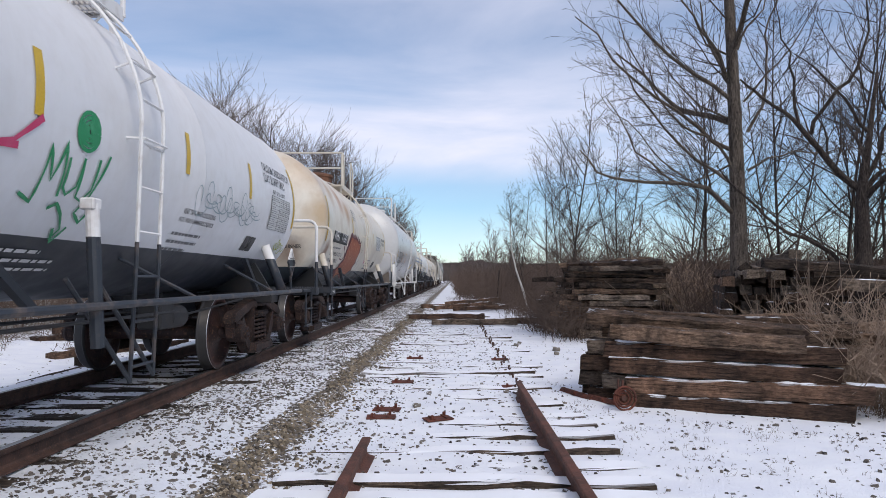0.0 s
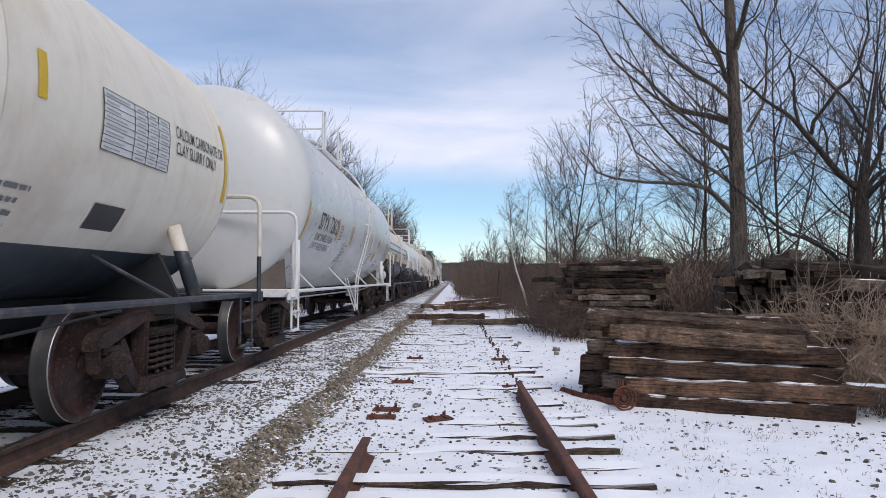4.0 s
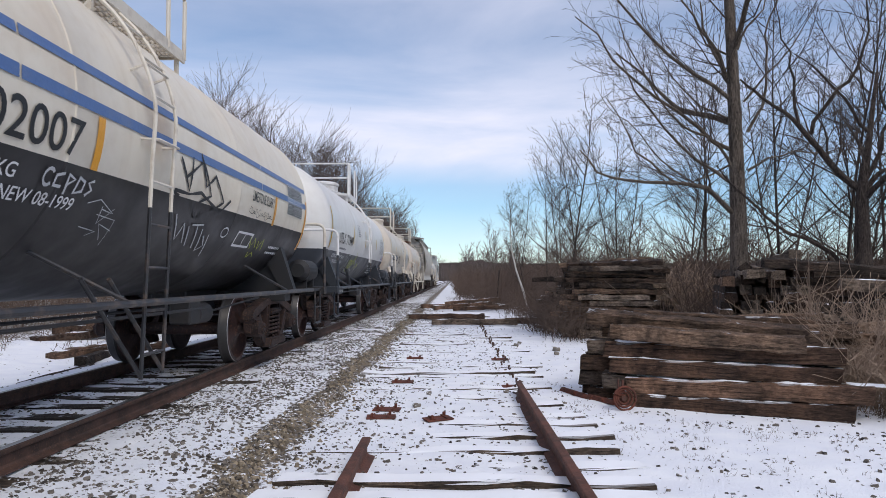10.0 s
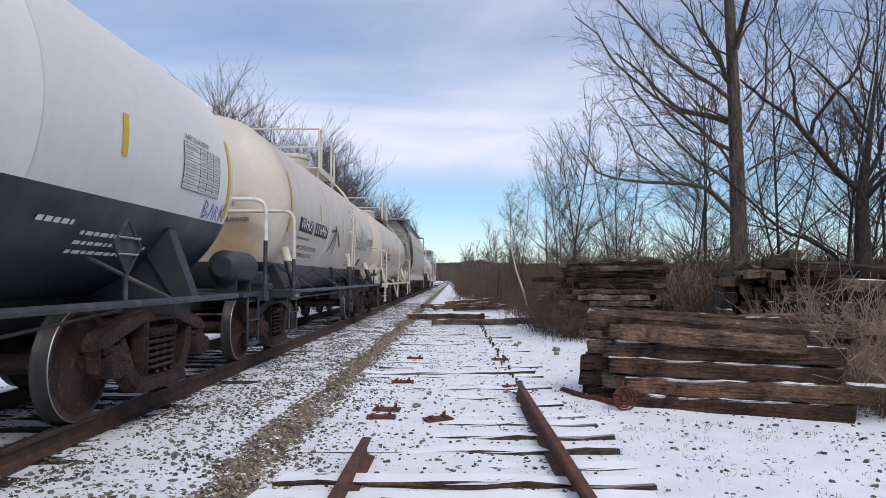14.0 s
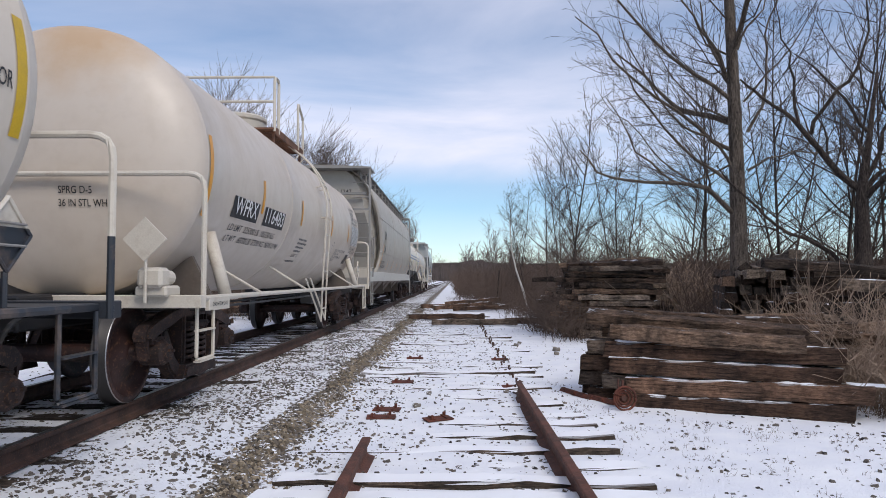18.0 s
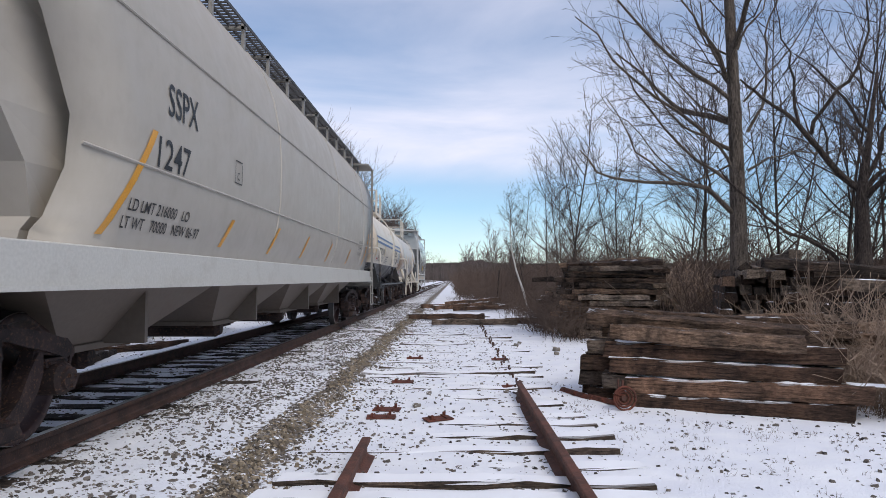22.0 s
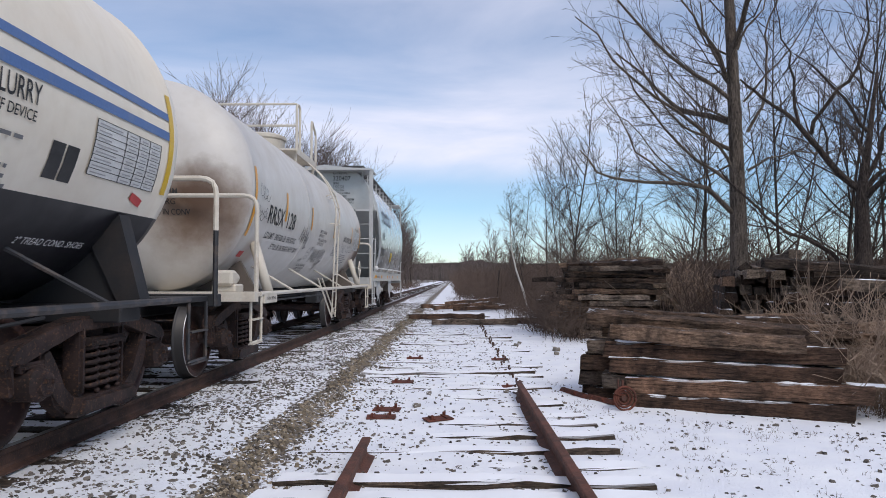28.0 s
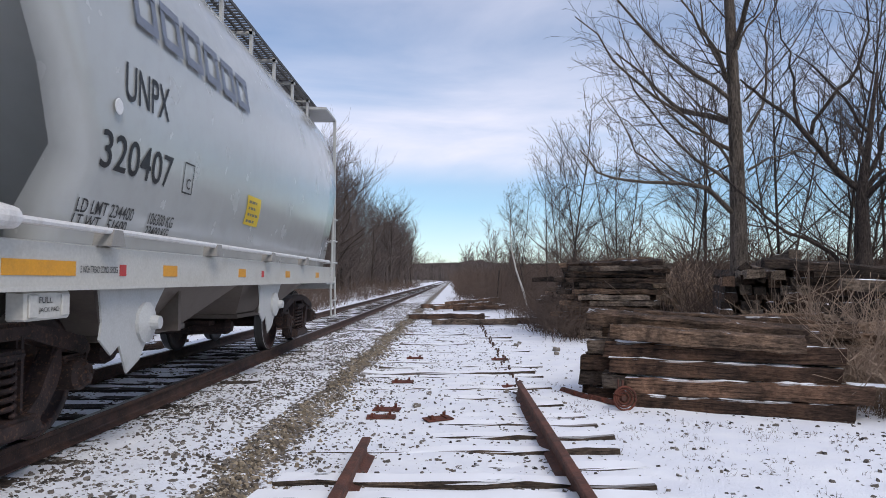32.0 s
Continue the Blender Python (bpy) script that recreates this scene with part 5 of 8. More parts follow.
strokes(T1, "graffito", "green sprayed scrawl", [
    [(6.36, -27), (6.50, -29), (6.52, -12), (6.60, -22), (6.68, -10), (6.74, -26)],
    [(6.74, -14), (6.76, -23), (6.82, -25), (6.90, -22), (6.91, -13)], [(6.91, -14), (6.94, -25), (7.02, -26), (7.09, -22), (7.10, -12)],
    [(7.22, -10), (7.10, -24), (7.02, -30), (7.14, -33), (7.20, -28)], [(6.70, -30), (6.78, -28), (6.88, -31), (6.98, -36), (6.94, -40)], [(6.90, -36), (6.98, -41), (7.04, -35)]], 0.030, "green_spray")
strokes(T1, "graffito", "round green sprayed ball", [arc(6.90, -5, r, r * 44, 0, 360, 16) for r in (0.13, 0.095, 0.06, 0.03)], 0.045, "green_spray")
strokes(T1, "graffito", "crimson sprayed flourish", [[(5.4, -24), (5.8, -19), (6.15, -14), (6.38, -6)], [(5.7, -18), (6.2, -15)]], 0.05, "pink_spray")
strokes(T1, "graffito", "faint blue-grey tag", [scribble(7, 8.95, 11.0, -22, -8, 9), scribble(8, 9.2, 10.9, -20, -4, 6)], 0.014, "grey_spray")
strokes(T1, "graffito", "yellow-green scribble", [scribble(9, 12.3, 12.8, -34, -24, 4)], 0.02, "lime_spray")

# second: rusty cream, big orange piece
bars(T2, [(1.78, -18, 20), (5.0, -4, 13), (7.64, -5, 7), (9.3, -4, 8), (12.55, -15, 20)])
T2.patch("number_panel", 2.55, 4.36, -17, -7, M["black_paint"])
letter(T2, "WFRX", 2.62, 3.22, -15, 0.20, "white_paint", 0.014)
letter(T2, "116471", 3.55, 4.28, -15, 0.20, "white_paint", 0.014)
smudge_lines(T2, 2.83, 3.75, -19, 1, 0.08, 0.05)
letter(T2, "LMT 225400 LB 102200 KG", 2.77, 4.20, -29, 0.085)
letter(T2, "WT 60600 LB 27500 KG", 2.83, 4.00, -36, 0.085)
piece = [(4.99, -50), (4.60, -46), (4.66, -39), (4.58, -38), (4.72, -31), (4.52, -21), (4.60, -9), (4.78, -3), (5.02, -3), (5.14, -9), (5.22, -3), (5.30, -8), (5.42, -2), (5.50, -7), (5.62, -3), (5.76, -7), (5.90, -3), (6.02, -9), (6.18, -5), (6.32, -10), (6.58, -7), (6.62, -14), (6.72, -20), (6.70, -28), (6.88, -33), (6.84, -40), (7.12, -43), (6.84, -51), (6.70, -58), (6.2, -54), (5.70, -51), (5.46, -58)]


def blob(T, name, label, outline, material, off, shrink=1.0):
    """A sprayed field with a ragged outline, fitted to the shell."""
    cy, cu = sum(p[0] for p in outline) / len(outline), sum(p[1] for p in outline) / len(outline)
    verts, faces = [], []
    rings = 8
    for r in range(rings + 1):
        f = shrink * r / rings
        for y, u in outline:
            verts.append(surface(T, cy + (y - cy) * f, cu + (u - cu) * f, off))
    n = len(outline)
    for r in range(rings):
        for i in range(n):
            faces.append((r * n + i, r * n + (i + 1) % n, (r + 1) * n + (i + 1) % n, (r + 1) * n + i))
    return tagged(raw(name, verts, faces, M[material], T.car), label)


blob(T2, "graffito", "ragged maroon sprayed field", piece, "maroon_spray", 0.008)
blob(T2, "graffito", "burnt orange sprayed lettering field", [(y, u - 1.5) for y, u in piece], "orange_spray", 0.012, 0.86)
strokes(T2, "graffito", "peach outlines of bubble letters", [
    [(4.92, -10), (4.72, -18), (4.73, -26), (5.03, -34), (5.06, -38), (5.05, -50)], [(4.88, -10), (5.18, -21), (5.12, -25), (4.92, -21), (4.98, -19)],
    [(5.12, -24), (5.29, -29), (5.38, -41), (5.06, -51)], [(5.18, -13), (5.41, -30), (5.45, -44), (5.44, -56)], [(5.26, -13), (5.39, -13), (5.48, -22), (5.60, -36), (5.73, -48)],
    [(5.71, -11), (5.82, -28), (5.98, -45), (5.77, -48)], [(6.01, -14), (6.16, -31), (6.16, -45)], [(6.16, -12), (6.52, -11), (6.65, -22), (6.39, -24), (6.57, -35), (6.74, -56)], [(6.74, -56), (6.36, -46), (5.48, -57)]], 0.022, "cream_spray", 0.016)
strokes(T2, "graffito", "maroon sprayed flourishes", [[(4.05, -18), (4.38, -23), (4.63, -28)], [(4.15, -31), (4.45, -32), (4.67, -28)], [(6.95, -36), (7.10, -28)], [(7.02, -22), (7.08, -16)], [(7.16, -32), (7.22, -38)]], 0.030, "maroon_spray", 0.010)
strokes(T2, "graffito", "red scribbled tags", [[(7.50, -13), (7.64, -20), (7.66, -14)], [(7.70, -19), (7.78, -13)], [(8.01, -27), (8.20, -32), (8.18, -25), (8.36, -33), (8.32, -26), (8.50, -33), (8.46, -25), (8.66, -31)]], 0.022, "pink_spray")
spec_table(T2, 10.0, 11.1, -11, 7)
letter(T2, "CALCIUM CARBONATE OR", 11.25, 12.45, 3, 0.11)
letter(T2, "CLAY SLURRY ONLY", 11.25, 12.25, -3, 0.11)
smudge_lines(T2, 8.7, 9.5, -24, 4, 0.09, 0.05, seed=8)
T2.patch("black_label", 10.2, 10.65, -36, -27, M["black_paint"])
smudge_lines(T2, 5.1, 5.7, 24, 5, 0.06, 0.03, seed=9)

# third: large and white
bars(T3, [(2.17, -38, -7), (12.17, -23, -7), (15.1, -35, -6)])
bars(T3, [(4.96, -24, -8), (6.78, -24, -8), (10.3, -24, -8)], "orange")
letter(T3, "STYX", 3.13, 3.92, -20, 0.30)
letter(T3, "72612", 4.06, 4.86, -20, 0.30)
letter(T3, "LD LMT  209 800 LB  95150 KG", 3.12, 4.70, -27, 0.13)
letter(T3, "LT WT   76 200 LB  34550 KG", 3.10, 4.62, -33, 0.13)
label_box(T3, 5.20, 5.48, -22, -12)
letter(T3, "PLATE", 5.25, 5.43, -15, 0.05)
letter(T3, "C", 5.29, 5.39, -20, 0.11)
for i, line in enumerate(("PROTECT INTERIOR COATING WHEN", "ENTERING TANK", "WEAR CLEAN RUBBER OVERSHOES", "TOOLS MUST BE PROTECTED", "CONSULT OWNER BEFORE", "REPAIRING OR CLEANING TANK")):
    letter(T3, line, 5.98, 5.98 + 0.021 * len(line), -26 - 2.7 * i, 0.05)
T3.patch("yellow_placard", 11.45, 11.85, -33, -23, M["yellow_card"])
smudge_lines(T3, 11.49, 11.81, -24, 4, 0.06, 0.035, off=0.011)
smudge_lines(T3, 10.5, 11.2, -24, 6, 0.07, 0.04, seed=13)
letter(T3, "BLT DATE 12-2005", 12.53, 13.05, -33, 0.06)
smudge_lines(T3, 12.52, 13.2, -34, 1, 0.09, 0.06, seed=2)
letter(T3, "PAINTED 10-2021", 12.52, 13.1, -39.5, 0.06)
smudge_lines(T3, 12.52, 12.9, -41, 3, 0.07, 0.04, seed=6)
spec_table(T3, 13.95, 14.9, -29, -11.5, title="AAR 211A100W1")

# fourth: cream over black, blue stripes
for y0, y1 in ((1.65, 4.4), (4.42, 9.3), (9.32, 11.85)):
    T4.patch("stripe", y0, y1, 10.5, 13.5, M["blue"], 0.0075)
    T4.patch("stripe", y0, y1, -0.5, 3.0, M["blue"], 0.0075)
bars(T4, [(5.32, -17, -1), (10.02, -18, -1)], "orange")
bars(T4, [(1.62, -36, 0), (11.87, -30, 5)], "orange")
letter(T4, "SHPX", 2.70, 3.62, -15, 0.25)
letter(T4, "202007", 3.95, 5.12, -15, 0.25)
letter(T4, "LD LMT  203300 LB  92200 KG", 2.74, 4.55, -24.5, 0.095, "white_paint")
letter(T4, "LT WT   59700 LB  27100 KG  NEW 08-1999", 2.76, 5.25, -30.5, 0.095, "white_paint")
strokes(T4, "graffito", "white sprayed tag", [[(5.02, -20), (4.94, -21), (4.94, -24), (5.02, -24)], [(5.08, -26), (5.07, -20), (5.15, -21), (5.08, -23)], [(5.20, -20), (5.18, -25), (5.27, -24), (5.27, -21), (5.19, -20)], [(5.38, -20), (5.32, -21), (5.38, -23), (5.32, -25)], arc(4.86, -22, 0.05, 2.4, 40, 320)], 0.026, "white_spray")
strokes(T4, "graffito", "black sprayed arcs and letters", [[(6.55, -2), (6.57, -15), (6.80, -17)], [(6.71, -2), (6.99, -14), (6.99, 0)], [(6.86, -9), (7.25, 0), (7.56, -13), (7.29, -17)], [(7.19, 3), (7.38, -10), (7.61, -4), (7.95, -14), (7.67, -19)], [(6.66, -15), (7.01, -15), (7.28, -13), (7.9, -19), (8.16, -12)], arc(7.36, -21, 0.10, 3, 190, 350)], 0.036, "black_spray")
strokes(T4, "graffito", "white chalk letters", [[(6.90, -24), (7.14, -35), (7.16, -27), (7.36, -36)], [(7.30, -28), (7.46, -37)], [(7.36, -27), (7.64, -26)], [(7.50, -27), (7.66, -38)], [(7.66, -28), (7.80, -39), (7.92, -36), (7.78, -31)], [(7.90, -30), (8.04, -42)], arc(8.32, -27.5, 0.10, 2.6, 0, 360)], 0.020, "white_spray")
strokes(T4, "graffito", "thin white line doodle", [[(5.41, -27), (5.56, -25), (5.82, -29), (5.63, -28)], [(5.47, -35), (5.72, -36), (5.62, -38)], [(5.60, -30), (5.89, -31), (5.91, -41)], [(5.92, -35), (5.70, -33), (5.85, -39)], [(5.62, -27), (5.66, -33), (5.80, -27)]], 0.009, "white_spray")
strokes(T4, "graffito", "yellowish tag", [[(9.34, -27), (9.50, -34), (9.54, -27), (9.70, -33)], [(9.72, -28), (9.82, -34), (9.88, -28)], [(9.92, -27), (10.0, -34)], [(9.55, -36), (9.62, -40), (9.72, -36), (9.84, -39)]], 0.022, "lime_spray")
letter(T4, "LIMESTONE SLURRY", 8.94, 9.93, -8, 0.13)
strokes(T4, "graffito", "thin pencil scribble", [scribble(27, 8.9, 9.9, -16, -11, 8)], 0.008, "black_spray")
spec_table(T4, 10.67, 11.6, -8, 11, True)
label_box(T4, 8.78, 9.40, -34, -25, 0.03, "white_paint")
label_box(T4, 9.08, 9.40, -34, -25, 0.02, "white_paint")
smudge_lines(T4, 10.3, 11.1, -28, 2, 0.09, 0.05, "white_paint", 31)
T4.patch("paper_holder", 2.05, 2.22, -17, -9, M["white_paint"], 0.02)

# fifth: white over slate
bars(T5, [(1.6, -21, 17), (4.66, -11, 9), (6.93, -10, 9), (11.95, -20, 18)])
bars(T5, [(9.55, -8, 6)])
letter(T5, "UTLX", 2.62, 3.42, -14, 0.24)
letter(T5, "71949", 3.62, 4.56, -14, 0.24)
smudge_lines(T5, 2.70, 3.9, -16, 1, 0.09, 0.06, seed=41)
letter(T5, "LD LMT 202700 LB  91900 KG", 2.3, 3.9, -29, 0.08, "white_paint")
letter(T5, "LT WT 60300 LB  27350 KG", 2.6, 3.9, -35, 0.08, "white_paint")
smudge_lines(T5, 5.45, 5.95, 14, 6, 0.055, 0.03, seed=42)
strokes(T5, "graffito", "white chalk bubble letters", [[(4.45, -42), (4.62, -39), (4.72, -29), (4.76, -40), (4.88, -47)], [(4.72, -29), (4.89, -40), (5.20, -43), (5.10, -30), (5.02, -27)], [(5.07, -41), (5.40, -48), (5.30, -34), (5.1, -29)], [(5.60, -45), (5.52, -29), (5.88, -47)], [(5.60, -28), (5.89, -41), (6.25, -43), (6.13, -30), (5.81, -28)], [(6.30, -38), (6.50, -29), (6.62, -42), (6.80, -30)],
    [(4.17, -28), (4.26, -24), (4.34, -32), (4.43, -25), (4.49, -31)], [(4.54, -24), (4.85, -24), (4.68, -29)]], 0.022, "white_spray")
strokes(T5, "graffito", "yellow-green sprayed letters", [[(4.99, -29), (5.2, -41), (5.44, -44)], [(5.1, -29), (5.40, -42), (5.23, -28)], [(5.26, -28), (5.56, -43), (5.45, -29)], [(5.45, -27), (5.66, -39), (5.60, -27)], [(5.77, -19), (5.82, -28), (5.66, -25)], [(5.66, -26), (5.88, -34), (5.96, -31)], [(6.32, -35), (6.55, -40), (6.48, -32), (6.70, -37)]], 0.036, "lime_spray", 0.012)
spec_table(T5, 10.67, 11.62, -12, 7, title="AAR 211A100W1")
strokes(T5, "graffito", "purple marker tag", [[(11.35, -22), (11.33, -14), (11.45, -16), (11.35, -18), (11.47, -20), (11.35, -22)], [(11.50, -22), (11.56, -14), (11.62, -22)], [(11.66, -22), (11.66, -15), (11.74, -17), (11.67, -18), (11.78, -22)], [(11.82, -23), (11.82, -14)], [(11.92, -14), (11.83, -18), (11.95, -22)]], 0.022, "purple_spray")
smudge_lines(T5, 8.8, 9.3, -30, 1, 0.09, 0.06, "white_paint", 47)
smudge_lines(T5, 9.4, 10.6, -33, 3, 0.09, 0.05, "white_paint", 48)

# sixth: dull cream with black tags
bars(T6, [(1.9, -19, 21), (4.2, -4, 9), (6.72, -8, 9), (9.80, -4, 12), (12.2, -15, 15)])
T6.patch("number_panel", 2.56, 3.60, -16, -6, M["black_paint"])
T6.patch("number_panel", 3.78, 4.98, -16, -6, M["black_paint"])
letter(T6, "WFRX", 2.64, 3.52, -14, 0.19, "white_paint", 0.014)
letter(T6, "116467", 3.86, 4.90, -14, 0.19, "white_paint", 0.014)
letter(T6, "LD LMT 226100 LB 102550 KG", 2.62, 4.4, -29, 0.08)
letter(T6, "LT WT 59900 LB 27150 KG", 2.7, 4.3, -35, 0.08)
smudge_lines(T6, 2.6, 3.6, -18, 1, 0.08, 0.06, seed=51)
strokes(T6, "graffito", "heavy black sprayed strokes", [[(5.45, -26), (5.85, -2), (6.05, -28)], [(5.4, -8), (5.9, -6)], [(6.0, -6), (6.18, -11), (6.33, -14), (6.57, -19)], [(5.75, -24), (5.82, -4)]], 0.055, "black_spray")
strokes(T6, "graffito", "thin black sprayed loops", [[(8.03, 28), (8.07, 20), (8.58, 23), (8.19, 24)], [(8.0, 14), (8.17, 2)], [(7.97, 12), (8.3, 13), (8.14, 7), (8.57, 14), (8.41, 3)], [(8.42, 13), (8.6, 17), (8.58, 12), (8.38, 2)]], 0.016, "black_spray")
strokes(T6, "graffito", "black sprayed letters", [[(8.46, 0), (8.60, -13), (8.74, -4), (8.86, -12), (8.85, 0)], [(8.92, -15), (8.80, -8), (9.03, -8), (9.10, -14), (8.94, -16)], [(9.24, 1), (9.22, -14), (9.42, -16), (9.50, -3)], [(9.60, 1), (9.62, -15), (9.82, -16), (9.84, -9), (9.66, -8)], [(8.95, -16), (8.96, -22), (9.10, -20), (9.28, -24), (9.36, -18)]], 0.032, "black_spray")
letter(T6, "VENT TANK WHEN UNLOADING", 8.35, 9.25, -22, 0.055)
letter(T6, "NOT FOR FLAMMABLE LIQUIDS", 8.33, 9.25, -26, 0.055)
smudge_lines(T6, 8.33, 9.2, -27, 3, 0.08, 0.045, seed=54)
spec_table(T6, 9.97, 10.98, -15, 5)
letter(T6, "CALCIUM CARBONATE OR", 11.05, 12.12, -4, 0.10)
letter(T6, "CLAY SLURRY ONLY", 11.05, 11.95, -9, 0.10)
T6.patch("black_label", 10.1, 10.5, -36, -27, M["black_paint"])

# seventh: all cream
bars(T7, [(1.62, -23, 12), (3.55, -14, 4), (5.78, -13, 4), (8.5, -13, 4), (10.6, -13, 4)], "orange")
T7.patch("number_panel", 2.42, 3.42, -20, -9.5, M["black_paint"])
T7.patch("number_panel", 3.68, 4.72, -20, -9.5, M["black_paint"])
letter(T7, "WFRX", 2.50, 3.34, -18, 0.20, "white_paint", 0.014)
letter(T7, "116483", 3.76, 4.64, -18, 0.20, "white_paint", 0.014)
letter(T7, "LD LMT  225300 LB  102150 KG", 2.50, 4.45, -26.5, 0.085)
letter(T7, "LT WT   60700 LB  27500 KG  NEW 07-98", 2.55, 4.85, -32.5, 0.085)
smudge_lines(T7, 5.95, 6.65, -20, 4, 0.07, 0.045, seed=61)
letter(T7, "LEASED TO", 6.0, 6.4, -36, 0.06)
smudge_lines(T7, 5.9, 6.7, -37, 1, 0.08, 0.05, seed=62)
for i, line in enumerate(("CAUTION THIS CAR IS SPECIALLY LINED", "DO NOT USE STEAM", "ENTER CAR WITH RUBBER SOLED", "SHOES ONLY")):
    letter(T7, line, 9.42, 9.42 + 0.035 * len(line), -25 - 3.2 * i, 0.055)
for k, line in enumerate(("CLAY SLURRY", "CALCIUM", "CARBONATE ONLY")):
    letter(T7, line, 11.02, 11.02 + 0.078 * len(line), 20 - 5.6 * k, 0.105)
letter(T7, "NO PRESSURE RELIEF DEVICE", 11.02, 12.05, 5.6, 0.055)
spec_table(T7, 11.04, 12.06, -15.5, 4)
letter(T7, "NOT FOR FLAMMABLE", 11.15, 11.90, -20.5, 0.075)
letter(T7, "OR POISONOUS LIQUIDS", 11.15, 12.0, -24.5, 0.075)
T7.patch("black_label", 11.0, 11.35, -36, -26, M["black_paint"])
strokes(T7, "graffito", "thin black outline scribble", [arc(9.0, -22, 0.08, 5, 0, 300), [(8.98, -26), (9.05, -32)]], 0.015, "black_spray")

# ninth: cream over black, two blue stripes
for y0, y1 in ((1.45, 5.6), (5.62, 8.2), (8.22, 10.75)):
    T9.patch("stripe", y0, y1, 6.0, 8.6, M["blue"], 0.0075)
    T9.patch("stripe", y0, y1, -1.0, 2.0, M["blue"], 0.0075)
bars(T9, [(1.42, -20, 6), (4.02, -16, -1), (7.22, -18, -1), (10.8, -20, 16)])
letter(T9, "RRSX", 2.18, 3.12, -15, 0.22)
letter(T9, "106", 3.30, 3.85, -15, 0.22)
letter(T9, "LD LMT  205400 LB  93150 KG", 2.2, 3.9, -20.5, 0.08)
letter(T9, "LT WT   57600 LB  26150 KG", 2.2, 3.9, -25, 0.08)
smudge_lines(T9, 4.5, 5.6, -14, 4, 0.075, 0.045, seed=71)
letter(T9, "LIMESTONE SLURRY", 7.85, 8.97, -7.5, 0.13)
letter(T9, "NO PRESSURE RELIEF DEVICE", 7.92, 8.95, -11.5, 0.065)
letter(T9, "4\" FIBERGLASS INSULATION", 6.95, 7.70, -19.5, 0.055)
letter(T9, "DO NOT EXCEED 450F", 6.95, 7.55, -22.5, 0.055)
letter(T9, "VENT TANK WHEN UNLOADING", 6.92, 7.75, -27, 0.06)
smudge_lines(T9, 8.0, 8.9, -14, 8, 0.06, 0.035, seed=72)
spec_table(T9, 9.6, 10.6, -20, -4)
T9.patch("black_label", 9.16, 9.30, -24, -14, M["black_paint"])
T9.patch("black_label", 9.32, 9.46, -24, -14, M["black_paint"])
letter(T9, "2\" TREAD COND. SHOES", 9.3, 10.1, -44, 0.06, "white_paint")
strokes(T9, "graffito", "chalk scribble", [scribble(73, 7.6, 8.0, -36, -30, 4)], 0.015, "white_spray")
strokes(T9, "graffito", "red spray mark", [[(10.3, -23), (10.5, -25)], [(1.9, -22), (2.15, -22)]], 0.07, "red_print")

# tenth: grey-white
bars(T10, [(1.36, -27, 11), (2.95, -13, 5), (4.77, -13, 4), (7.0, -13, 4), (9.35, -12, 4), (10.72, -15, 8)], "orange")
letter(T10, "RRSX", 2.05, 2.86, -17, 0.25)
letter(T10, "128", 3.08, 3.56, -17, 0.25)
letter(T10, "LD LMT  205300 LB  93150 KG", 2.14, 3.92, -26, 0.095)
letter(T10, "57700 LB  26150 KG  NEW 08-97", 2.66, 4.30, -32.5, 0.095)
strokes(T10, "graffito", "black looping tag", [[(4.10, -22), (4.22, -12), (4.24, -24), (4.34, -13), (4.36, -24), (4.46, -12), (4.50, -24), (4.62, -14), (4.58, -24), (4.72, -18), (4.62, -28), (4.76, -26)]], 0.028, "black_spray")
strokes(T10, "graffito", "black looping sprayed word", [[(5.57, -38), (5.60, -26), (5.74, -36), (5.74, -26), (5.88, -38)], [(5.86, -27), (5.94, -38), (6.02, -27)], [(6.04, -26), (6.08, -38), (6.20, -36), (6.20, -26)], [(6.28, -34), (6.40, -28), (6.32, -25), (6.26, -32), (6.34, -40)], [(6.40, -36), (6.52, -26), (6.62, -27), (6.56, -38), (6.44, -46), (6.40, -40), (6.70, -36)]], 0.032, "black_spray")
for k, line in enumerate(("CONSULT OWNER BEFORE", "REPAIRING TANK", "4\" FIBERGLASS INSULATION", "DO NOT EXCEED 450F")):
    letter(T10, line, 5.56, 5.56 + 0.033 * len(line), -12.5 - 3.4 * k, 0.060)
for k, line in enumerate(("VALVE HANDLE MUST BE", "SECURED IN THE CLOSED", "POSITION BEFORE LOADING")):
    letter(T10, line, 4.98 + 0.03 * k, 5.66 + 0.06 * k, -43 - 3.2 * k, 0.055)
letter(T10, "CLOSED", 4.81, 5.03, -38.5, 0.06)
letter(T10, "LEASED TO", 5.30, 5.58, -27.5, 0.06)
strokes(T10, "graffito", "circled black note", [arc(5.20, -31, 0.14, 5.0, 0, 360, 18), [(5.10, -30), (5.30, -30.5)], [(5.12, -33), (5.28, -33)]], 0.010, "black_spray")
strokes(T10, "graffito", "thin black letters", [[(8.24, -24), (8.22, -15), (8.42, -23), (8.42, -15)], [(8.52, -16), (8.54, -24), (8.66, -23), (8.64, -16)]], 0.018, "black_spray")
strokes(T10, "graffito", "thin pencil faces", [scribble(81, 1.55, 1.95, -6, 4, 3), scribble(82, 1.55, 2.0, -17, -9, 4), scribble(83, 8.9, 9.6, -26, -16, 3)], 0.010, "black_spray")
T10.patch("red_mark", 1.52, 1.70, -40, -36, M["red_print"])
letter(T10, "LIMESTONE SLURRY", 8.25, 9.45, -13.5, 0.12)
smudge_lines(T10, 7.30, 8.15, -17, 8, 0.035, 0.025, seed=84)
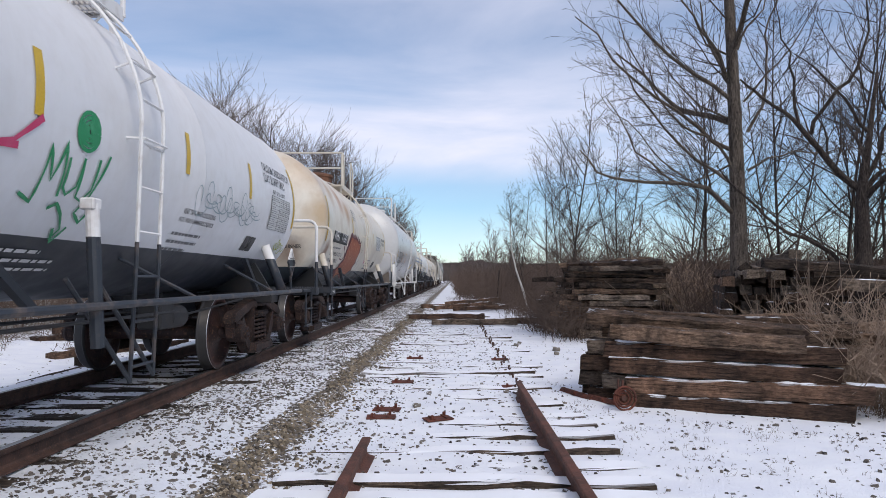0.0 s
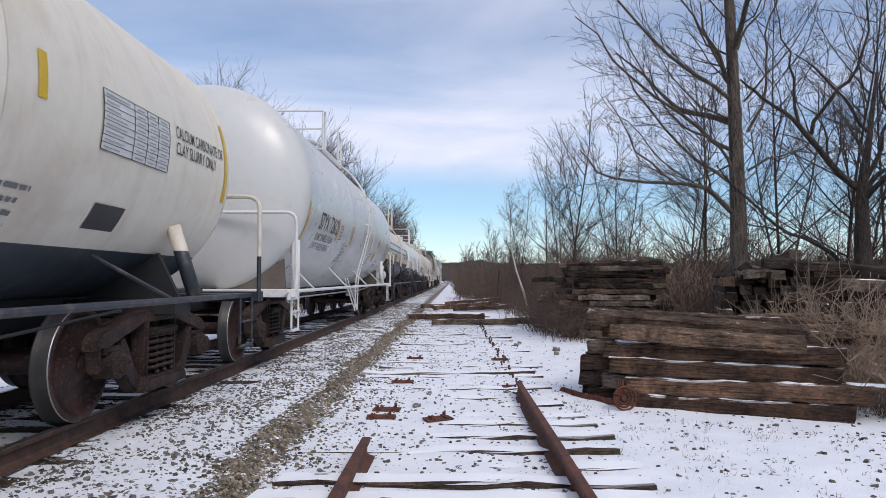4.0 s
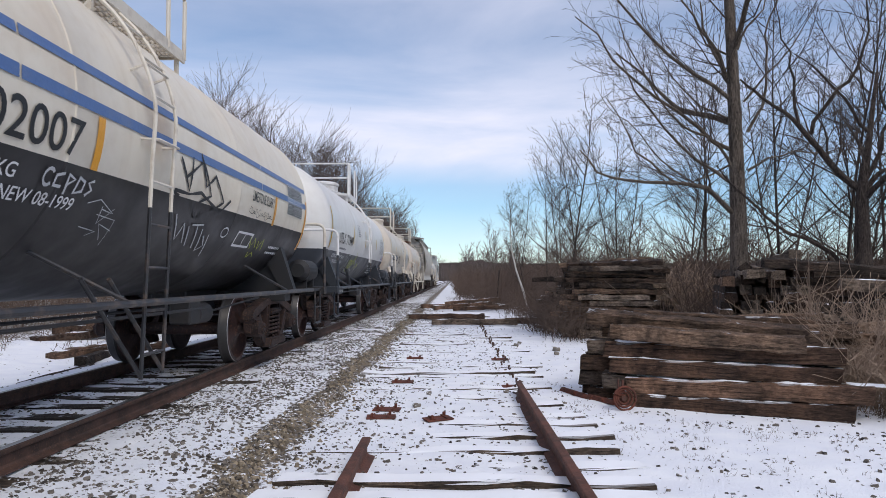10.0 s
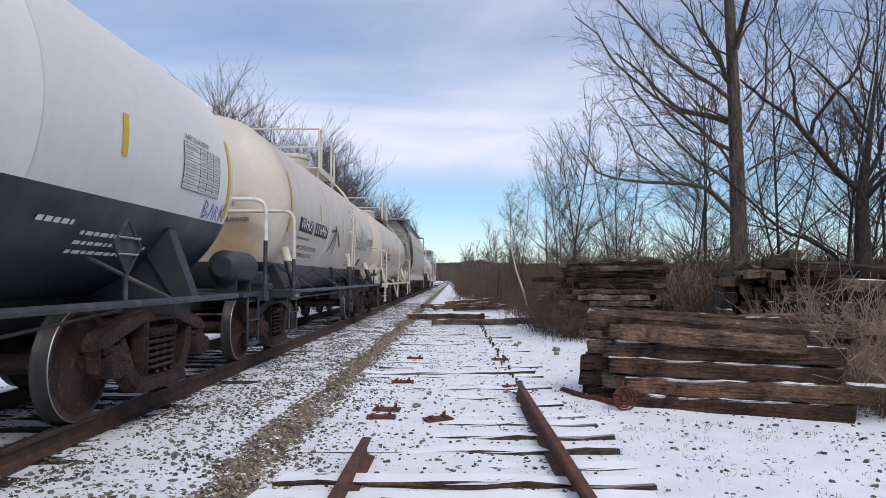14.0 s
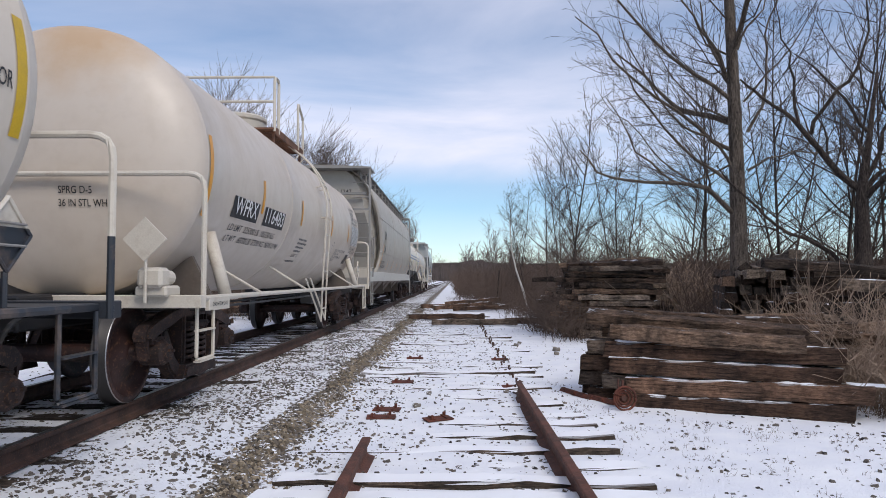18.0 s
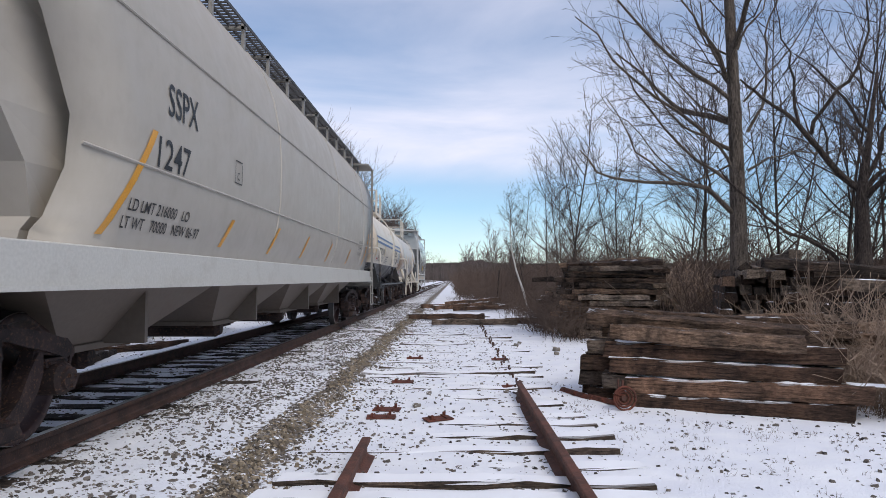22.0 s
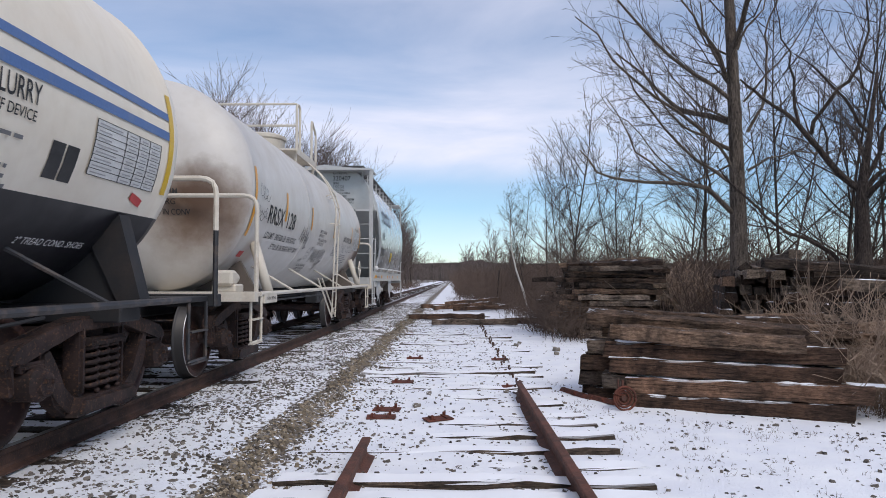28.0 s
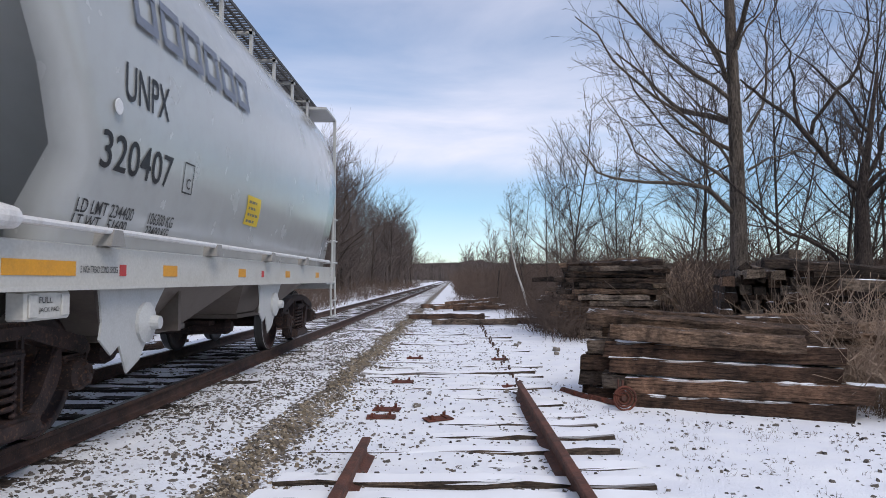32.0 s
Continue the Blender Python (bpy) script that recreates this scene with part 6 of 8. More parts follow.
smudge_lines(T10, 8.40, 9.4, -25, 6, 0.045, 0.03, seed=86)
spec_table(T10, 9.72, 10.6, -19, 1, title="AAR 211A100W1")

for T in (T1, T2, T3, T4, T5, T6, T7, T9, T10):
    deck_sign(T, 1)


# end fittings: brake wheel gear, reservoirs, placard holders
def placard_holder(T, x, y, z, size=0.19):
    bm = bmesh.new()
    prism(bm, [(x - size, z), (x, z - size), (x + size, z), (x, z + size)], y - 0.012, y + 0.012, "y")
    tube(bm, [(x, y + 0.02, z), (x, y + 0.02, T.deck - 0.05)], 0.015, 6)
    return part("placard_holder", bm, T.fit, T.car, "empty diamond placard holder")


def reservoir(T, x, y, z, r=0.20, ln=0.9, material=None):
    bm = bmesh.new()
    lathe(bm, [(-ln / 2, 0.02), (-ln / 2, r * 0.6), (-ln / 2 + r * 0.4, r), (ln / 2 - r * 0.4, r), (ln / 2, r * 0.6), (ln / 2, 0.02)], 24, "y", (x, y, z))
    for k in (-0.28, 0.24):
        box(bm, x - 0.12, x + 0.12, y + k, y + k + 0.05, T.deck - 0.06, z)
    return part("air_reservoir", bm, material or T.low, T.car, "", False)


def valve_gear(T, x, y):
    """Control valve and pipes on the end deck."""
    bm = bmesh.new()
    d = T.deck
    box(bm, x - 0.14, x + 0.14, y - 0.16, y + 0.16, d, d + 0.10, 0.02)
    box(bm, x - 0.10, x + 0.12, y - 0.22, y - 0.02, d + 0.08, d + 0.26, 0.03)
    lathe(bm, [(y - 0.05, 0.07), (y + 0.22, 0.07)], 12, "y", (x, 0, d + 0.17))
    tube(bm, bend([(x, y + 0.15, d + 0.05), (x - 0.3, y + 0.4, d + 0.05), (x - 0.5, y + 0.9, d - 0.1)], 0.1), 0.02, 6)
    part("brake_valve", bm, T.low, T.car)


for T, y in ((T1, 6.82), (T6, 7.18)):  # posts that stand on the side rail and brace the shell
    for q in (-1, 1):
        bm = bmesh.new()
        tube(bm, [(q * 1.44, y, T.deck - 0.30), (q * 1.38, y, T.zc - 0.62)], 0.046, 12)
        box(bm, q * 1.37 - 0.05, q * 1.37 + 0.05, y - 0.055, y + 0.055, T.zc - 0.66, T.zc - 0.58, 0.01)
        part("support_post", bm, T.fit, T.car)
for T, y in ((T1, 5.9), (T6, 6.3), (T2, 4.4), (T5, 4.5), (T1, 10.9), (T6, 10.6)):
    for q in (-1, 1):
        bm = bmesh.new()
        prism(bm, [(y, T.deck + 0.42), (y + 0.10, T.deck + 0.42), (y + 0.72, T.deck - 0.02), (y + 0.62, T.deck - 0.02)], q * 1.10, q * 1.16)
        part("diagonal_brace", bm, T.low, T.car)
for T in (T3, T4, T5):
    reservoir(T, 1.18, T.y1 + 0.02, T.deck + 0.30, 0.19, 0.85)
for T in (T7, T10, T6):
    valve_gear(T, 1.15, 0.9)
placard_holder(T7, 1.15, 0.62, T7.deck + 0.50)


def side_placard(T, y, x=1.40, size=0.20):
    """A diamond placard frame that faces sideways, with its cross bars, on a short post."""
    z = T.deck + 0.40
    bm = bmesh.new()
    prism(bm, [(y - size, z), (y, z - size), (y + size, z), (y, z + size)], x, x + 0.010)
    tube(bm, [(x + 0.005, y, z - size), (x + 0.005, y, T.deck - 0.04)], 0.018, 6)
    holder = part("placard_holder", bm, T.fit, T.car, "empty diamond placard holder")
    for a, b, c, e in ((-size, 0, 0, -size), (0, -size, size, 0), (size, 0, 0, size), (0, size, -size, 0)):
        bm = bmesh.new()
        tube(bm, [(x + 0.016, y + a, z + b), (x + 0.016, y + c, z + e)], 0.013, 6)
        part("placard_rim", bm, T.fit, holder)
    for dz in (-0.06, 0.06):
        bm = bmesh.new()
        tube(bm, [(x + 0.022, y - size + 0.05, z + dz), (x + 0.022, y + size - 0.05, z + dz)], 0.009, 6)
        part("placard_bar", bm, M["grey_pipe"], holder)


for T, y in ((T1, 12.30), (T3, 14.72), (T5, 9.40), (T6, 12.0), (T7, 11.75), (T10, 10.15)):
    side_placard(T, y)

# hoppers: reflectors, lettering and pipes
H = H8
letter(H, "SSPX", 3.40, 4.02, 2.42, 0.26)
letter(H, "1247", 3.26, 3.88, 1.99, 0.24)
letter(H, "LD LMT 216000   LO", 2.95, 4.05, 1.63, 0.09)
letter(H, "LT WT   70000   NEW 06-97", 2.90, 4.35, 1.50, 0.09)
label_box(H, 5.05, 5.28, 2.12, 2.36)
letter(H, "C", 5.12, 5.20, 2.16, 0.08)
smudge_lines(H, 2.65, 3.7, 1.335, 2, 0.06, 0.045, "red_print", 91)
smudge_lines(H, 4.4, 5.3, 1.335, 2, 0.06, 0.045, "red_print", 92)
letter(H, "AIR INLET", 6.88, 7.22, 1.15, 0.06)
for y, z0, z1, sk in ((2.62, 1.44, 2.25, 0.52), (4.95, 1.46, 1.75, 0.2), (6.72, 1.46, 1.80, 0.26), (8.55, 1.46, 1.80, 0.26), (10.6, 1.46, 1.80, 0.26), (12.9, 1.46, 1.78, 0.24)):
    H.patch("reflector_strip", y, y + 0.09, z0, z1, M["orange"], 0.009, sk)
H.patch("reflector_strip", 15.35, 15.45, 1.48, 2.3, M["orange"], 0.009, 0.55)
for i, line in enumerate(("EXW 10-4 H 8-3", "EW 7-5 H 15-0", "CU FT 5125")):
    letter(H, line, 14.35 - 0.03 * i, 14.95 - 0.05 * i, 1.98 - 0.14 * i, 0.075)
smudge_lines(H, 16.1, 16.6, 1.62, 5, 0.07, 0.045, seed=93)
for y in (6.9, 11.35, 15.0):
    bm = bmesh.new()
    tube(bm, [H.on(y, z, 0.002) for z in (1.45, 1.8, 2.1, 2.6, 3.05, 3.45, 3.8, 4.1)], 0.010, 5)
    part("seam", bm, P_H1, H.car)
H = H11
letter(H, "UNPX", 2.36, 3.07, 2.36, 0.26)
letter(H, "320407", 2.12, 3.22, 1.86, 0.25)
letter(H, "LD LMT 234400", 2.0, 2.75, 1.56, 0.09)
letter(H, "106300 KG", 3.0, 3.45, 1.56, 0.09)
letter(H, "LT WT   51600", 2.0, 2.7, 1.47, 0.08)
letter(H, "23400 KG", 3.0, 3.42, 1.47, 0.08)
label_box(H, 3.45, 3.66, 1.86, 2.12)
letter(H, "C", 3.52, 3.60, 1.90, 0.09)
H.patch("yellow_placard", 5.22, 5.72, 1.74, 2.06, M["yellow_card"])
smudge_lines(H, 5.27, 5.67, 2.05, 4, 0.07, 0.04, off=0.012, seed=95)
for k in range(6):                    # maker's mark: plain open blocks
    label_box(H, 2.50 + 0.46 * k, 2.87 + 0.46 * k, 2.94, 3.30, 0.075, "blue_grey_logo", 0.026)
bm = bmesh.new()
lathe(bm, [(0, 0.055), (0.004, 0.05)], 20, "x", (H.side_x(2.28) + 0.02, 2.25, 2.28))
part("round_badge", bm, M["white_paint"], H.car)
for y0, y1 in ((1.35, 2.05), (3.35, 3.62), (5.30, 5.55), (7.4, 7.65), (9.5, 9.75)):
    bm = bmesh.new()
    box(bm, 1.43, 1.436, y0, y1, 1.16, 1.25)
    part("reflector_strip", bm, M["orange"], H.car)
for y0 in (2.62, 6.2):
    bm = bmesh.new()
    box(bm, 1.43, 1.436, y0, y0 + 0.09, 1.16, 1.24)
    part("red_label", bm, M["red_print"], H.car)
pts, faces = text_shape("2 INCH TREAD COND. SHOES")
raw("lettering", [Vector((1.437, 2.1 + 0.48 * a, 1.18 + 0.045 * b)) for a, b in pts], faces, M["black_paint"], H.car)
bm = bmesh.new()
tube(bm, [(1.50, 1.3, 1.46), (1.50, H.L - 1.4, 1.46)], 0.022, 8)
lathe(bm, [(1.12, 0.02), (1.14, 0.06), (1.20, 0.07), (1.32, 0.06), (1.34, 0.02)], 14, "y", (1.50, 0, 1.46))
part("side_pipe", bm, M["white_pipe"], H.car)
bm = bmesh.new()
box(bm, 1.30, 1.42, 1.58, 2.02, 0.90, 1.07, 0.012)
box(bm, 1.42, 1.432, 1.60, 1.68, 0.92, 1.05, 0.004)
box(bm, 1.42, 1.432, 1.92, 2.00, 0.92, 1.05, 0.004)
pad = part("jack_pad", bm, M["pale_sill"], H.car)
for text, w, z in (("FULL", 0.13, 1.00), ("JACK PAD", 0.20, 0.94)):
    pts, faces = text_shape(text)
    raw("lettering", [Vector((1.424, 1.70 + w * a, z + 0.035 * b)) for a, b in pts], faces, M["black_paint"], pad)
for y in (2.4, 4.4, 6.4, 8.4):
    bm = bmesh.new()
    prism(bm, [(y - 0.1, 1.36), (y + 0.1, 1.36), (y + 0.06, 1.47), (y - 0.06, 1.47)], 1.40, 1.53)
    part("pipe_bracket", bm, M["grey_pipe"], H.car)


def end_text(H, lines_, x0, ztop, y):
    for text, w, h, gap in lines_:
        pts, faces = text_shape(text)
        ztop -= gap + h
        raw("lettering", [Vector((x0 + w * a, y, ztop + h * b)) for a, b in pts], faces, M["black_paint"], H.car)


end_text(H11, [("UNPX", 0.42, 0.13, 0.0), ("320407", 0.52, 0.13, 0.05), ("SPRG", 0.18, 0.065, 0.05), ("7 OC D5", 0.32, 0.065, 0.03), ("5 IC D5", 0.32, 0.065, 0.03), ("2 5062, 2 5063", 0.5, 0.065, 0.03), ("36 1W WHEEL", 0.42, 0.065, 0.03),
               ("NO. 24 BRAKE BEAM", 0.62, 0.065, 0.03), ("DRAFT GEAR GRP J", 0.60, 0.065, 0.03)], 0.25, 4.34, 0.925)
end_text(H8, [("SSPX 1247", 0.75, 0.12, 0.0), ("DRAFT GEAR", 0.42, 0.07, 0.28), ("HD BRK", 0.3, 0.07, 0.05), ("MODEL 8500 BRAKES", 0.78, 0.07, 0.05), ("WHEELS", 0.28, 0.07, 0.05), ("C D-5, 7 IC D-5,4", 0.62, 0.07, 0.05)], 0.1, 3.72, 0.925)
bm = bmesh.new()
prism(bm, [(0.26, 1.50), (0.46, 1.30), (0.66, 1.50), (0.46, 1.70)], 0.60, 0.612, "y")
pl = part("hazard_placard", bm, M["yellow_card"], H11.car, "yellow diamond hazard placard")
verts, faces = [], []
for (xa, za), (xb, zb) in (((0.26, 1.50), (0.46, 1.30)), ((0.46, 1.30), (0.66, 1.50)), ((0.66, 1.50), (0.46, 1.70)), ((0.46, 1.70), (0.26, 1.50))):
    o = len(verts)
    for x, z, k in ((xa, za, 0.97), (xb, zb, 0.97), (xb, zb, 0.86), (xa, za, 0.86)):
        verts.append((0.46 + (x - 0.46) * k, 0.596, 1.50 + (z - 1.50) * k))
    faces.append((o, o + 1, o + 2, o + 3))
raw("placard_border", verts, faces, M["black_paint"], pl)
pts, faces = text_shape("1495")
raw("lettering", [Vector((0.36 + 0.20 * a, 0.596, 1.46 + 0.08 * b)) for a, b in pts], faces, M["black_paint"], pl)
for H in (H8, H11):
    bm = bmesh.new()
    lathe(bm, [(-0.45, 0.02), (-0.45, 0.14), (-0.38, 0.19), (0.38, 0.19), (0.45, 0.14), (0.45, 0.02)], 24, "x", (-0.45, 0.95, 1.42))
    box(bm, -0.7, -0.64, 0.85, 1.05, 1.05, 1.3)
    box(bm, -0.25, -0.19, 0.85, 1.05, 1.05, 1.3)
    part("air_reservoir", bm, H.fit, H.car)


def head_text(T, lines_, x0, ztop, y):
    """Stencilled notes on a tank's front head."""
    for text, w, h, gap in lines_:
        pts, faces = text_shape(text)
        ztop -= gap + h
        verts = []
        for a, b in pts:
            x, z = x0 + w * a, ztop + h * b
            rho = math.hypot(x, z - T.zc) / T.r
            verts.append(Vector((x, T.y0 + 0.36 * T.r * (1 - math.sqrt(max(0.0, 1 - rho * rho))) - 0.012, z)))
        raw("lettering", verts, faces, M["black_paint"], T.car)


head_text(T2, [("SPRG D-5", 0.30, 0.07, 0.0), ("36 1W WHLS", 0.38, 0.07, 0.06), ("9 OUTER 8 INNER", 0.62, 0.07, 0.06)], 0.30, 2.05, 0)
head_text(T5, [("71949", 0.40, 0.13, 0.0), ("OUTER 8 INNER", 0.42, 0.06, 0.17)], 0.15, 2.92, 0)
head_text(T6, [("SPRG D-5", 0.30, 0.06, 0.0), ("36 WHLS", 0.30, 0.06, 0.05), ("OUTER 8 INNER", 0.5, 0.06, 0.05)], 0.35, 2.25, 0)
head_text(T7, [("SPRG D-5", 0.30, 0.07, 0.0), ("36 IN STL WHLS", 0.50, 0.07, 0.05)], 0.15, 2.0, 0)
head_text(T9, [("RRSX 106", 0.62, 0.13, 0.0), ("14201 US GAL", 0.48, 0.07, 0.06), ("11824 IMP GAL", 0.50, 0.07, 0.05), ("53755 L", 0.30, 0.07, 0.05)], 0.0, 2.95, 0)
head_text(T10, [("BR BM", 0.22, 0.07, 0.0), ("SPRG", 0.2, 0.07, 0.05), ("2 IN CONV", 0.36, 0.07, 0.05)], 0.35, 2.2, 0)
bm = bmesh.new()
box(bm, -0.06, 0.44, T7.y0 + 0.15, T7.y0 + 0.17, 2.98, 3.10)
part("number_panel", bm, M["black_paint"], T7.car)
pts, faces = text_shape("483")
raw("lettering", [Vector((0.02 + 0.34 * a, T7.y0 + 0.145, 3.00 + 0.08 * b)) for a, b in pts], faces, M["white_paint"], T7.car)


# ties, stones and loose iron --------------------------------------------
rt = random.Random(11)
TIE_OLD = [tie_mesh("tie", M["tie"], 2.59, 0.23, 0.17, 30 + k, 0.016) for k in range(5)]
M["tie_snow"] = wood("snowed_tie", (0.105, 0.084, 0.068), (0.034, 0.027, 0.023), 0.33, True)
TIE_SNOW = [tie_mesh("tie", M["tie_snow"], 2.59, 0.22, 0.16, 50 + k, 0.022) for k in range(6)]
y = -10.0
while y < 150:                       # main line
    put("tie", rt.choice(TIE_OLD), main_track, pose(rt.uniform(-0.04, 0.04), y, RAIL_Z - 0.163 - 0.172 + rt.uniform(-0.006, 0.004), 0, 0, 90 + rt.uniform(-1.2, 1.2)))
    y += 0.535 + rt.uniform(-0.03, 0.03)

# the siding's rotten ties: distance, sideways shift, how high they stand out of the snow
SIDING_TIES = [(-1.6, 0.0, 0.02), (-1.0, 0.05, 0.02), (-0.4, 0.0, 0.03), (0.2, 0.02, 0.02), (0.8, -0.03, 0.02), (1.4, 0.04, 0.03), (2.0, 0.0, 0.02), (2.6, 0.03, 0.02), (3.3, 0.0, 0.02), (3.9, 0.05, 0.03), (4.42, -0.06, 0.085), (4.80, 0.02, 0.080), (5.28, 0.10, 0.016), (5.74, 0.02, 0.050), (6.30, 0.10, 0.008),
               (6.86, 0.06, 0.022), (7.22, 0.02, 0.020), (7.75, -0.12, 0.012), (8.30, -0.05, 0.024), (8.95, -0.10, 0.034), (9.35, 0.04, 0.020), (10.05, -0.06, 0.040),
               (10.40, -0.12, 0.044), (11.1, 0.06, 0.024), (11.75, 0.10, 0.030), (12.5, 0.0, 0.03), (13.3, 0.12, 0.02), (14.1, -0.05, 0.04), (14.9, 0.08, 0.03), (15.8, 0.0, 0.03),
               (16.6, 0.04, 0.04), (17.5, 0.0, 0.03), (18.6, -0.1, 0.035), (19.6, 0.0, 0.03), (22.0, 0.1, 0.04), (23.1, 0.0, 0.04), (24.3, 0.1, 0.04), (25.6, 0.0, 0.05)]
for y, dx, up in SIDING_TIES:
    put("tie", rt.choice(TIE_SNOW), siding, pose(dx, y, up * 0.60 - 0.165 - (0.012 if rt.random() < 0.45 and y > 5.2 else 0.0), 0, 0, 90 + rt.uniform(-1.8, 1.8)) @ pose(0, 0, 0, rt.uniform(-1.5, -0.7) if 5.2 < y < 8 else rt.uniform(-0.6, 0.3), rt.uniform(-2.5, 2), 0))


bm = bmesh.new()
box(bm, -0.011, 0.011, -0.011, 0.011, -0.05, 0.045, 0.002)
box(bm, -0.020, 0.020, -0.024, 0.016, 0.040, 0.056, 0.004)
SPIKE = mesh_of("spike", bm, M["rail"])
for k in range(46):                   # a row of spikes where the rail has been lifted
    y = 8.9 + 0.30 * k + rt.uniform(-0.08, 0.08)
    x = 0.78 + rt.uniform(-0.05, 0.05)
    put("spike", SPIKE, siding, pose(x, y, ground_z(SIDE_X + x, y) + 0.002, rt.uniform(-30, 30), rt.uniform(-30, 30), rt.uniform(0, 360)))


def stone_field(name, label, spots, material):
    """Angular stones, each its own closed lump, joined."""
    rnd = random.Random(5)
    verts, faces = [], []
    base = [(-1, -1, -0.7), (1, -1, -0.7), (1, 1, -0.7), (-1, 1, -0.7), (-0.6, -0.7, 0.7), (0.7, -0.6, 0.75), (0.6, 0.7, 0.65), (-0.7, 0.6, 0.8)]
    quads = [(0, 3, 2, 1), (4, 5, 6, 7), (0, 1, 5, 4), (1, 2, 6, 5), (2, 3, 7, 6), (3, 0, 4, 7)]
    for x, y, z, s in spots:
        o = len(verts)
        q = rnd.uniform(0, math.tau)
        c, sn = math.cos(q), math.sin(q)
        sx, sy, sz = s * rnd.uniform(0.6, 1.2), s * rnd.uniform(0.5, 1.0), s * rnd.uniform(0.45, 0.8)
        tx, ty = rnd.uniform(-0.5, 0.5), rnd.uniform(-0.5, 0.5)
        for a, b, d in base:
            a, b, d = a + rnd.uniform(-0.35, 0.35), b + rnd.uniform(-0.35, 0.35), d + rnd.uniform(-0.3, 0.3)
            a, b, d = a * sx, b * sy, d * sz + tx * a * sx + ty * b * sy
            verts.append((x + a * c - b * sn, y + a * sn + b * c, z + d))
        faces += [tuple(o + k for k in f) for f in quads]
    return tagged(raw(name, verts, faces, material), label, "stones", kind="stuff")


sm = Mat("ballast_stone", 0.9, 0, 0.3)
sc = sm.ramp(sm.island(), 0.0, 1.0, (0.030, 0.027, 0.026), (0.19, 0.170, 0.148))
sc = sm.mix(sm.math("MULTIPLY", sm.ramp(sm.noise(30, 3), 0.50, 0.65), 0.35), sc, (0.20, 0.16, 0.12))
lie = sm.math("MULTIPLY", sm.ramp(sm.up(), 0.55, 0.85), sm.ramp(sm.noise(3, 4), 0.55, 0.61))
sm.color(sm.mix(lie, sc, (0.80, 0.83, 0.88)))
M["stone"] = sm.m
spots = []
while len(spots) < 30000:             # along the ballast shoulder and the beds, in drifts
    y = 3.2 + 34 * rt.random() ** 1.5
    u = rt.random()
    s = 0.006 + 0.017 * rt.random() ** 2.2
    if u < 0.08:
        x = rt.gauss(-1.56, 0.06) - 0.05 * math.sin(y * 1.3)
        s *= 1.05
    elif u < 0.70:
        x = rt.uniform(-3.05, -1.68)
    elif u < 0.84:
        x = rt.uniform(-4.5, -3.1)
    elif u < 0.95:
        x = -1.42 + abs(rt.gauss(0, 0.40))
    else:
        x = rt.uniform(-8, -4.6)
    if y < 6.5 and x < -1.7 and rt.random() < 0.45:
        continue
    if abs(x + 1.5) > 0.2 and noise.noise((x * 2.1, y * 1.5, 4.0)) + 0.5 * noise.noise((x * 7, y * 7, 9.0)) < rt.uniform(-0.5, 0.35):
        continue
    spots.append((x, y, ground_z(x, y) + s * 0.05, s))
for k in range(4600):
    x, y = rt.uniform(-1.1, 5.5) if k % 3 else rt.uniform(-1.2, 0.9), 3.6 + 16 * rt.random() ** 1.5
    if noise.noise((x * 1.6, y * 1.6, 14.0)) < rt.uniform(-0.6, 0.3):
        continue
    s = 0.004 + 0.019 * rt.random() ** 2.6
    spots.append((x, y, ground_z(x, y) + s * 0.1, s))
for k in range(5200):                 # bark chips and gravel strewn over the siding
    x, y = rt.uniform(-1.35, 1.15), 4.0 + 24 * rt.random() ** 1.5
    if noise.noise((x * 2.0, y * 1.6, 34.0)) < rt.uniform(-0.35, 0.45):
        continue
    s = 0.004 + 0.020 * rt.random() ** 2.4
    spots.append((x, y, ground_z(x, y) + s * 0.1, s))
for k in range(2500):                 # ballast nearer than the rest
    x, y = rt.uniform(-4.6, -1.6), rt.uniform(-6.0, 3.4)
    s = 0.008 + 0.020 * rt.random() ** 2.2
    spots.append((x, y, ground_z(x, y) + s * 0.05, s))
for k in range(2600):                 # clods and chips on the open ground beside the stack
    x, y = rt.uniform(1.0, 6.0), 3.4 + 5.5 * rt.random()
    if noise.noise((x * 2.3, y * 2.3, 24.0)) < rt.uniform(-0.3, 0.5):
        continue
    s = 0.004 + 0.022 * rt.random() ** 3
    spots.append((x, y, ground_z(x, y) + s * 0.1, s))
tan = Mat("tan_gravel", 0.9, 0, 0.3)
tc = tan.ramp(tan.island(), 0.0, 1.0, (0.060, 0.048, 0.036), (0.34, 0.28, 0.20))
tan.color(tan.mix(tan.math("MULTIPLY", tan.math("MULTIPLY", tan.ramp(tan.up(), 0.6, 0.85), tan.ramp(tan.noise(5, 4), 0.56, 0.62)), 0.9), tc, (0.80, 0.83, 0.88)))
verge = []
for k in range(5200):                 # the tan gravel lip between the ballast and the siding
    y = 3.4 + 26 * rt.random() ** 1.5
    side = rt.gauss(0, 0.075) + (abs(rt.gauss(0, 0.16)) if rt.random() < 0.35 else 0.0)
    x = -1.52 - 0.05 * math.sin(y * 1.3) + side
    s = 0.008 + 0.017 * rt.random() ** 1.8
    verge.append((x, y, ground_z(x, y) + s * 0.2, s))
stone_field("verge_gravel", "tan and cream gravel heaped along the ballast's edge", verge, tan.m)
stone_field("ballast_stones", "grey and tan crushed ballast stones dusted with snow", spots, M["stone"])

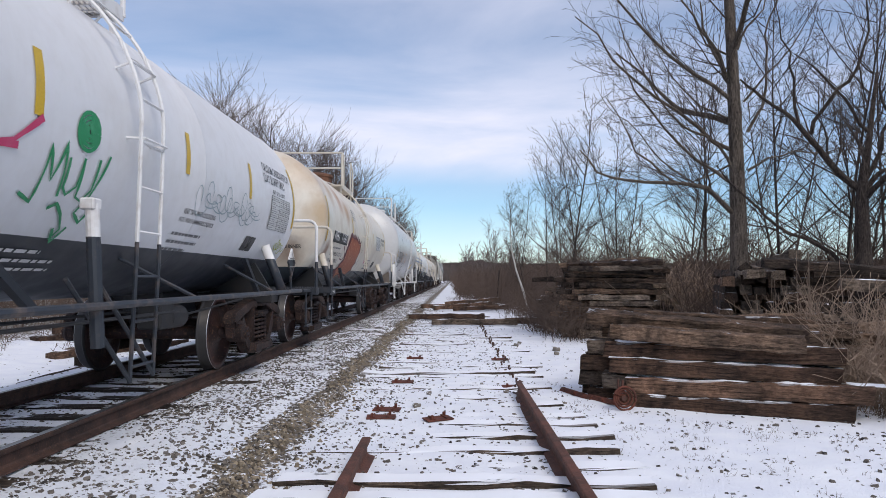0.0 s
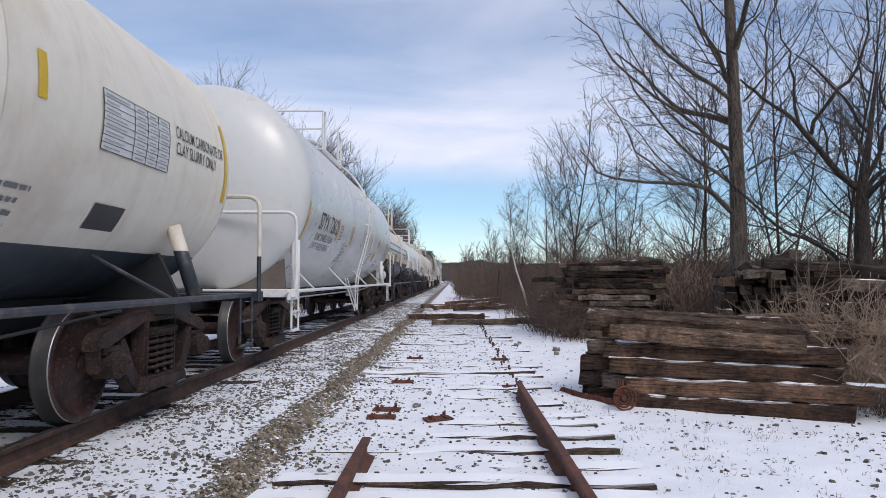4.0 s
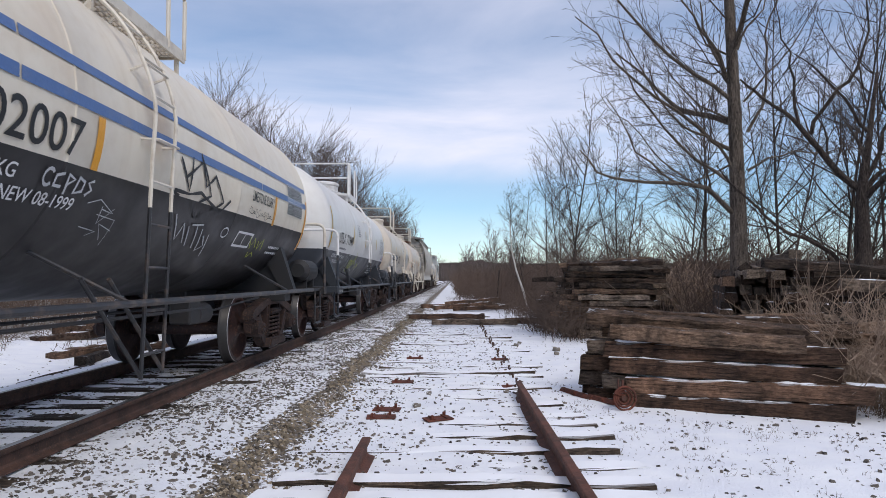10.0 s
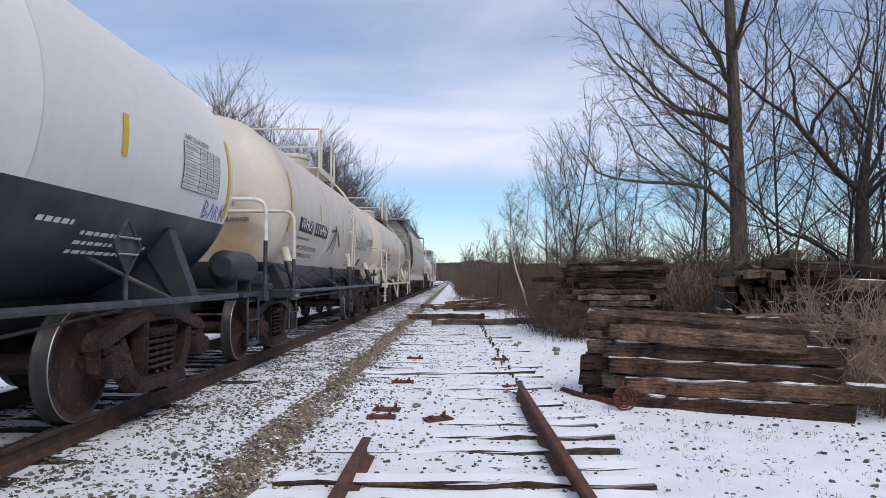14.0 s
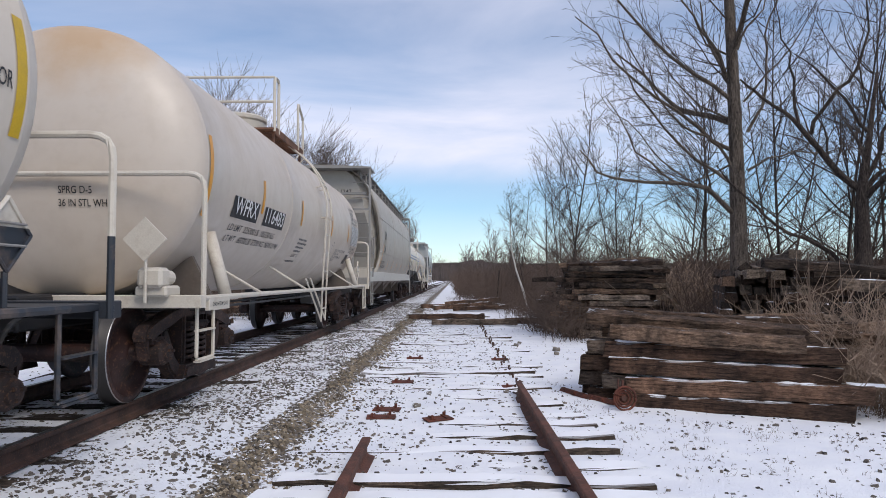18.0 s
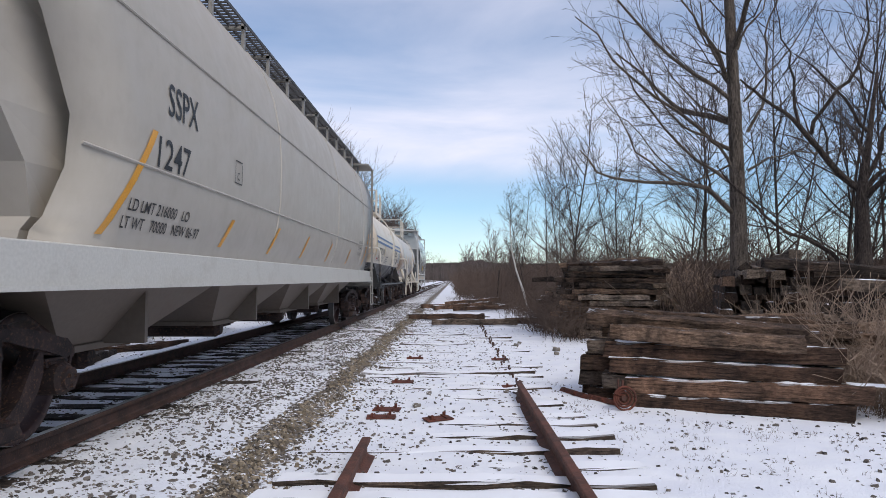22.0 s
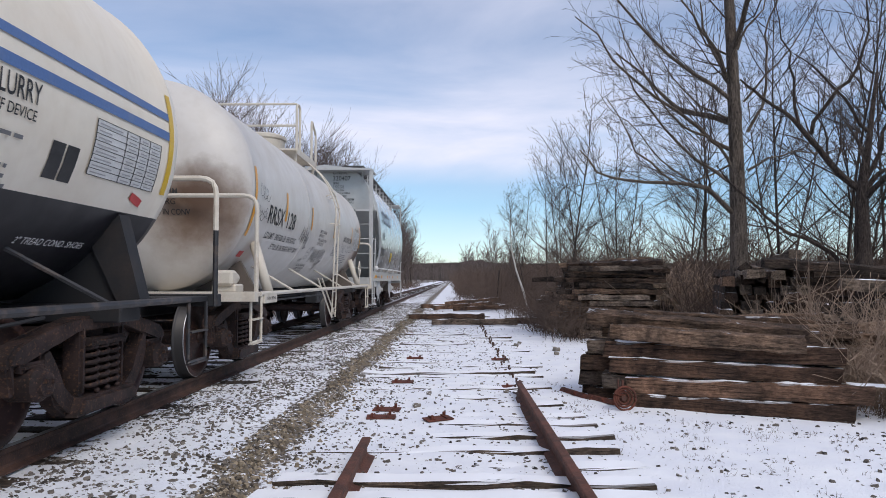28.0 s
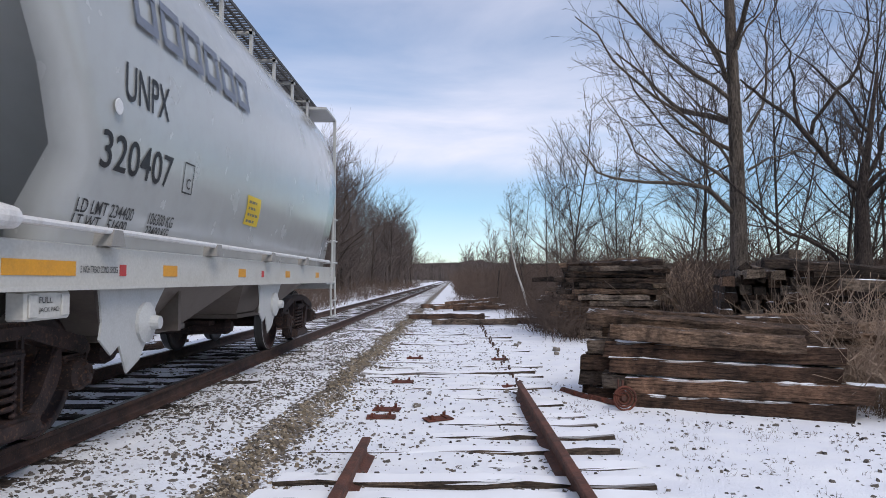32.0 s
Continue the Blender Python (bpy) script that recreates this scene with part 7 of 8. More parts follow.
STONE_BM = bmesh.new()
bmesh.ops.create_icosphere(STONE_BM, subdivisions=2, radius=1.0)
for v in STONE_BM.verts:
    v.co *= 0.8 + 0.45 * noise.noise(v.co * 1.7)
    v.co.z *= 0.7
STONE = mesh_of("stone", STONE_BM, M["stone"])
for x, y, s in ((-0.41, 7.62, 0.055), (-0.30, 8.45, 0.045), (0.66, 8.6, 0.05), (1.30, 14.4, 0.07), (1.42, 14.9, 0.06), (2.02, 13.6, 0.10), (1.92, 12.9, 0.07), (0.38, 9.3, 0.03)):
    ob = new("rock", STONE)
    ob.matrix_basis = pose(x, y, ground_z(x, y) + s * 0.3, 10, 5, 40 * y) @ Matrix.Scale(s, 4)
    tagged(ob, "dark grey angular rock lying on the snow", "rock", "rocks by the siding")


def tie_plate():
    bm = bmesh.new()
    box(bm, -0.18, 0.18, -0.09, 0.09, 0, 0.018, 0.004)
    for s in (-0.085, 0.085):
        box(bm, s - 0.012, s + 0.012, -0.09, 0.09, 0.016, 0.034, 0.003)
    for sx, sy in ((-0.11, -0.05), (0.11, 0.05)):
        box(bm, sx - 0.016, sx + 0.016, sy - 0.016, sy + 0.016, 0.01, 0.07, 0.003)
    return mesh_of("tie_plate", bm, M["rust_red"])


PLATE = tie_plate()
for x, y, rz in ((-0.74, 7.0, 4), (-0.72, 7.4, -6), (-0.70, 9.4, 3), (-0.16, 6.95, 30), (0.78, 9.0, 5), (0.80, 11.9, 0), (-0.69, 12.2, 2)):
    ob = new("tie_plate", PLATE)
    ob.matrix_basis = pose(x, y, ground_z(x, y) + 0.006, 4, 0, rz) @ Matrix.Scale(0.82, 4)
    tagged(ob, "rust-red iron tie plate lying in the snow", "tie plate", "loose tie plates")


def joint_bar(x0, y0, x1, y1):
    L = math.hypot(x1 - x0, y1 - y0)
    bm = bmesh.new()
    prism(bm, [(-0.045, 0), (0.045, 0), (0.035, 0.02), (0.02, 0.040), (-0.02, 0.042), (-0.03, 0.02)], -L / 2, L / 2, "y")
    for k in (-0.35, 0.0, 0.35):
        lathe(bm, [(0.0, 0.015), (0.05, 0.015)], 8, "x", (0.0, k * L, 0.025))
    ob = part("joint_bar", bm, M["rust_red"])
    ob.matrix_basis = pose((x0 + x1) / 2, (y0 + y1) / 2, ground_z((x0 + x1) / 2, (y0 + y1) / 2) + 0.005, 0, 0, math.degrees(math.atan2(y1 - y0, x1 - x0)) - 90)
    return tagged(ob, "rust-red iron joint bar dropped beside the siding", "iron bar")


joint_bar(1.38, 8.75, 1.62, 8.05)
joint_bar(1.60, 8.15, 1.85, 7.65)


def coil_spring():
    """A rusty wound spring on its side against the stack."""
    root = empty("coil_spring", pose(1.84, 7.52, ground_z(1.84, 7.52) + 0.125, 0, 0, 12))
    tagged(root, "rust-red coiled steel spring leaning on stacked ties", "spring")
    for k in range(4):
        bm = bmesh.new()
        r = 0.125 - 0.03 * k
        tube(bm, [(r * math.cos(a), -0.05 + 0.02 * k + 0.008 * math.sin(a), r * math.sin(a)) for a in (math.tau * j / 26 for j in range(27))], 0.013, 6)
        part("coil", bm, M["rust_red"], root, smooth=True)
    bm = bmesh.new()
    lathe(bm, [(-0.03, 0.0), (-0.03, 0.03), (0.10, 0.03), (0.10, 0.0)], 12, "y")
    box(bm, -0.012, 0.012, -0.01, 0.01, 0.10, 0.19)
    box(bm, -0.06, -0.045, -0.01, 0.01, 0.11, 0.20)
    part("pin", bm, M["rail_red"], root)
    return root


coil_spring()

# stacks of old ties ------------------------------------------------------
STACK = [tie_mesh("tie", M["tie_bare"], 2.59, 0.225, 0.18, 80 + k, 0.024) for k in range(7)] + \
        [tie_mesh("tie", M["tie_grey"], 2.55, 0.22, 0.17, 95 + k, 0.028) for k in range(3)] + \
        [tie_mesh("tie", M["tie_dark"], 2.57, 0.20, 0.165, 110 + k, 0.034) for k in range(5)]
FRONT = [tie_mesh("tie", M["tie_front"], 2.59, 0.235, 0.180, 140 + k, 0.013) for k in range(5)]
TOPS = [tie_mesh("tie", M["tie_top"], 2.5, 0.21, 0.165, 150 + k, 0.024) for k in range(6)]
SLABS = [tie_mesh("tie", M["tie_dark"], 2.5, 0.21, 0.125, 160 + k, 0.028) for k in range(4)] + \
        [tie_mesh("tie", M["tie_top"], 2.45, 0.19, 0.115, 170 + k, 0.030) for k in range(4)] + \
        [tie_mesh("tie", M["tie_grey"], 2.3, 0.20, 0.12, 180 + k, 0.030) for k in range(3)]
TIE_WORDS = ["old brown creosoted wooden railway tie with snow on top"] * 7 + ["grey weathered wooden railway tie with open cracks"] * 3 + ["blackened rotten wooden railway tie in a pile"] * 5


def loose_tie(x, y, z, turn, group, tilt=0.0, grey=0.25, roll=0.0, length=1.0, dark=0.0, pool=None):
    """turn: degrees of its long side from +x."""
    u = rt.random()
    k = rt.randint(10, 14) if u < dark else rt.randint(7, 9) if u < dark + grey else rt.randint(0, 6)
    words = TIE_WORDS[k]
    if pool is not None:
        words = "thin splintered dark railway tie in a ragged pile" if pool is SLABS else "bare brown railway tie with rounded split edges" if pool is TOPS else "red-brown railway tie with a line of snow"
    ob = new("railway_tie", STACK[k] if pool is None else rt.choice(pool))
    ob.matrix_basis = pose(x, y, z, 0, 0, turn - 90) @ pose(0, 0, 0, tilt, roll, 0) @ Matrix.Diagonal((1, length, 1, 1))
    return tagged(ob, words, "railway tie", group)


def tie_stack(x, y, turn, rows, layers, group, shift=-0.3, jitter=0.10, wob=2.5, grey=0.25, skip=0.06, high=0.188, dark=0.0, sink=0.05, length=1.0, pool=None):
    """x, y: left front corner. Rows go back at right angles to the long side."""
    u = Vector((math.cos(radians(turn)), math.sin(radians(turn))))
    n = Vector((-u.y, u.x))
    laid = []
    for k in range(layers):
        for j in range(rows):
            if k > 1 and rt.random() < skip * k:
                continue
            s = 1.295 * length + (shift if j else 0.0) + rt.uniform(-jitter, jitter)
            c = Vector((x, y)) + u * s + n * (0.12 + 0.24 * j + (0.10 if rows == 1 else 0.03) * k + rt.uniform(-0.02, 0.04))
            laid.append(loose_tie(c.x, c.y, ground_z(x, y) - sink + high * k, turn + rt.uniform(-wob, wob), group, rt.uniform(-0.8, 0.8), grey, rt.uniform(-3, 3), length * (rt.uniform(0.70, 1.04) if pool is SLABS else rt.uniform(0.96, 1.03)), dark, pool))
    return laid


G1 = "front stack of old ties"
FRONT_ROW = tie_stack(1.80, 7.68, -21, 1, 4, G1, 0.0, 0.16, 2.0, 0.06, 0.0, 0.184, 0.0, 0.05, 0.92, FRONT)
tie_stack(1.80, 7.96, -20, 4, 4, G1, -0.34, 0.16, 3.0, 0.15, 0.03, 0.184, 0.35, 0.05, 0.92)
for x, y, z, turn, tilt, roll, ln in ((2.82, 7.62, 0.68, -21, -2.5, 4, 0.75), (2.95, 7.95, 0.69, -17, -1, 0, 0.9), (2.78, 8.05, 0.80, -20, -4.0, 12, 0.95), (3.5, 8.45, 0.70, -30, 2, 0, 1.0), (3.05, 8.7, 0.74, -12, 2, 25, 0.9),
                                      (3.5, 8.5, 0.80, -21, -2.5, 0, 1.0), (3.1, 8.5, 0.62, -18, 0, 0, 0.9), (4.1, 8.3, 0.66, -20, -2, 0, 0.9), (4.7, 9.3, 0.66, -12, 2, 0, 1.0), (3.5, 9.4, 0.70, -18, 2, 8, 1.0), (5.0, 10.0, 0.60, -12, -2, 5, 1.0),
                                      (4.0, 10.1, 0.72, -24, 3, 0, 1.0), (5.6, 9.5, 0.60, -9, 0, 0, 1.0)):
    loose_tie(x, y, z, turn, G1, tilt, 0.25, roll, ln, 0.25, TOPS)
for k in range(14):
    loose_tie(4.6 + rt.uniform(-0.9, 1.6), 10.0 + rt.uniform(-0.9, 0.9), -0.05 + 0.17 * (k % 3), -14 + rt.uniform(-10, 10), G1, rt.uniform(-2, 2), 0.2, 0, 1.0, 0.5)

def snow_strip(tie, seed):
    """A thin broken strip of snow on a tie's front shoulder."""
    rnd = random.Random(seed)
    verts, faces = [], []
    y = -1.2
    while y < 1.15:
        ln = rnd.uniform(0.25, 0.95)
        n = max(3, int(ln / 0.10))
        o = len(verts)
        for i in range(n + 1):
            f = i / n
            w = 0.125 * (0.25 + math.sin(math.pi * f) ** 0.5) * rnd.uniform(0.75, 1.15)
            for a, b in ((-0.116, 0.160), (-0.108, 0.190), (-0.104 + w * 0.6, 0.204), (-0.10 + w, 0.176)):
                verts.append((a, y + ln * f, b + rnd.uniform(-0.003, 0.003)))
        for i in range(n):
            for k in range(3):
                faces.append((o + 4 * i + k, o + 4 * i + k + 1, o + 4 * i + k + 5, o + 4 * i + k + 4))
        y += ln + rnd.uniform(0.04, 0.25)
    tagged(raw("snow_strip", verts, faces, M["snow"], tie, True), "thin strip of white snow")


for k, tie in enumerate(FRONT_ROW):
    snow_strip(tie, 300 + k)

G2 = "back stack of old ties"
tie_stack(2.72, 16.3, -10, 5, 12, G2, -0.10, 0.42, 7, 0.10, 0.02, 0.138, 0.85, 0.05, 0.94, SLABS)
for k in range(8):
    loose_tie(3.85 + rt.uniform(-0.3, 0.2), 16.3 + rt.uniform(-0.3, 0.8), 1.52 + 0.035 * k, -10 + rt.uniform(-9, 9), G2, rt.uniform(-5, 5), 0.3, rt.uniform(-25, 25), 0.9, 0.5, SLABS)
G3 = "far stack of old ties"
tie_stack(2.45, 21.6, -72, 5, 11, G3, 0.0, 0.35, 7, 0.1, 0.02, 0.142, 0.85, 0.05, 1.0, SLABS)
tie_stack(2.55, 19.6, -10, 3, 11, G3, 0.0, 0.4, 7, 0.1, 0.02, 0.140, 0.85, 0.05, 1.0, SLABS)
G4 = "jumbled stack of old ties"
tie_stack(5.55, 15.3, -108, 6, 11, G4, 0.0, 0.34, 6, 0.40, 0.03, 0.145, 0.35)
for k in range(9):                    # slipped ends on top and in front
    loose_tie(6.1 + rt.uniform(-0.4, 0.5), 14.1 + rt.uniform(-0.4, 0.3), 1.25 + 0.055 * k, -106 + rt.uniform(-14, 14), G4, rt.uniform(-4, 4), 0.3, rt.uniform(-40, 40), 1.0, 0.5)
for k in range(34):
    loose_tie(7.95 + rt.uniform(-0.6, 1.6), 12.3 + rt.uniform(-0.7, 1.4), 0.05 + 0.042 * k + rt.uniform(0, 0.1), -13 + rt.uniform(-34, 26), G4, rt.uniform(-8, 8), 0.12, rt.uniform(-20, 20), 1.0, 0.8, SLABS if k % 2 else None)
loose_tie(6.65, 11.7, 1.52, -15, G4, -5, 0.0, 10, 1.0, 1.0)
loose_tie(7.4, 10.7, 1.16, -14, G4, -5, 1.0, 8)

G5 = "ties dropped across the siding"
for x, y, z, turn, tilt in ((0.62, 20.7, 0.04, -1.5, 0), (-0.25, 23.6, 0.04, 3, 0), (2.9, 21.3, 0.03, 6, 0), (1.2, 29.5, 0.08, -24, 3), (0.4, 30.2, 0.15, 12, 4), (1.5, 31.0, 0.2, -35, -4), (-0.2, 31, 0.1, 20, 0), (0.9, 31.6, 0.3, -10, 5)):
    loose_tie(x, y, z, turn, G5, tilt, 0.2)

G6 = "ties heaped beyond the train"
for k in range(26):
    x, y = -8.7 + rt.uniform(-1.0, 0.8), 20.5 + rt.uniform(-4.0, 9)
    loose_tie(x, y, ground_z(x, y) + 0.03 + 0.17 * (k % 3), rt.choice((80, 95, 10)) + rt.uniform(-12, 12), G6, rt.uniform(-4, 4), 0.3)
for k in range(5):
    x, y = -7.4 + rt.uniform(-0.8, 0.9), 12.5 + rt.uniform(-3.5, 9)
    loose_tie(x, y, ground_z(x, y) - 0.02 + 0.16 * (k % 2), rt.choice((78, 96, 60)) + rt.uniform(-14, 14), G6, rt.uniform(-4, 4), 0.15, 0, 1.0, 0.6)
bm = bmesh.new()
tube(bm, [(x_, y_, ground_z(x_, y_) + 0.02) for x_, y_ in ((-6.60, 10.3), (-6.7, 11.2), (-6.8, 12.1), (-6.9, 13.0))], 0.035, 9, 0.05)
tagged(part("log", bm, M["bark_dark"]), "dark fallen log in the snow beyond the train", "log")

# trees and brush ---------------------------------------------------------
def strands(lines_, sides=4):
    """Tapered bars along polylines [(points, r0, r1), ...] as plain vertices and faces."""
    verts, faces = [], []
    for pts, r0, r1, n in lines_:
        m = len(pts)
        o = len(verts)
        for i, p in enumerate(pts):
            d = (pts[min(i + 1, m - 1)] - pts[max(i - 1, 0)])
            d = d.normalized() if d.length > 1e-6 else Vector((0, 0, 1))
            a = d.cross(Vector((0.31, 0.77, 0.55))).normalized()
            b = d.cross(a)
            r = r0 + (r1 - r0) * i / (m - 1)
            for k in range(n):
                q = math.tau * k / n
                verts.append(p + (a * math.cos(q) + b * math.sin(q)) * r)
        for i in range(m - 1):
            for k in range(n):
                faces.append((o + i * n + k, o + i * n + (k + 1) % n, o + (i + 1) * n + (k + 1) % n, o + (i + 1) * n + k))
        if r1 > 0.02:
            faces.append(tuple(o + (m - 1) * n + k for k in range(n)))
    return verts, faces


def wander(rnd, p, d, length, steps, bendy, up):
    pts = [p.copy()]
    d = d.normalized()
    for i in range(steps):
        d = (d + Vector((rnd.gauss(0, bendy), rnd.gauss(0, bendy), rnd.gauss(0, bendy) + up))).normalized()
        p = p + d * (length / steps)
        pts.append(p.copy())
    return pts


TWIG_GAP = (0.15, 0.17, 0.21)        # between side shoots on twigs, branches and limbs


def twigs_on(rnd, pts, r, level, out, spread=0.9, dense=1.0, ratio=0.5, up=0.05, least=0.0035):
    """Side shoots all along a limb, curving up as they reach out, and branching again while level lasts."""
    total = sum((b - a).length for a, b in zip(pts, pts[1:]))
    count = max(2, min(26, int(total / TWIG_GAP[level] * dense)))
    for k in range(count):
        f = 0.10 + 0.89 * (k + rnd.random()) / count
        i = min(int(f * (len(pts) - 1)), len(pts) - 2)
        p = pts[i].lerp(pts[i + 1], f * (len(pts) - 1) - i)
        d = (pts[i + 1] - pts[i]).normalized()
        side = d.cross(Vector((rnd.gauss(0, 1), rnd.gauss(0, 1), rnd.gauss(0, 0.6)))).normalized()
        way = d + side * spread * rnd.uniform(0.55, 1.25)
        ln = min(2.6, total * ratio) * rnd.uniform(0.45, 1.15) * (1.15 - 0.6 * f)
        if ln < 0.07:
            continue
        rr = max(least, r * (1 - 0.72 * f) * 0.30)
        steps = 6 if level > 1 else 4 if level else 3
        line = wander(rnd, p, way, ln, steps, 0.13 if level else 0.16, up)
        out.append((line, rr, max(least * 0.55, rr * 0.3), 4 if rr > 0.014 else 3))
        if level > 0:
            twigs_on(rnd, line, rr, level - 1, out, spread, dense, ratio * 0.94, up, least)


def tree(name, at, label, seed, height, r, limbs=None, trunk=None, level=2, dense=1.0, n_limbs=9, material="bark", twig="twig", up=0.05, low=0.25, least=0.004, spread=0.8, reach=1.0):
    """A bare tree: trunk with limbs, and a crown of branching twigs."""
    rnd = random.Random(seed)
    pts = [Vector(p) for p in trunk] if trunk else wander(rnd, Vector((0, 0, -0.1)), Vector((rnd.uniform(-0.06, 0.06), rnd.uniform(-0.06, 0.06), 1)), height, 9, 0.035, 0.05)
    wood_, fine = [(pts, r, r * 0.12, 10)], []
    main = []
    if limbs:
        for line, lr in limbs:
            line = [Vector(p) for p in line]
            bent = []
            for a, b in zip(line, line[1:]):
                bent += [a, a.lerp(b, 0.5) + Vector((rnd.gauss(0, 0.03), rnd.gauss(0, 0.05), rnd.gauss(0, 0.03)))]
            bent.append(line[-1])
            main.append((bent, lr * 0.54))
    for k in range(n_limbs):
        f = low + (0.97 - low) * (k + rnd.random() * 0.8) / n_limbs
        i = min(int(f * (len(pts) - 1)), len(pts) - 2)
        p = pts[i].lerp(pts[i + 1], f * (len(pts) - 1) - i)
        q = rnd.uniform(0, math.tau)
        way = Vector((math.cos(q) * spread, math.sin(q) * spread, rnd.uniform(0.45, 1.0)))
        ln = height * rnd.uniform(0.26, 0.42) * (1.15 - 0.6 * f) * reach
        main.append((wander(rnd, p, way, ln, 8, 0.11, up), r * (1 - 0.8 * f) * 0.45 + 0.006))
    for line, lr in main:
        wood_.append((line, lr, max(least, lr * 0.25), 7))
        twigs_on(rnd, line, lr, level, fine, 0.80, dense, 0.46, up, least)
    twigs_on(rnd, pts[len(pts) // 2:], r * 0.3, level, fine, 0.85, dense, 0.30, up, least)
    root = tagged(empty(name, pose(*at)), label, "tree")
    v, f = strands(wood_)
    raw("trunk", v, f, M[material], root, True)
    v, f = strands(fine)
    raw("crown", v, f, M[twig], root)
    return root


# the tall grey tree behind the ties, with its long low limb
BIG = tree("tree", (5.82, 14.0, 0.15), "tall bare grey-barked tree with a long low limb", 3, 13.5, 0.205,
           limbs=[([(-0.07, 0.00, 5.21), (-0.35, -0.10, 5.83), (-0.77, -0.20, 6.33), (-1.20, -0.30, 6.94), (-1.51, -0.30, 7.70)], 0.075),
                  ([(-0.10, 0.00, 3.49), (-0.40, -0.10, 3.97), (-0.70, -0.20, 4.16), (-1.20, -0.30, 4.34), (-1.76, -0.40, 4.97), (-2.19, -0.30, 5.83), (-2.43, -0.20, 6.54)], 0.065),
                  ([(-0.12, 0.00, 2.62), (-0.52, -0.10, 2.98), (-0.97, -0.20, 3.16), (-1.63, -0.30, 3.20), (-2.38, -0.40, 3.24), (-2.96, -0.40, 3.40), (-3.30, -0.40, 3.85)], 0.105),
                  ([(-1.30, -0.25, 3.18), (-1.85, -0.30, 3.62), (-2.30, -0.30, 4.20), (-2.75, -0.30, 4.95)], 0.050),
                  ([(-0.10, 0.00, 3.90), (-0.80, -0.10, 4.35), (-1.70, -0.20, 4.95), (-2.60, -0.30, 5.70), (-3.35, -0.30, 6.60)], 0.085),
                  ([(-0.10, 0.00, 4.95), (-0.85, 0.10, 5.55), (-1.75, 0.10, 6.35), (-2.55, 0.10, 7.30), (-3.05, 0.10, 8.30)], 0.085),
                  ([(-0.10, 0.00, 3.20), (-0.75, 0.25, 3.75), (-1.35, 0.40, 4.45), (-1.95, 0.50, 5.30), (-2.30, 0.50, 6.10)], 0.070),
                  ([(0.22, 0.00, 4.29), (0.58, 0.10, 4.84), (0.68, 0.10, 5.77), (0.71, 0.20, 6.39), (0.95, 0.20, 7.00), (1.10, 0.20, 7.70)], 0.065),
                  ([(0.05, 0.00, 6.01), (0.28, 0.10, 6.50), (0.64, 0.10, 6.88), (0.93, 0.20, 7.58)], 0.055),
                  ([(-0.06, 0.00, 5.84), (-0.52, 0.20, 6.19), (-0.72, 0.30, 6.77), (-0.81, 0.40, 7.58)], 0.045),
                  ([(-0.10, 0.00, 3.64), (-0.83, 0.30, 3.30), (-1.45, 0.40, 3.79), (-1.82, 0.50, 4.34), (-2.38, 0.60, 4.84), (-2.67, 0.60, 5.26)], 0.040),
                  ([(-0.06, 0.00, 4.51), (-0.64, 0.30, 4.91), (-1.22, 0.40, 5.61), (-1.56, 0.50, 6.42)], 0.045),
                  ([(0.20, 0.00, 3.49), (0.58, -0.10, 3.73), (1.08, -0.20, 3.86), (1.64, -0.30, 3.79), (2.15, -0.30, 4.04)], 0.050),
                  ([(0.15, 0.00, 4.91), (0.47, -0.30, 5.38), (0.99, -0.40, 5.96), (1.45, -0.50, 6.77)], 0.045)],
           trunk=[(0, 0, -0.1), (0.0, 0, 1.2), (0.0, 0, 2.6), (-0.02, 0, 4.0), (-0.06, 0, 5.6), (-0.10, 0.05, 7.5), (-0.12, 0.1, 9.5), (0.0, 0, 12.0), (0.1, 0, 13.5)],
           level=2, dense=0.86, n_limbs=8, low=0.36, least=0.0040, up=0.035)
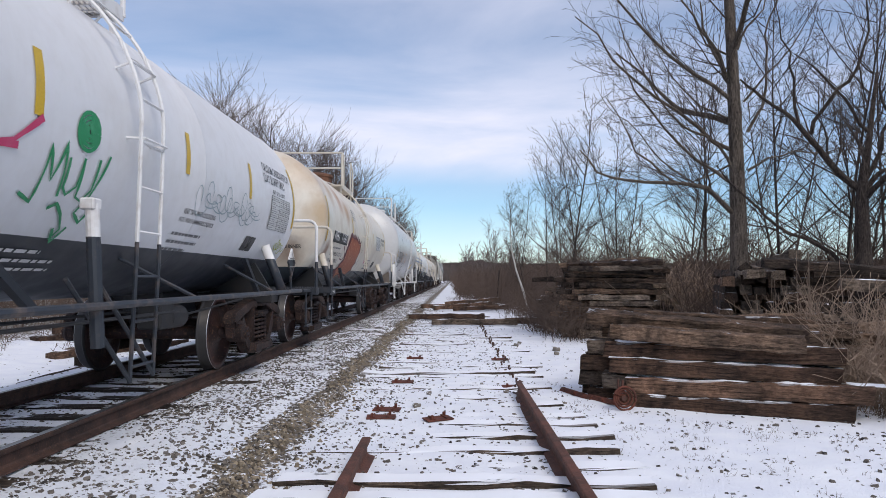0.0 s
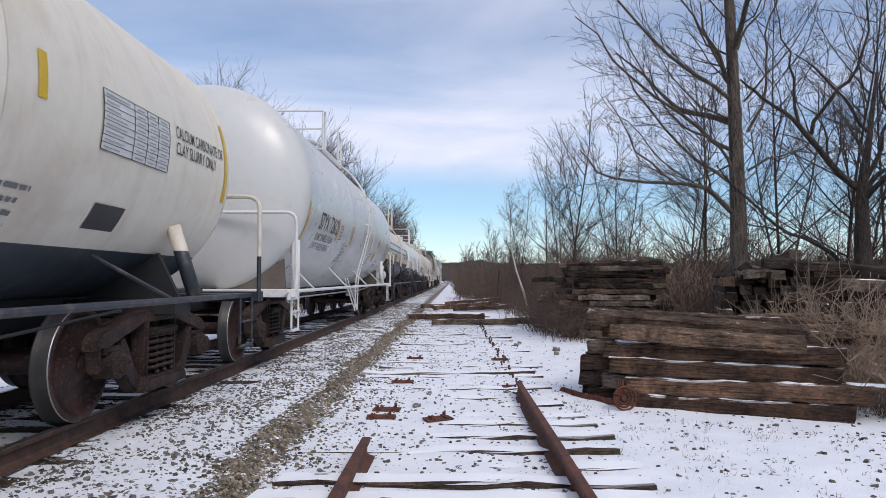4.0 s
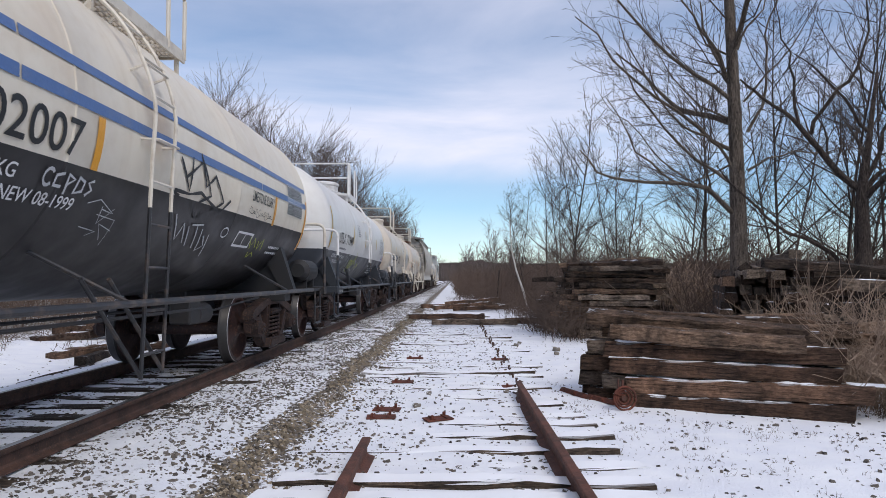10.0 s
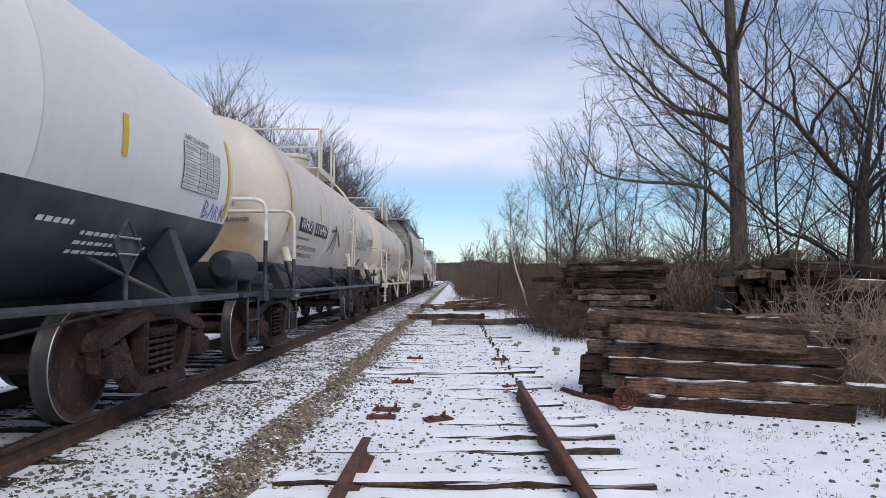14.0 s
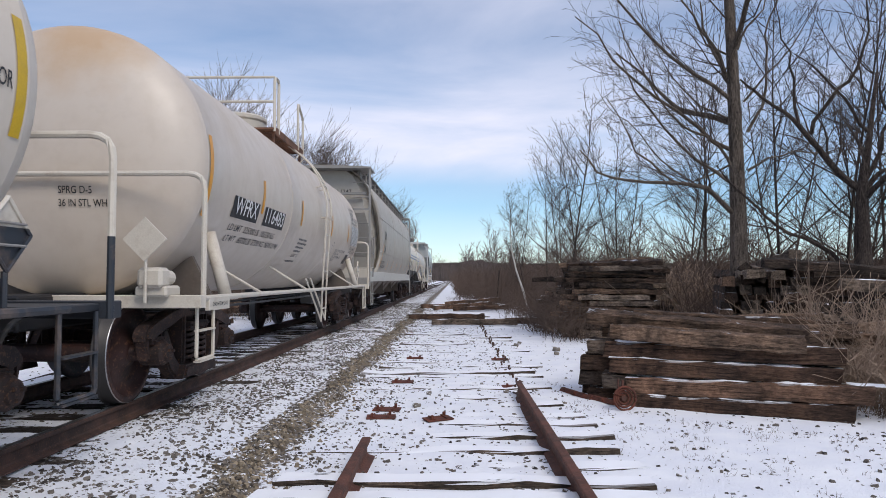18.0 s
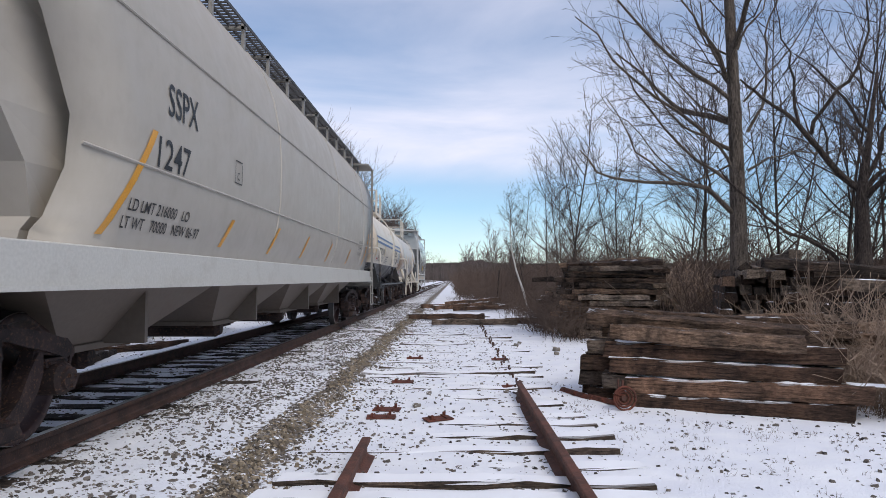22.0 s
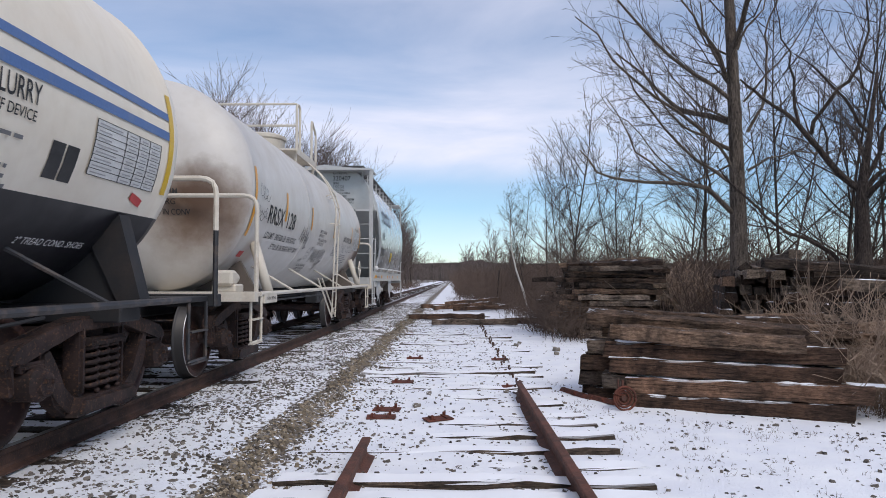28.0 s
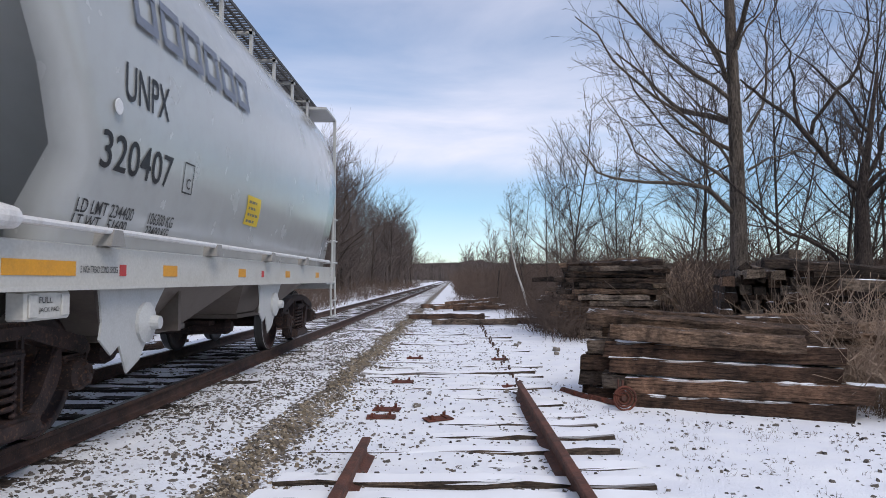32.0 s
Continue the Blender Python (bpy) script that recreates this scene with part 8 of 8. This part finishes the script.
DARK = tree("tree", (7.25, 12.2, 0.15), "dark forked bare tree with a leaning limb", 8, 8.5, 0.20,
            limbs=[([(-0.00, 0.00, 2.83), (-0.49, 0.10, 3.36), (-0.81, 0.20, 3.85), (-1.07, 0.20, 4.17), (-1.35, 0.30, 4.43), (-1.67, 0.40, 4.76), (-1.93, 0.40, 4.97)], 0.120),
                  ([(-0.75, 0.20, 3.90), (-0.54, 0.10, 4.38), (-0.16, 0.00, 4.81), (0.11, 0.00, 5.40), (0.21, 0.00, 5.94), (0.25, 0.00, 6.67)], 0.075),
                  ([(-0.97, 0.20, 4.11), (-0.99, 0.30, 4.65), (-1.07, 0.30, 5.19), (-1.16, 0.40, 5.73), (-1.27, 0.40, 6.47)], 0.060),
                  ([(0.06, 0.00, 2.83), (0.32, 0.00, 3.15), (0.60, 0.00, 3.36), (1.01, 0.00, 3.94)], 0.100),
                  ([(0.06, 0.00, 2.98), (0.32, -0.10, 3.57), (0.43, -0.20, 4.11), (0.25, -0.20, 4.65), (0.40, -0.20, 5.35)], 0.080),
                  ([(0.03, 0.10, 1.31), (-0.27, 0.50, 1.75), (-0.75, 0.50, 2.02), (-1.24, 0.60, 2.28), (-1.56, 0.60, 2.60), (-1.99, 0.70, 3.04), (-2.23, 0.80, 3.43)], 0.085),
                  ([(-0.49, 0.10, 3.36), (-0.41, 0.30, 3.84), (-0.51, 0.40, 4.24), (-0.43, 0.50, 4.95)], 0.050)],
            trunk=[(0, 0, -0.1), (0.03, 0, 1.0), (0.0, 0, 2.0), (0.02, 0.0, 2.9), (0.2, 0.1, 3.6), (0.4, 0.1, 5.0)],
            level=2, dense=0.72, n_limbs=3, material="bark_dark", twig="twig", low=0.5, least=0.0036, up=0.03)

SLIM = [tree("tree", at, "slender bare young tree in the thicket", 20 + k, h, r, level=1, dense=0.72, n_limbs=n, low=lo, up=0.05, least=0.0056, spread=0.75, material="bark_dark", reach=0.95)
        for k, (at, h, r, n, lo) in enumerate((((4.75, 28.0, 0.1), 9.0, 0.050, 20, 0.12), ((9.3, 19.5, 0.1), 10.0, 0.052, 17, 0.2), ((11.5, 24.0, 0.1), 9.5, 0.052, 19, 0.16)))]
for x, y, k, turn, s in ((5.2, 28.6, 0, 120, 0.9), (4.2, 30.5, 1, 40, 0.75), (3.6, 33, 2, 200, 0.62), (6.6, 27.5, 0, 250, 0.85), (7.6, 30, 2, 80, 0.8), (9.2, 27, 0, 20, 0.95), (10.4, 21.5, 2, 150, 0.9),
                        (8.2, 22.5, 1, 210, 0.85), (12.6, 20.0, 1, 300, 1.05), (13.8, 23.0, 0, 70, 1.0), (15.4, 26.0, 2, 10, 1.1), (11.0, 30.0, 1, 100, 1.0), (9.6, 17.0, 0, 310, 1.05), (13.2, 17.2, 2, 230, 1.0),
                        (6.9, 20.5, 2, 330, 0.75), (5.7, 36, 1, 15, 0.8), (8.8, 38, 0, 170, 1.0), (4.4, 44, 2, 95, 0.8), (14.0, 33, 1, 45, 1.1), (18, 30, 0, 140, 1.2), (4.9, 58, 1, 60, 0.9), (4.6, 75, 0, 190, 0.9),
                        (7.5, 50, 2, 280, 1.0), (10, 14.5, 2, 20, 0.8), (11.8, 15.4, 1, 260, 0.9)):
    copy_thing(SLIM[k], pose(x, y, ground_z(x, y) - 0.05, 0, 0, turn) @ Matrix.Scale(1, 4)).scale = (s, s, s)

TALL = [tree("tree", at, "tall bare tree in the wood beyond the line", 40 + k, h, 0.16, level=2, dense=0.48, n_limbs=16, low=0.22, up=0.04, least=0.011, spread=0.85, twig="far_wood", material="bark_dark")
        for k, (at, h) in enumerate((((-12.0, 43.0, 0.3), 11.2), ((-10.6, 62.0, 0.3), 12.8)))]
for k in range(22):
    y = 38 + 6.2 * k
    x = -9.8 - rt.uniform(0, 3.2) - max(0.0, 52 - y) * 0.10
    if 80 < y < 98:
        x -= 6.0
    copy_thing(TALL[k % 2], pose(x, y, 0.2, 0, 0, rt.uniform(0, 360))).scale = (rt.uniform(0.82, 1.12),) * 3


def woods(name, label, seed, many, thick=1.0, boughs=22, sprays=3, material="far_wood"):
    """Bare trees too dense to count: many gives (x, y, height) for each."""
    rnd = random.Random(seed)
    bars_ = []
    for x, y, h in many:
        trunk = wander(rnd, Vector((x, y, -0.2)), Vector((rnd.uniform(-0.1, 0.1), rnd.uniform(-0.1, 0.1), 1)), h, 4, 0.05, 0.02)
        bars_.append((trunk, 0.008 * h * (0.4 + 0.6 * thick), 0.02 * thick, 4))
        for j in range(boughs):
            f = rnd.uniform(0.15, 1)
            i = min(3, int(f * 4))
            q = trunk[i].lerp(trunk[i + 1], f * 4 - i)
            a = rnd.uniform(0, math.tau)
            line = wander(rnd, q, Vector((math.cos(a), math.sin(a), rnd.uniform(0.5, 1.4))), h * rnd.uniform(0.15, 0.36), 2, 0.15, 0.08)
            bars_.append((line, 0.035 * thick, 0.015 * thick, 3))
            for _ in range(sprays):
                i = rnd.randint(1, 2)
                bars_.append((wander(rnd, line[i - 1].lerp(line[i], rnd.random()), (line[i] - line[i - 1]).normalized() + Vector((rnd.gauss(0, 0.45), rnd.gauss(0, 0.45), rnd.gauss(0.3, 0.3))), h * rnd.uniform(0.06, 0.13), 1, 0.1, 0.1), 0.02 * thick, 0.010 * thick, 3))
    v, f = strands(bars_)
    return tagged(raw(name, v, f, M[material]), label, "woods", kind="stuff")


rw = random.Random(77)
far = []
for k in range(300):
    y = 100 + 330 * rw.random()
    x = -rw.uniform(8.5, 30) if rw.random() < 0.5 else rw.uniform(2.5, 30)
    if y > 330:
        x = rw.uniform(-40, 40)
    far.append((x, y, rw.uniform(7, 12) * (1.0 if x < 0 else 0.72)))
woods("far_woods", "dense bare grey-brown woods far down the line", 78, far, 1.3)
woods("left_woods", "thick grey-brown saplings beyond the train", 79, [(-9.8 - 12 * rw.random(), 26 + 110 * rw.random() ** 1.2, rw.uniform(3.0, 7)) for k in range(190)])
crowns = []
while len(crowns) < 120:
    x, y = -9.6 - 8 * rw.random(), 40 + 150 * rw.random() ** 1.3
    if not (82 < y < 98 and x > -15):
        crowns.append((x, y, rw.uniform(9.5, 13) * (1.0 if y < 95 else 1.12)))
woods("tall_woods", "tall bare grey-brown trees massed beyond the line", 83, crowns, 0.45, 64, 6)
woods("right_woods", "thick brown saplings behind the stacked ties", 80, [(5.5 + 17 * rw.random(), 24 + 60 * rw.random(), rw.uniform(2.2, 4.6)) for k in range(130)], 0.38, 22, 3, "brush")

# wooded rise that closes the view
rm = Mat("distant_wood", 1.0, 0, 0.0)
rm.color(rm.mix(rm.ramp(rm.noise(0.35, 6, 0.7, (1, 1, 0.35)), 0.35, 0.65), (0.060, 0.050, 0.048), (0.105, 0.088, 0.080)))
verts, faces = [], []
N = 2400
for i in range(N + 1):
    a = radians(-150 + 300 * i / N)
    d = 470 if abs(a) < 0.5 else 470 - 250 * min(1, (abs(a) - 0.5) / 0.6)
    h = 12.0 + 2.0 * math.exp(-((a - 0.028) / 0.022) ** 2) + 1.4 * noise.noise((i * 0.012, 2, 0)) + 0.9 * noise.noise((i * 0.13, 5, 0)) + 1.0 * noise.noise((i * 0.83, 7, 0))
    x, y = d * math.sin(a), d * math.cos(a)
    verts += [(x, y, -2), (x, y, h)]
    if i:
        faces.append((2 * i - 2, 2 * i, 2 * i + 1, 2 * i - 1))
tagged(raw("backdrop", verts, faces, rm.m), "distant bare brown wooded rise on the horizon", "backdrop", kind="structure")


def thicket(name, label, spots, rnd, material, least=0.003):
    """Tangled dry stems: each spot (x, y, height, spread, how many)."""
    bars = []
    for x, y, h, spread, n in spots:
        for k in range(n):
            p = Vector((x + rnd.gauss(0, spread * 0.4), y + rnd.gauss(0, spread * 0.4), 0))
            p.z = ground_z(p.x, p.y) - 0.03
            d = Vector((rnd.gauss(0, 0.35), rnd.gauss(0, 0.35), 1))
            line = wander(rnd, p, d, h * rnd.uniform(0.5, 1.15), 3, 0.18, 0.0)
            r = max(least, 0.0035 * h)
            bars.append((line, r * 1.2, r * 0.6, 3))
            for _ in range(3):
                i = rnd.randint(1, 2)
                bars.append((wander(rnd, line[i], Vector((rnd.gauss(0, 0.8), rnd.gauss(0, 0.8), 0.6)), h * rnd.uniform(0.2, 0.45), 1, 0.2, 0.0), r * 0.8, r * 0.5, 3))
    v, f = strands(bars)
    return tagged(raw(name, v, f, M[material]), label, "brush", kind="stuff")


rb = random.Random(31)
belt = []
for k in range(480):
    y = 19 + 75 * rb.random() ** 1.6
    x = 3.0 + 0.06 * y * rb.random() + 14 * rb.random() ** 1.5
    if x < 6.2 and y < 24:
        continue
    belt.append((x, y, rb.uniform(1.7, 3.3), 1.0, 11))
for k in range(110):
    x, y = rb.uniform(5.5, 13), rb.uniform(13.8, 19)
    belt.append((x, y, rb.uniform(1.4, 2.4), 0.8, 11))
thicket("brush", "brown tangle of dry leafless brush behind the ties", belt, rb, "brush", 0.0095)
near = [(4.72 + rb.uniform(-0.35, 1.0), 6.85 + rb.uniform(-0.45, 1.4), rb.uniform(0.5, 1.4), 0.36, 11) for k in range(56)]
near += [(5.0 + rb.uniform(-0.9, 1.4), 8.6 + rb.uniform(-0.8, 1.8), rb.uniform(0.9, 1.7), 0.6, 8) for k in range(40)]
thicket("brambles", "thin arching reddish dead bramble stems over the ties", near, rb, "bramble", 0.0026)
gap = [(5.5 + rb.uniform(-0.6, 0.7), 17.6 + rb.uniform(-0.8, 1.6), rb.uniform(1.5, 2.2), 0.4, 14) for k in range(26)]
thicket("brush", "reddish brown brush between two stacks of ties", gap, rb, "bramble", 0.006)
side = [(2.5 + rb.uniform(-0.3, 0.7), 16.5 + rb.uniform(-1.0, 4), rb.uniform(0.9, 1.5), 0.4, 10) for k in range(34)]
side += [(2.3 + rb.uniform(-0.2, 1.2), 24 + rb.uniform(-2, 22), rb.uniform(0.9, 1.7), 0.6, 9) for k in range(60)]
side += [(rb.uniform(1.5, 4.2), 30 + 24 * rb.random(), rb.uniform(1.0, 2.4), 0.6, 10) for k in range(120)]
side += [(rb.uniform(0.5, 4.4), 46 + 60 * rb.random(), rb.uniform(1.0, 2.9), 0.7, 11) for k in range(260)]
side += [(rb.uniform(0.8, 6.0), 100 + 180 * rb.random(), rb.uniform(1.6, 4.5), 1.0, 10) for k in range(240)]
side += [(rb.uniform(0.0, 1.8), 36 + rb.uniform(-2, 14), rb.uniform(0.15, 0.5), 0.5, 6) for k in range(40)]
thicket("scrub", "dry scrub along the edge of the old siding", side, rb, "brush", 0.005)
left = [(-7.4 - rb.random() * 3.2, 7 + 22 * rb.random(), rb.uniform(0.15, 0.5), 0.5, 6) for k in range(34)]
left += [(-6.9 - rb.random() * 2.5, 26 + 120 * rb.random() ** 1.4, rb.uniform(0.6, 1.5), 0.8, 9) for k in range(260)]
left += [(-9.6 - rb.random() * 6, 12 + 140 * rb.random() ** 1.5, rb.uniform(0.9, 2.2), 1.0, 9) for k in range(460)]
thicket("brush", "brown brush on the snowy bank beyond the line", left, rb, "brush", 0.007)

# tufts of dead grass
tuft = []
for k in range(700):
    x, y = rb.uniform(1.2, 6.5), rb.uniform(4.4, 9.5)
    if 1.6 < x < 4.3 and y > 7.2 - (x - 2) * 0.55:
        continue
    tuft.append((x, y, rb.uniform(0.03, 0.10), 0.12, 4))
for k in range(60):
    tuft.append((rb.uniform(-1.7, -1.2), rb.uniform(4, 22), rb.uniform(0.03, 0.08), 0.1, 6))
for k in range(160):
    tuft.append((rb.uniform(4.3, 6.0), rb.uniform(5.6, 7.4), rb.uniform(0.08, 0.30), 0.15, 9))
thicket("dead_grass", "sparse tufts of dead grass poking through snow", tuft, rb, "brush", 0.0014)

bm = bmesh.new()
tube(bm, [(2.05, 33.0, -0.1), (2.2, 33.0, 1.85)], 0.035, 6)
tagged(part("fence_post", bm, M["bark_dark"]), "leaning dark rusty post in the scrub", "post")
bt = tagged(empty("birch_sapling", pose(3.1, 28.0, 0)), "leaning white-barked birch sapling", "tree")
v, f = strands([([Vector((0, 0, -0.1)), Vector((-0.25, 0, 0.9)), Vector((-0.55, 0, 1.8)), Vector((-0.72, 0, 2.6)), Vector((-0.8, 0, 3.8))], 0.055, 0.012, 7)])
raw("trunk", v, f, M["birch"], bt, True)
fine = []
twigs_on(random.Random(4), [Vector((-0.55, 0, 1.8)), Vector((-0.72, 0, 2.6)), Vector((-0.8, 0, 3.8))], 0.03, 1, fine, 0.8, 1.0, 0.45, 0.05, 0.004)
v, f = strands(fine)
raw("crown", v, f, M["twig"], bt)


def motions():
    """The train rolls towards the camera at an even pace; its wheels turn with it."""
    roll = math.degrees(SPEED / AXLE_R)
    for ob, kind, at in movers:
        if kind == "car":
            walk(ob, [(t, pose(TRACK_X, SPEED * (at - t), RAIL_Z)) for t in (0, 8, 16, 24, 32)])
        else:
            step = 0.16
            walk(ob, [(i * step, pose(0, at, AXLE_R, roll * i * step)) for i in range(201)])


motions()
